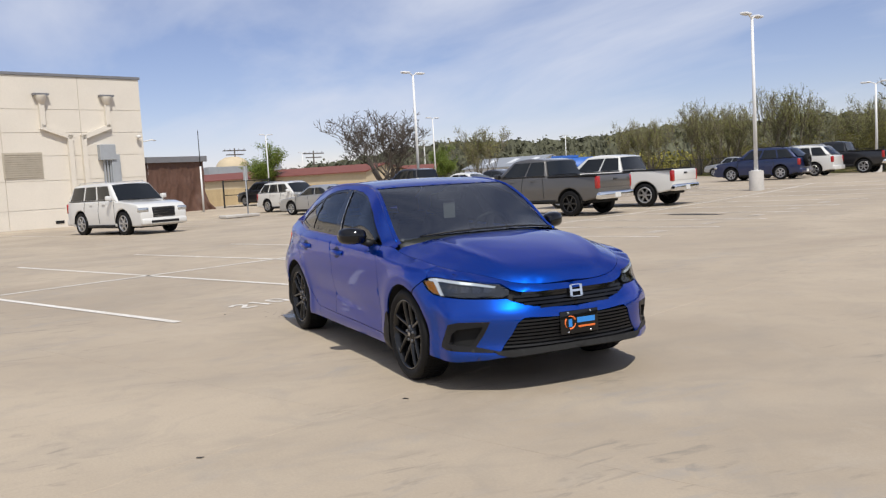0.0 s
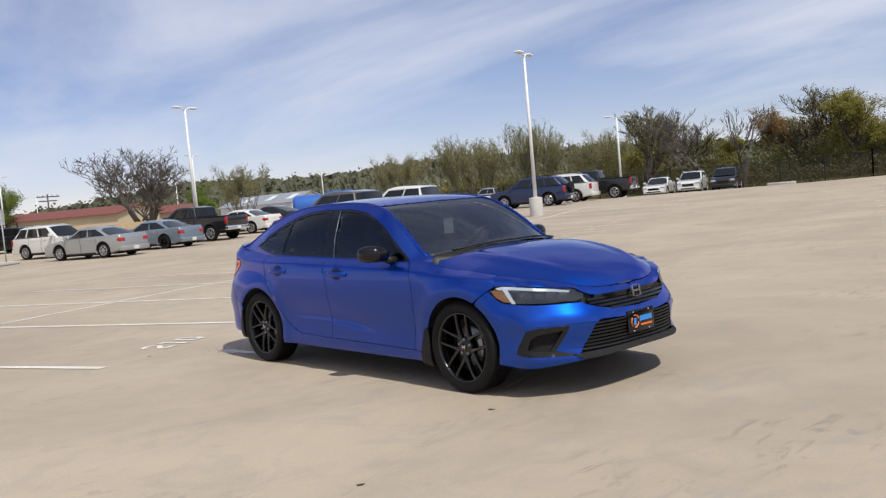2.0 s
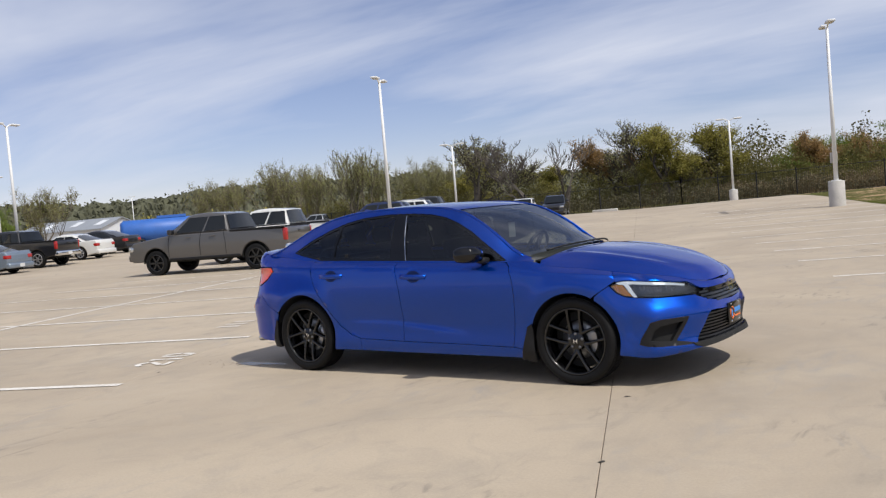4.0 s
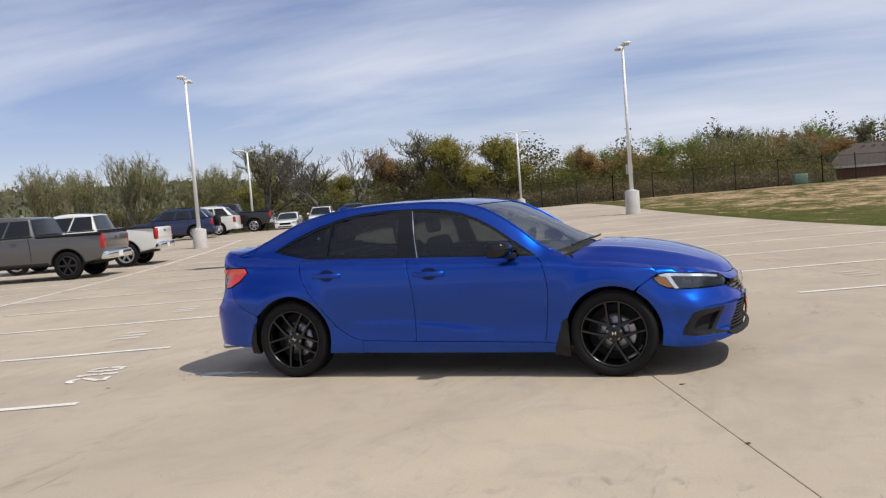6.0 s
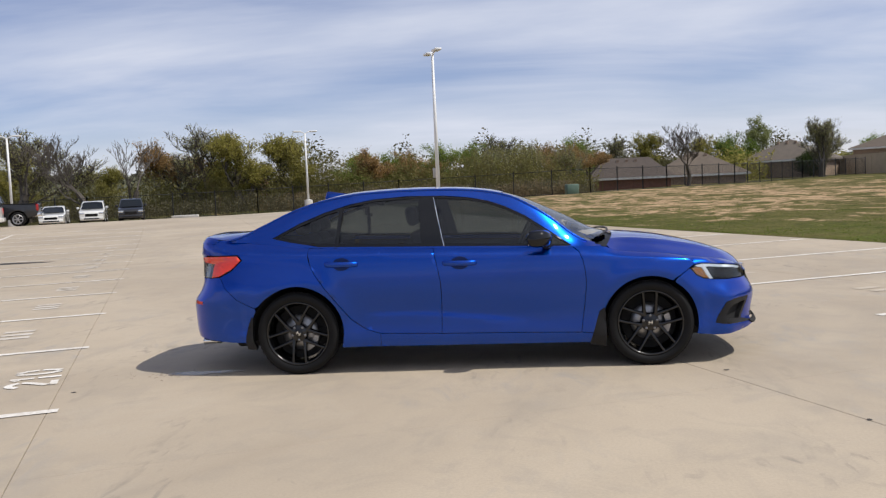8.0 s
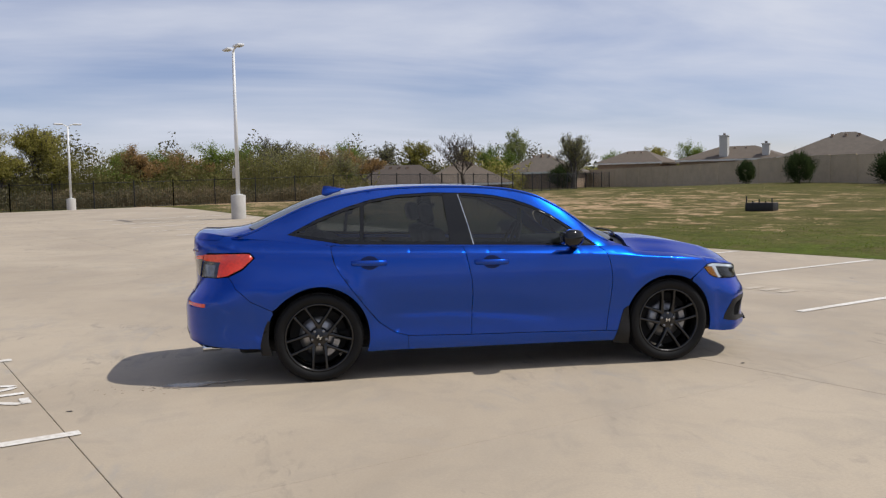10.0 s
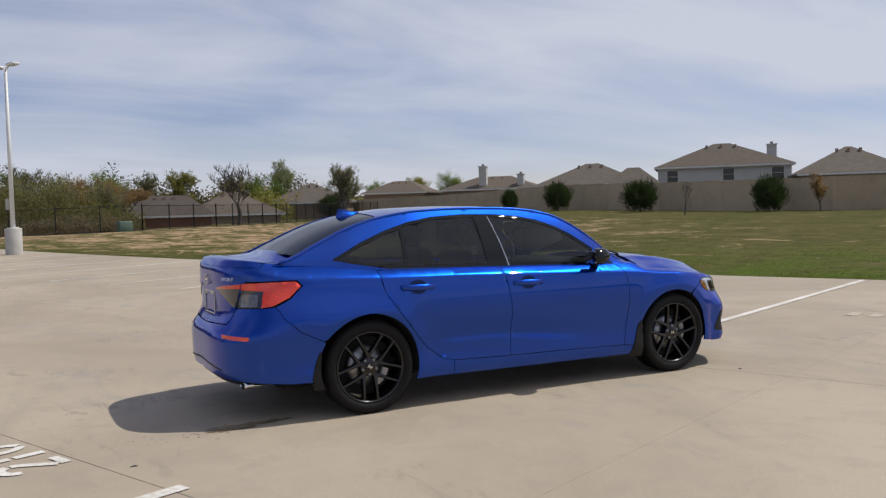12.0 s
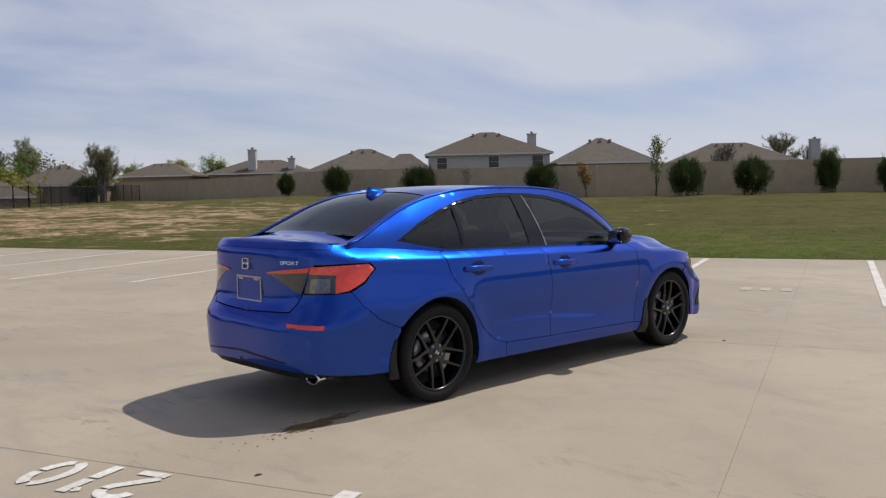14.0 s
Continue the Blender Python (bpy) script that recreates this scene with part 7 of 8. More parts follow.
def utility_pole(x, y, h):
    """A far wooden pole with a crossarm and insulators."""
    p_ = empty("utility_pole", label="dark wooden utility pole with a crossarm", category="utility pole", group="utility poles")
    bm = bmesh.new()
    tube(bm, [(0, 0, -.3), (0, 0, h)], .20, .13, 8)
    part("pole", bm, BARK_POLE, p_)
    for z, w in ((h - .5, 2.4), (h - 1.3, 1.8)):
        part("crossarm", boxed(-.08, .08, -w, w, z - .10, z + .10), BARK_POLE, p_, smooth=False)
    for y0 in (-2.0, -.9, .9, 2.0):
        bm = bmesh.new()
        lathe(bm, [(.10, -.02), (.12, .12), (.06, .30), (.01, .32)], 8, Matrix.Translation((0, y0, h - .4)))
        part("insulator", bm, BOX_GREY, p_)
    p_.matrix_basis = pose(x, y, ground_z(x, y), 0, 0, 12)


BARK_POLE = material("weathered_pole_wood", (0.075, 0.062, 0.05), 0.9, noise_scale=2, amount=0.3)
utility_pole(-162.8, 35.3, 9.5)
utility_pole(-164.8, 51.7, 8.4)


# ---- trees, shrubs and grass ----
def leaf_mat(name, a, b):
    m = bpy.data.materials.new(name)
    m.use_nodes = True
    n, l = m.node_tree.nodes, m.node_tree.links
    p = n["Principled BSDF"]
    p.inputs["Roughness"].default_value = 0.8
    p.inputs["Specular IOR Level"].default_value = 0.15
    g_n = n.new("ShaderNodeNewGeometry")
    oi = n.new("ShaderNodeObjectInfo")
    ad = n.new("ShaderNodeMath")
    ad.operation, ad.inputs[1].default_value = "MULTIPLY_ADD", .35
    sb = n.new("ShaderNodeMath")
    sb.operation, sb.inputs[1].default_value = "SUBTRACT", .17
    l.new(oi.outputs["Random"], ad.inputs[0])
    l.new(g_n.outputs["Random Per Island"], ad.inputs[2])
    l.new(ad.outputs[0], sb.inputs[0])
    x = n.new("ShaderNodeMix")
    x.data_type = "RGBA"
    x.inputs["A"].default_value, x.inputs["B"].default_value = (*a, 1), (*b, 1)
    l.new(sb.outputs[0], x.inputs["Factor"])
    l.new(x.outputs["Result"], p.inputs["Base Color"])
    tr = n.new("ShaderNodeBsdfTranslucent")
    l.new(x.outputs["Result"], tr.inputs["Color"])
    ms = n.new("ShaderNodeMixShader")
    ms.inputs[0].default_value = .5
    l.new(p.outputs[0], ms.inputs[1])
    l.new(tr.outputs[0], ms.inputs[2])
    l.new(ms.outputs[0], n["Material Output"].inputs["Surface"])
    return m


BARK = material("grey_brown_bark", (0.085, 0.073, 0.062), 0.95, noise_scale=4, amount=0.3, bump=0.5)
LEAF_GREEN = leaf_mat("spring_green_leaves", (0.11, 0.165, 0.031), (0.264, 0.33, 0.077))
LEAF_OLIVE = leaf_mat("olive_leaves", (0.186, 0.18, 0.043), (0.408, 0.36, 0.102))
LEAF_BROWN = leaf_mat("russet_leaves", (0.23, 0.145, 0.062), (0.45, 0.295, 0.125))
LEAF_HAZE = leaf_mat("yellow_green_buds", (0.23, 0.235, 0.085), (0.42, 0.41, 0.17))
LEAF_DARK = leaf_mat("dark_evergreen", (0.022, 0.036, 0.012), (0.075, 0.105, 0.036))
LEAF_PALE = leaf_mat("pale_spring_leaves", (0.17, 0.195, 0.075), (0.32, 0.34, 0.15))


def grow(rnd, height, spread, trunk_r, levels=4, stems=1, split=(3, 4), upright=.5, leaf_size=.14, leaves=0, leaf_radius=.45, twig=.006, bole=.30):
    """A tree of unit base: tapered limbs that fork, and loose leaves round the outer twigs. Returns two vertex and face lists."""
    bv, bf_, tips = [], [], []

    def limb(p, d, length, r, level):
        pts, q = [p], p
        seg = 4 if level == 0 else 3 if level < levels - 1 else 2
        for k in range(seg):
            d = (d + Vector((rnd.gauss(0, .13), rnd.gauss(0, .13), rnd.gauss(0, .08) + .05 * upright))).normalized()
            q = q + d * length / seg
            pts.append(q)
        n = 6 if level == 0 else 4 if level == 1 else 3
        r1 = r * (.60 if level < levels - 1 else .5)
        base = len(bv)
        for i, c in enumerate(pts):
            e = (pts[min(i + 1, len(pts) - 1)] - pts[max(i - 1, 0)]).normalized()
            s = e.cross(Vector((.3, .9, .1))).normalized()
            t = s.cross(e)
            rr = r + (r1 - r) * i / seg
            for j in range(n):
                a = 2 * math.pi * j / n
                bv.append(tuple(c + (s * math.cos(a) + t * math.sin(a)) * rr))
        for i in range(seg):
            for j in range(n):
                bf_.append((base + i * n + j, base + i * n + (j + 1) % n, base + (i + 1) * n + (j + 1) % n, base + (i + 1) * n + j))
        if level >= levels - 2:
            tips.extend(pts[1:])
        if level < levels:
            for k in range(rnd.randint(*split)):
                at = pts[rnd.randint(1 if level else 2, seg)] if k else pts[-1]
                a = rnd.uniform(0, 6.283)
                sp = spread * (.35 if k == 0 else rnd.uniform(.6, 1.1))
                out = Vector((math.cos(a) * sp, math.sin(a) * sp, rnd.uniform(-.2, .5) + upright * .5))
                limb(at, (d * .75 + out).normalized(), length * rnd.uniform(.58, .82), max(twig, r1 * rnd.uniform(.5, .78)), level + 1)
    for k in range(stems):
        a = 6.283 * k / stems + rnd.uniform(-.4, .4)
        tilt = .0 if stems == 1 else .35
        limb(Vector((0, 0, -.15)), Vector((math.cos(a) * tilt, math.sin(a) * tilt, 1)).normalized(), height * bole, trunk_r, 0)
    top = max(v[2] for v in bv)
    k = height / top
    bv = [(x * k, y * k, z * k) for x, y, z in bv]
    lv, lf = [], []
    for _ in range(leaves):
        c = rnd.choice(tips) * k
        o = Vector((rnd.gauss(0, 1), rnd.gauss(0, 1), rnd.gauss(0, .7)))
        c = c + o.normalized() * leaf_radius * 1.5 * rnd.random() ** .6
        if c.z < .3:
            continue
        s = leaf_size * rnd.uniform(.6, 1.4)
        a, b = Vector((rnd.gauss(0, 1), rnd.gauss(0, 1), rnd.gauss(0, .6))).normalized(), Vector((rnd.gauss(0, 1), rnd.gauss(0, 1), rnd.gauss(0, 1))).normalized()
        b = (b - a * a.dot(b)).normalized()
        i = len(lv)
        lv.extend([tuple(c - a * s), tuple(c + b * s * .55), tuple(c + a * s), tuple(c - b * s * .55)])
        lf.append((i, i + 1, i + 2, i + 3))
    return bv, bf_, lv, lf


def mesh_of(name, v, f, mat):
    me = bpy.data.meshes.new(name)
    me.from_pydata(v, [], f)
    me.materials.append(mat)
    return me


TREE_KINDS = {}


def tree_kind(key, seed, leaf, **kw):
    bark = kw.pop("bark", BARK)
    bv, bf_, lv, lf = grow(random.Random(seed), kw.pop("height"), **kw)
    TREE_KINDS[key] = (mesh_of("trunk", bv, bf_, bark), mesh_of("crown", lv, lf, leaf) if lf else None, max(v[2] for v in bv))


BARK_TWIG = material("pale_twig_bark", (0.145, 0.125, 0.090), 0.95, noise_scale=4, amount=0.3)
tree_kind("bare", 5, None, height=8, spread=.80, trunk_r=.20, levels=6, split=(3, 4), upright=.40, twig=.012, bole=.24)
tree_kind("wide_bare", 6, None, height=8, spread=1.0, trunk_r=.13, levels=6, stems=4, split=(3, 3), upright=.22, twig=.012, bole=.20)
tree_kind("dead", 9, None, height=6, spread=.75, trunk_r=.15, levels=5, split=(2, 3), upright=.45, twig=.016, bole=.26)
tree_kind("oak_grey", 3, LEAF_HAZE, height=7, spread=.90, trunk_r=.20, levels=6, split=(3, 4), upright=.36, leaves=8000, leaf_size=.044, leaf_radius=.16, twig=.011, bole=.20)
tree_kind("oak_olive", 14, LEAF_OLIVE, height=6, spread=.88, trunk_r=.18, levels=5, split=(3, 4), upright=.34, leaves=15000, leaf_size=.059, leaf_radius=.26, twig=.010, bole=.18)
tree_kind("oak_brown", 18, LEAF_BROWN, height=6, spread=.88, trunk_r=.18, levels=5, split=(3, 4), upright=.34, leaves=15000, leaf_size=.056, leaf_radius=.25, twig=.010, bole=.20)
tree_kind("green", 22, LEAF_GREEN, height=6, spread=.80, trunk_r=.14, levels=5, split=(3, 4), upright=.42, leaves=14000, leaf_size=.064, leaf_radius=.32, bole=.18)
tree_kind("haze", 25, LEAF_HAZE, height=7, spread=.55, trunk_r=.075, levels=5, stems=7, split=(2, 4), upright=.75, leaves=8500, leaf_size=.045, leaf_radius=.18, twig=.010, bole=.26, bark=BARK_TWIG)
tree_kind("pale", 31, LEAF_PALE, height=8, spread=.75, trunk_r=.16, levels=5, split=(2, 4), upright=.5, leaves=9000, leaf_size=.075, leaf_radius=.32)
tree_kind("sapling", 37, LEAF_PALE, height=4.3, spread=.35, trunk_r=.05, levels=4, split=(3, 4), upright=.7, leaves=900, leaf_size=.07, leaf_radius=.18)
tree_kind("sapling_brown", 39, LEAF_BROWN, height=2.8, spread=.35, trunk_r=.04, levels=4, split=(3, 4), upright=.6, leaves=900, leaf_size=.07, leaf_radius=.16)


def tree(kind, x, y, h, label, wide=1.0, z_off=0.0, name="tree", cat="tree"):
    trunk, crown, h0 = TREE_KINDS[kind]
    t = empty(name, label=label, category=cat, group="trees round the lot")
    a = new("trunk", trunk)
    a.parent = t
    if crown:
        b = new("crown", crown)
        b.parent = t
    k = h / h0
    rnd = random.Random(int(x * 10) * 7 + int(y * 10))
    t.matrix_basis = Matrix.LocRotScale((x, y, ground_z(x, y) + z_off - .05), Euler((0, 0, rnd.uniform(0, 6.28))), (k * wide, k * wide, k))
    return t


L_BARE, L_GREEN, L_OLIVE, L_BROWN, L_HAZE = "bare spreading tree with fine twigs", "leafy spring-green tree behind the fence", "olive-leaved oak behind the fence", "russet-leaved oak behind the fence", "many-stemmed tree in thin yellow-green bud"
tree("wide_bare", -72.4, 29.5, 8.6, L_BARE, 1.35)
tree("green", -101.0, 25.6, 7.3, "round green tree by the red-roofed buildings", 1.15)
tree("haze", -95.0, 52.1, 8.2, L_HAZE, 1.35)
tree("green", -88.1, 42.7, 5.7, "small green tree beside a shed")
for x, y, h in ((-75.5, 61.3, 6.7), (-70.6, 60.3, 6.7), (-63.4, 60.5, 7.8), (-58.9, 61.1, 7.2), (-53.2, 61.6, 8.2), (-47.1, 62.9, 5.6), (-43.3, 62.4, 5.6), (-66.5, 66, 7.2), (-56, 68, 7.5), (-50, 70, 7)):
    tree("haze", x * 1.15 - 1, y * 1.15 + .8, h * 1.16, L_HAZE, 1.15)
for k, x, y, h in (("oak_grey", -39.3, 62.2, 7.3), ("bare", -33.2, 60.8, 6.6), ("dead", -29.5, 60.3, 6.0), ("oak_brown", -27.2, 66.4, 6.1), ("oak_grey", -25.8, 66.2, 7.1), ("oak_olive", -21.6, 64.5, 6.3), ("oak_olive", -17.9, 66.7, 6.0), ("oak_grey", -19.5, 68.5, 6.2), ("green", -14.2, 75.8, 4.6), ("oak_brown", -10.4, 70.2, 4.7), ("oak_olive", -44.8, 69.8, 6.5), ("oak_olive", -36, 70, 4.4), ("oak_olive", -27, 71, 4.5)):
    tree(k, x, y, h * 1.12, {"oak_grey": "grey oak with a thin crown", "bare": L_BARE, "dead": "dead crooked bare tree", "oak_brown": L_BROWN, "oak_olive": L_OLIVE, "green": L_GREEN}[k], 1.15)
for k, x, y, h in (("oak_olive", -13.3, 78.0, 5.2), ("green", -10.2, 77.3, 5.2), ("oak_brown", -7.6, 76.1, 5.2), ("green", -5.4, 77.3, 5.8), ("green", -3.0, 80.5, 5.9), ("oak_grey", -.6, 84.0, 6.6), ("haze", 2.1, 81.2, 5.8), ("oak_brown", 4.8, 84.4, 5.5), ("haze", -1.5, 76.0, 5.2), ("haze", 2.3, 77.3, 4.9), ("haze", 6.0, 78.0, 5.0), ("oak_brown", 9.0, 82.0, 5.2)):
    tree(k, x, y, h, {"oak_grey": "grey oak with a thin crown", "haze": L_HAZE, "oak_brown": L_BROWN, "oak_olive": L_OLIVE, "green": L_GREEN}[k], 1.15)
for k, x, y, h in (("green", 9.2, 97.0, 6.7), ("oak_grey", 13.6, 101.3, 6.5), ("oak_olive", 17.5, 102.0, 6.6), ("bare", 15.3, 66.2, 5.4), ("green", 29.9, 113.7, 6.7), ("green", 33.4, 115.8, 5.8), ("pale", 36.4, 120.3, 9.0), ("oak_grey", 36.8, 97.1, 7.2), ("haze", 37.5, 98.5, 6.8), ("oak_olive", 24.5, 107, 6.0)):
    tree(k, x, y, h, {"oak_grey": "dense bare twiggy tree", "haze": L_HAZE, "bare": "slim bare tree in front of the fence", "oak_olive": L_OLIVE, "green": L_GREEN, "pale": "tall pale-green tree beyond the houses"}[k])
for k, x, y, h in (("green", 75.4, 138.3, 8.0), ("oak_olive", 68.6, 137.6, 7.0), ("oak_grey", 126.0, 56.4, 8.6), ("bare", 112.0, 61.0, 6.8), ("haze", 131.0, 53.4, 6.6), ("green", 60, 140, 6.5)):
    tree(k, x, y, h, "tree rising behind the houses", 1.2)
tree("dead", 41.5, 41.5, 2.6, "thin dead sapling leaning by the wall", .6)
tree("sapling", 50.4, 30.6, 4.5, "slim sapling with pale leaves by the wall", 1.1)
tree("sapling", 59.8, 21.5, 3.4, "slim sapling with pale leaves by the wall")
tree("sapling_brown", 48.6, 35.6, 2.9, "brown-leaved sapling by the wall", 1.2)


def shrub_mesh(seed, n=9000):
    """A rounded evergreen of many short sprays round hidden stems."""
    rnd = random.Random(seed)
    v, f = [], []
    for _ in range(n):
        a, c = rnd.uniform(0, 6.283), rnd.uniform(-.95, 1)
        s = math.sqrt(1 - c * c)
        lump = 1 + .34 * noise.noise(Vector((2.2 * s * math.cos(a), 2.2 * s * math.sin(a), 2.2 * c + 7 * seed))) + .22 * noise.noise(Vector((6 * s * math.cos(a), 6 * s * math.sin(a), 6 * c + seed)))
        lump *= 1.12 - .34 * max(0, c) - .18 * max(0, -c) + .16 * math.sin(5 * a + 3 * seed + 2 * c)
        r = rnd.uniform(.30, 1.0) ** .5 * lump
        p = Vector((s * math.cos(a) * r * .50, s * math.sin(a) * r * .50, .50 + c * r * .48))
        d = (Vector((s * math.cos(a), s * math.sin(a), c + .9)) + Vector((rnd.gauss(0, .4), rnd.gauss(0, .4), rnd.gauss(0, .3)))).normalized()
        t = d.cross(Vector((rnd.gauss(0, 1), rnd.gauss(0, 1), rnd.gauss(0, 1)))).normalized()
        ln, w = rnd.uniform(.05, .12), rnd.uniform(.005, .011)
        if rnd.random() < .16:                        # longer leading shoots
            ln, d = rnd.uniform(.14, .26), (d + Vector((0, 0, .9))).normalized()
        i = len(v)
        v += [tuple(p - t * w), tuple(p + t * w), tuple(p + d * ln)]
        f.append((i, i + 1, i + 2))
    return mesh_of("foliage", v, f, LEAF_DARK)


SHRUBS = [shrub_mesh(s) for s in (1, 2, 3)]
stem_bm = bmesh.new()
tube(stem_bm, [(0, 0, -.1), (0, 0, .35)], .03, .02, 6)
stem_me = bpy.data.meshes.new("stem")
stem_bm.to_mesh(stem_me)
stem_bm.free()
stem_me.materials.append(BARK)
for n_k, (x, y, h, w) in enumerate(((37.0, 118.2, 3.2, 2.6), (39.2, 107.8, 3.3, 4.2), (45.8, 63.3, 2.9, 3.0), (46.6, 52.3, 2.8, 3.4), (48.2, 39.8, 2.8, 2.9), (51.2, 28.6, 2.9, 2.9), (54.0, 25.0, 2.8, 2.9), (57.8, 21.2, 3.1, 1.9), (61.2, 18.0, 2.7, 2.6), (44.8, 70.5, 2.4, 2.0))):
    sb_ = empty("shrub", label="dark green rounded evergreen shrub by the wall", category="shrub", group="shrubs along the wall")
    for nm, me in (("foliage", SHRUBS[n_k % 3]), ("stem", stem_me)):
        ob = new(nm, me)
        ob.parent = sb_
    sb_.matrix_basis = Matrix.LocRotScale((x, y, ground_z(x, y) - .08), Euler((0, 0, n_k * 1.3)), (w * .74, w * .74, h))


def thicket(name, path, width, height, count, leaf, label, seed, size=.16):
    """A belt of undergrowth: loose leaves and upright stems along a line."""
    rnd = random.Random(seed)
    v, f = [], []
    lens = [math.dist(a, b) for a, b in zip(path, path[1:])]
    for k in range(count):
        t = rnd.uniform(0, sum(lens))
        i = 0
        while t > lens[i]:
            t -= lens[i]
            i += 1
        (ax, ay), (bx, by) = path[i], path[i + 1]
        q = t / lens[i]
        off = rnd.uniform(-width, width) / 2
        dx, dy = (bx - ax) / lens[i], (by - ay) / lens[i]
        x, y = ax + (bx - ax) * q - dy * off, ay + (by - ay) * q + dx * off
        top = height * (.55 + .55 * noise.noise(Vector((x * .22, y * .22, seed))) + .25 * noise.noise(Vector((x * .8, y * .8, seed))))
        z = ground_z(x, y) - .1
        if k % 9 == 0:                                # a thin stem
            h = max(.5, top * rnd.uniform(.55, 1.0))
            lx, ly = rnd.gauss(0, .18), rnd.gauss(0, .18)
            i0 = len(v)
            v += [(x - .018, y, z), (x + .018, y, z), (x + lx + .006, y + ly, z + h), (x + lx - .006, y + ly, z + h)]
            f.append((i0, i0 + 1, i0 + 2, i0 + 3))
            continue
        c = Vector((x, y, z + max(.1, top) * rnd.uniform(0, 1) ** .8))
        s = size * rnd.uniform(.5, 1.4)
        a = Vector((rnd.gauss(0, 1), rnd.gauss(0, 1), rnd.gauss(0, .7))).normalized()
        b = a.cross(Vector((rnd.gauss(0, 1), rnd.gauss(0, 1), rnd.gauss(0, 1)))).normalized()
        i0 = len(v)
        v += [tuple(c - a * s), tuple(c + b * s * .6), tuple(c + a * s), tuple(c - b * s * .6)]
        f.append((i0, i0 + 1, i0 + 2, i0 + 3))
    tagged(new(name, mesh_of(name, v, f, leaf)), label, "undergrowth", kind="stuff")


BELT = [(-96, 86), (-46, 66), (-31, 62), (-18, 63), (-8, 65), (7.5, 68.5)]
thicket("undergrowth", BELT, 5, 2.2, 42000, leaf_mat("grey_brush", (.095, .085, .05), (.20, .18, .105)), "tangled grey-brown undergrowth behind the fence", 2, .085)
thicket("undergrowth", [(x + .5, y + 4) for x, y in BELT], 6, 5.6, 70000, leaf_mat("olive_undergrowth", (.11, .105, .034), (.25, .225, .08)), "olive tangled undergrowth under the trees", 5, .094)
thicket("undergrowth", [(-20, 64), (-8, 64.5), (6, 67)], 3, 2.4, 16000, leaf_mat("dry_brush", (.17, .13, .07), (.30, .24, .14)), "dry brush along the fence", 8, .08)
thicket("undergrowth", [(-150, 84), (-120, 92), (-96, 98)], 10, 5.0, 9000, LEAF_OLIVE, "far scrub beyond the shed", 11, .3)
thicket("undergrowth", [(-30, 84), (-8, 92), (10, 108), (26, 120), (46, 138)], 8, 8.0, 40000, leaf_mat("grey_olive_woods", (.085, .08, .036), (.19, .17, .08)), "grey-olive woods behind the fence and houses", 17, .17)
thicket("undergrowth", [(24, 100), (34, 116), (60, 146), (100, 160)], 8, 5.0, 20000, LEAF_OLIVE, "far trees behind the houses", 13, .18)


def far_hill(name, arc0, arc1, dist, h0, h1, leaf, label, seed):
    """A wooded rise far off: a lumpy slope of crowns with loose sprays along its edge."""
    rnd = random.Random(seed)
    v, f = [], []
    n, m = 420, 10
    for i in range(n + 1):
        q = i / n
        a = radians(arc0 + (arc1 - arc0) * q)
        env = math.sin(math.pi * q) ** .35
        top = (h0 + (h1 - h0) * (.5 + .5 * noise.noise(Vector((q * 7, seed, 0))))) * env
        for j in range(m + 1):
            d = dist * (.94 + .06 * j / m) + rnd.uniform(-2, 2)
            z = top * (j / m) ** .8 + 1.3 * noise.noise(Vector((q * 90, j * .9, seed))) * (j > 0) + rnd.uniform(-.5, .5) * (j > 0)
            v.append((d * math.cos(a), d * math.sin(a), z - 1.0))
    for i in range(n):
        for j in range(m):
            k = i * (m + 1) + j
            f.append((k, k + m + 1, k + m + 2, k + 1))
    for _ in range(3500):
        i, j = rnd.randint(0, n), rnd.randint(m - 4, m)
        c = Vector(v[i * (m + 1) + j]) + Vector((rnd.gauss(0, 1), rnd.gauss(0, 1), rnd.gauss(0, .5)))
        s = rnd.uniform(.3, .8)
        e = Vector((rnd.gauss(0, 1), rnd.gauss(0, 1), rnd.gauss(0, .6))).normalized()
        g_ = e.cross(Vector((rnd.gauss(0, 1), rnd.gauss(0, 1), rnd.gauss(0, 1)))).normalized()
        k = len(v)
        v.extend([tuple(c - e * s), tuple(c + g_ * s * .7), tuple(c + e * s), tuple(c - g_ * s * .7)])
        f.append((k, k + 1, k + 2, k + 3))
    tagged(new(name, mesh_of(name, v, f, leaf)), label, "wooded hill", kind="stuff")


WOODS = material("hazy_far_woods", (0.085, 0.087, 0.052), 0.95, noise_scale=.12, amount=0.35, fine=.6, bump=.0)
far_hill("far_woods", 104, 168, 330, 13, 20, WOODS, "hazy wooded hill on the horizon", 4)
far_hill("far_woods", 20, 138, 260, 5, 9, WOODS, "hazy line of trees far beyond the houses", 6)

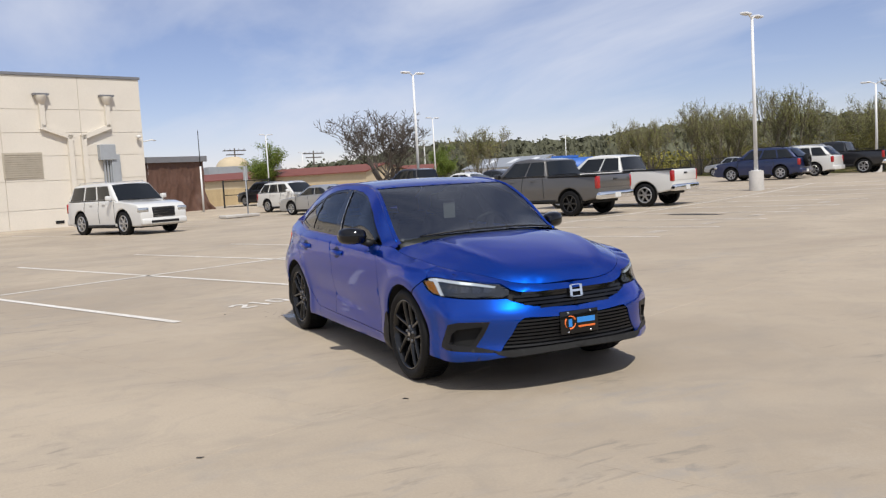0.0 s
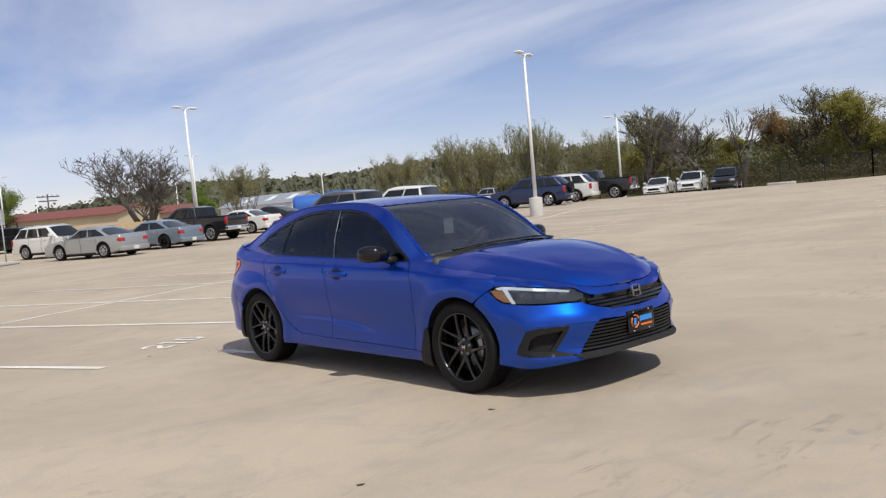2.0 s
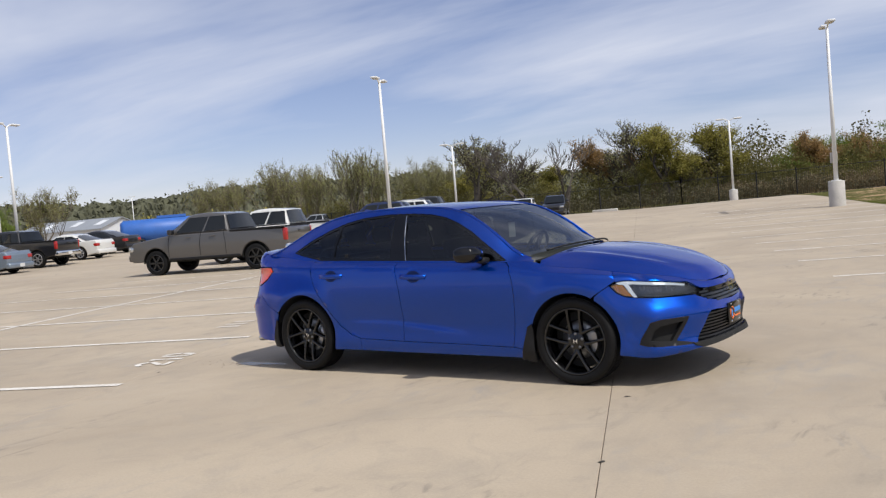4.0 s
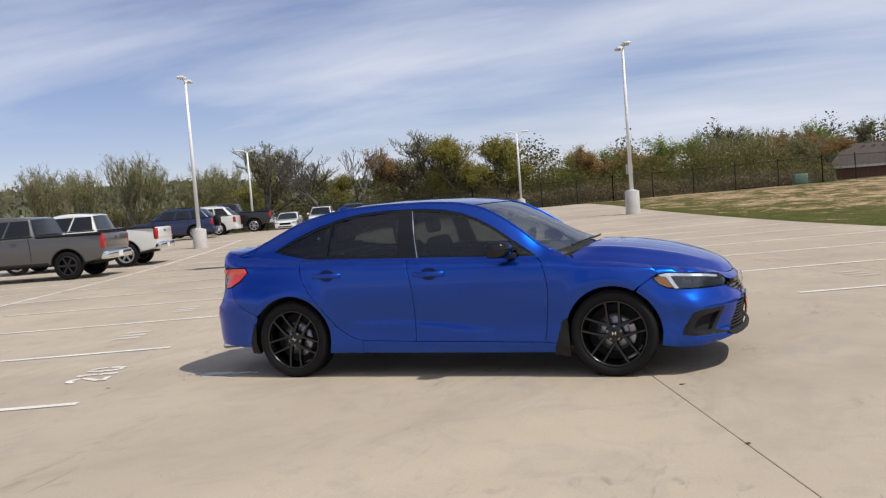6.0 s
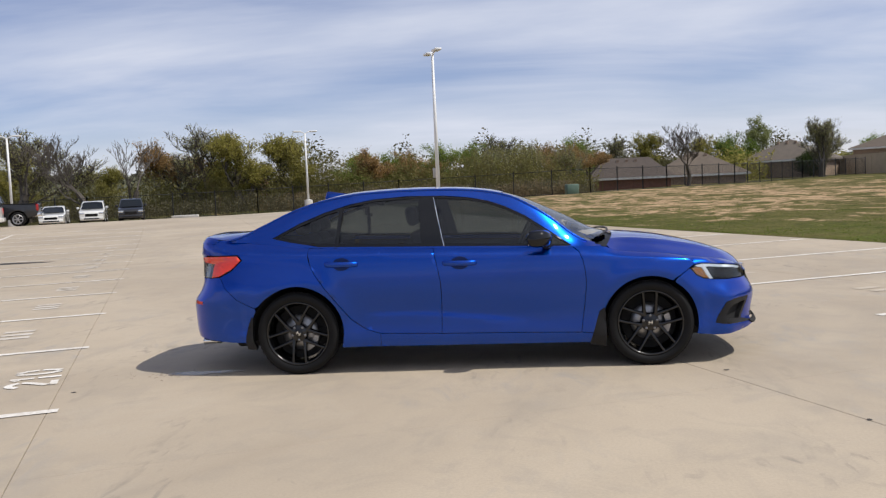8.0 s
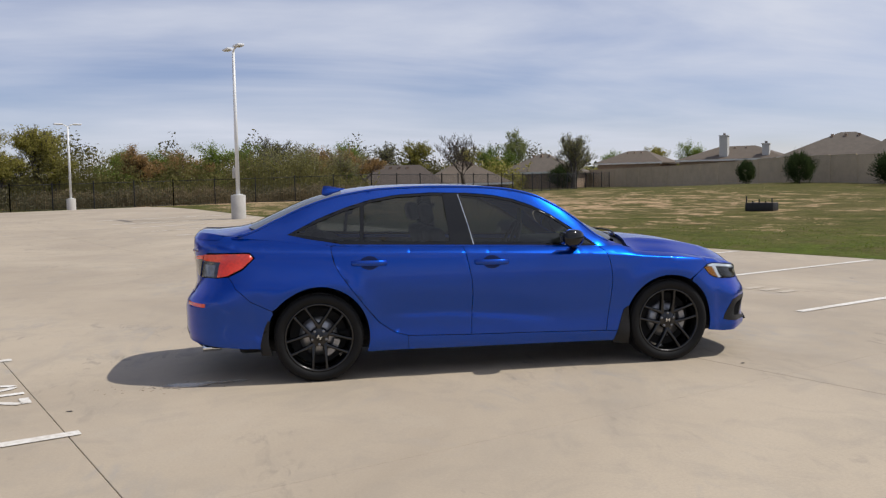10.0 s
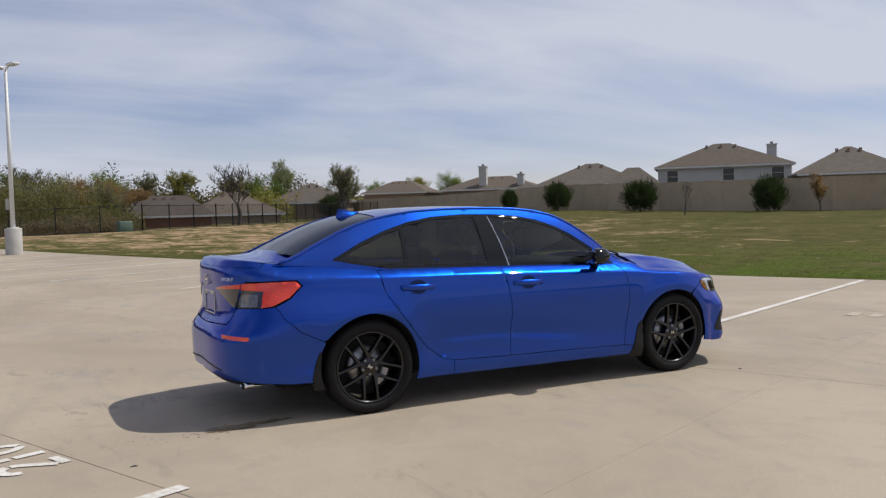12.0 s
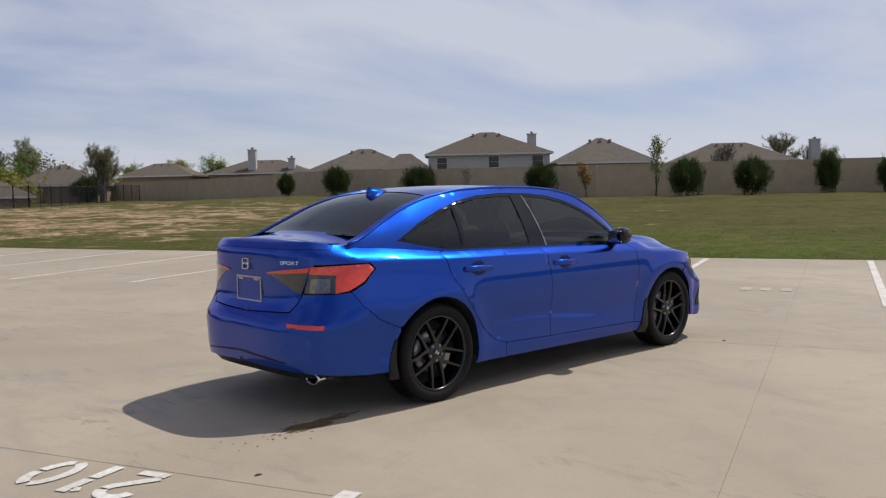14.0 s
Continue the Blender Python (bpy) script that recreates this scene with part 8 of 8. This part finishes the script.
# grass blades over the near part of the field
rnd = random.Random(77)
gv, gf = [], []
for k in range(26000):
    u = LOT_EDGE + .05 + 9 * rnd.random() ** 2.0
    v = rnd.uniform(-14, 34)
    if noise.noise(Vector((u * .35, v * .35, 3))) + .18 * rnd.gauss(0, 1) < -.05:
        continue
    p = U * u + V * v
    z = ground_u(u + .06, v) - .01
    h, w = rnd.uniform(.02, .055), rnd.uniform(.008, .018)
    a = rnd.uniform(0, 3.14)
    dx, dy = math.cos(a) * w, math.sin(a) * w
    i = len(gv)
    gv += [(p.x - dx, p.y - dy, z), (p.x + dx, p.y + dy, z), (p.x + rnd.gauss(0, .05), p.y + rnd.gauss(0, .05), z + h)]
    gf.append((i, i + 1, i + 2))
tagged(new("grass", mesh_of("grass", gv, gf, leaf_mat("grass_blades", (.06, .10, .010), (.15, .19, .03)))), "short rough grass at the edge of the concrete", "grass", kind="stuff")


# ---- concrete slabs, each a piece of the lot ----
def slab_mesh(width, v0, v1, corners):
    """One slab with slightly rounded arrises; its origin is at its lower corner."""
    gap, top = .002, .003
    bm = bmesh.new()
    x0, x1, y0, y1 = gap, width - gap, gap * .2, (v1 - v0) - gap * .2
    z00, z10, z11, z01 = corners

    def lift(x, y):
        p, q = x / width, y / (v1 - v0)
        return (z00 * (1 - p) + z10 * p) * (1 - q) + (z01 * (1 - p) + z11 * p) * q
    rows = []
    for d, dz in ((0, -.05), (0, -top), (.003, 0)):
        rows.append([bm.verts.new((U * x + V * y) + Vector((0, 0, lift(x, y) + dz))) for x, y in ((x0 + d, y0 + d * .2), (x1 - d, y0 + d * .2), (x1 - d, y1 - d * .2), (x0 + d, y1 - d * .2))])
    for a, b in zip(rows, rows[1:]):
        for k in range(4):
            bm.faces.new((a[k], a[(k + 1) % 4], b[(k + 1) % 4], b[k]))
    bm.faces.new(rows[-1])
    me = bpy.data.meshes.new("concrete_slab")
    bm.to_mesh(me)
    bm.free()
    me.materials.append(CONCRETE)
    return me


for j in C_ROWS:
    v0, v1 = V0 + SLAB * j, V0 + SLAB * (j + 1)
    meshes = {}
    for i in C_COLS:
        u = U0 + SLAB * i
        wd = min(SLAB, LOT_EDGE - u)
        ends = tuple(round(lot_z(a, b), 5) for a, b in ((u, v0), (u + wd, v0), (u + wd, v1), (u, v1)))
        key = (round(wd, 3), ends)
        if key not in meshes:
            meshes[key] = slab_mesh(wd, v0, v1, ends)
        ob = new("concrete_slab", meshes[key])
        ob.parent = lot
        ob.location = U * u + V * v0
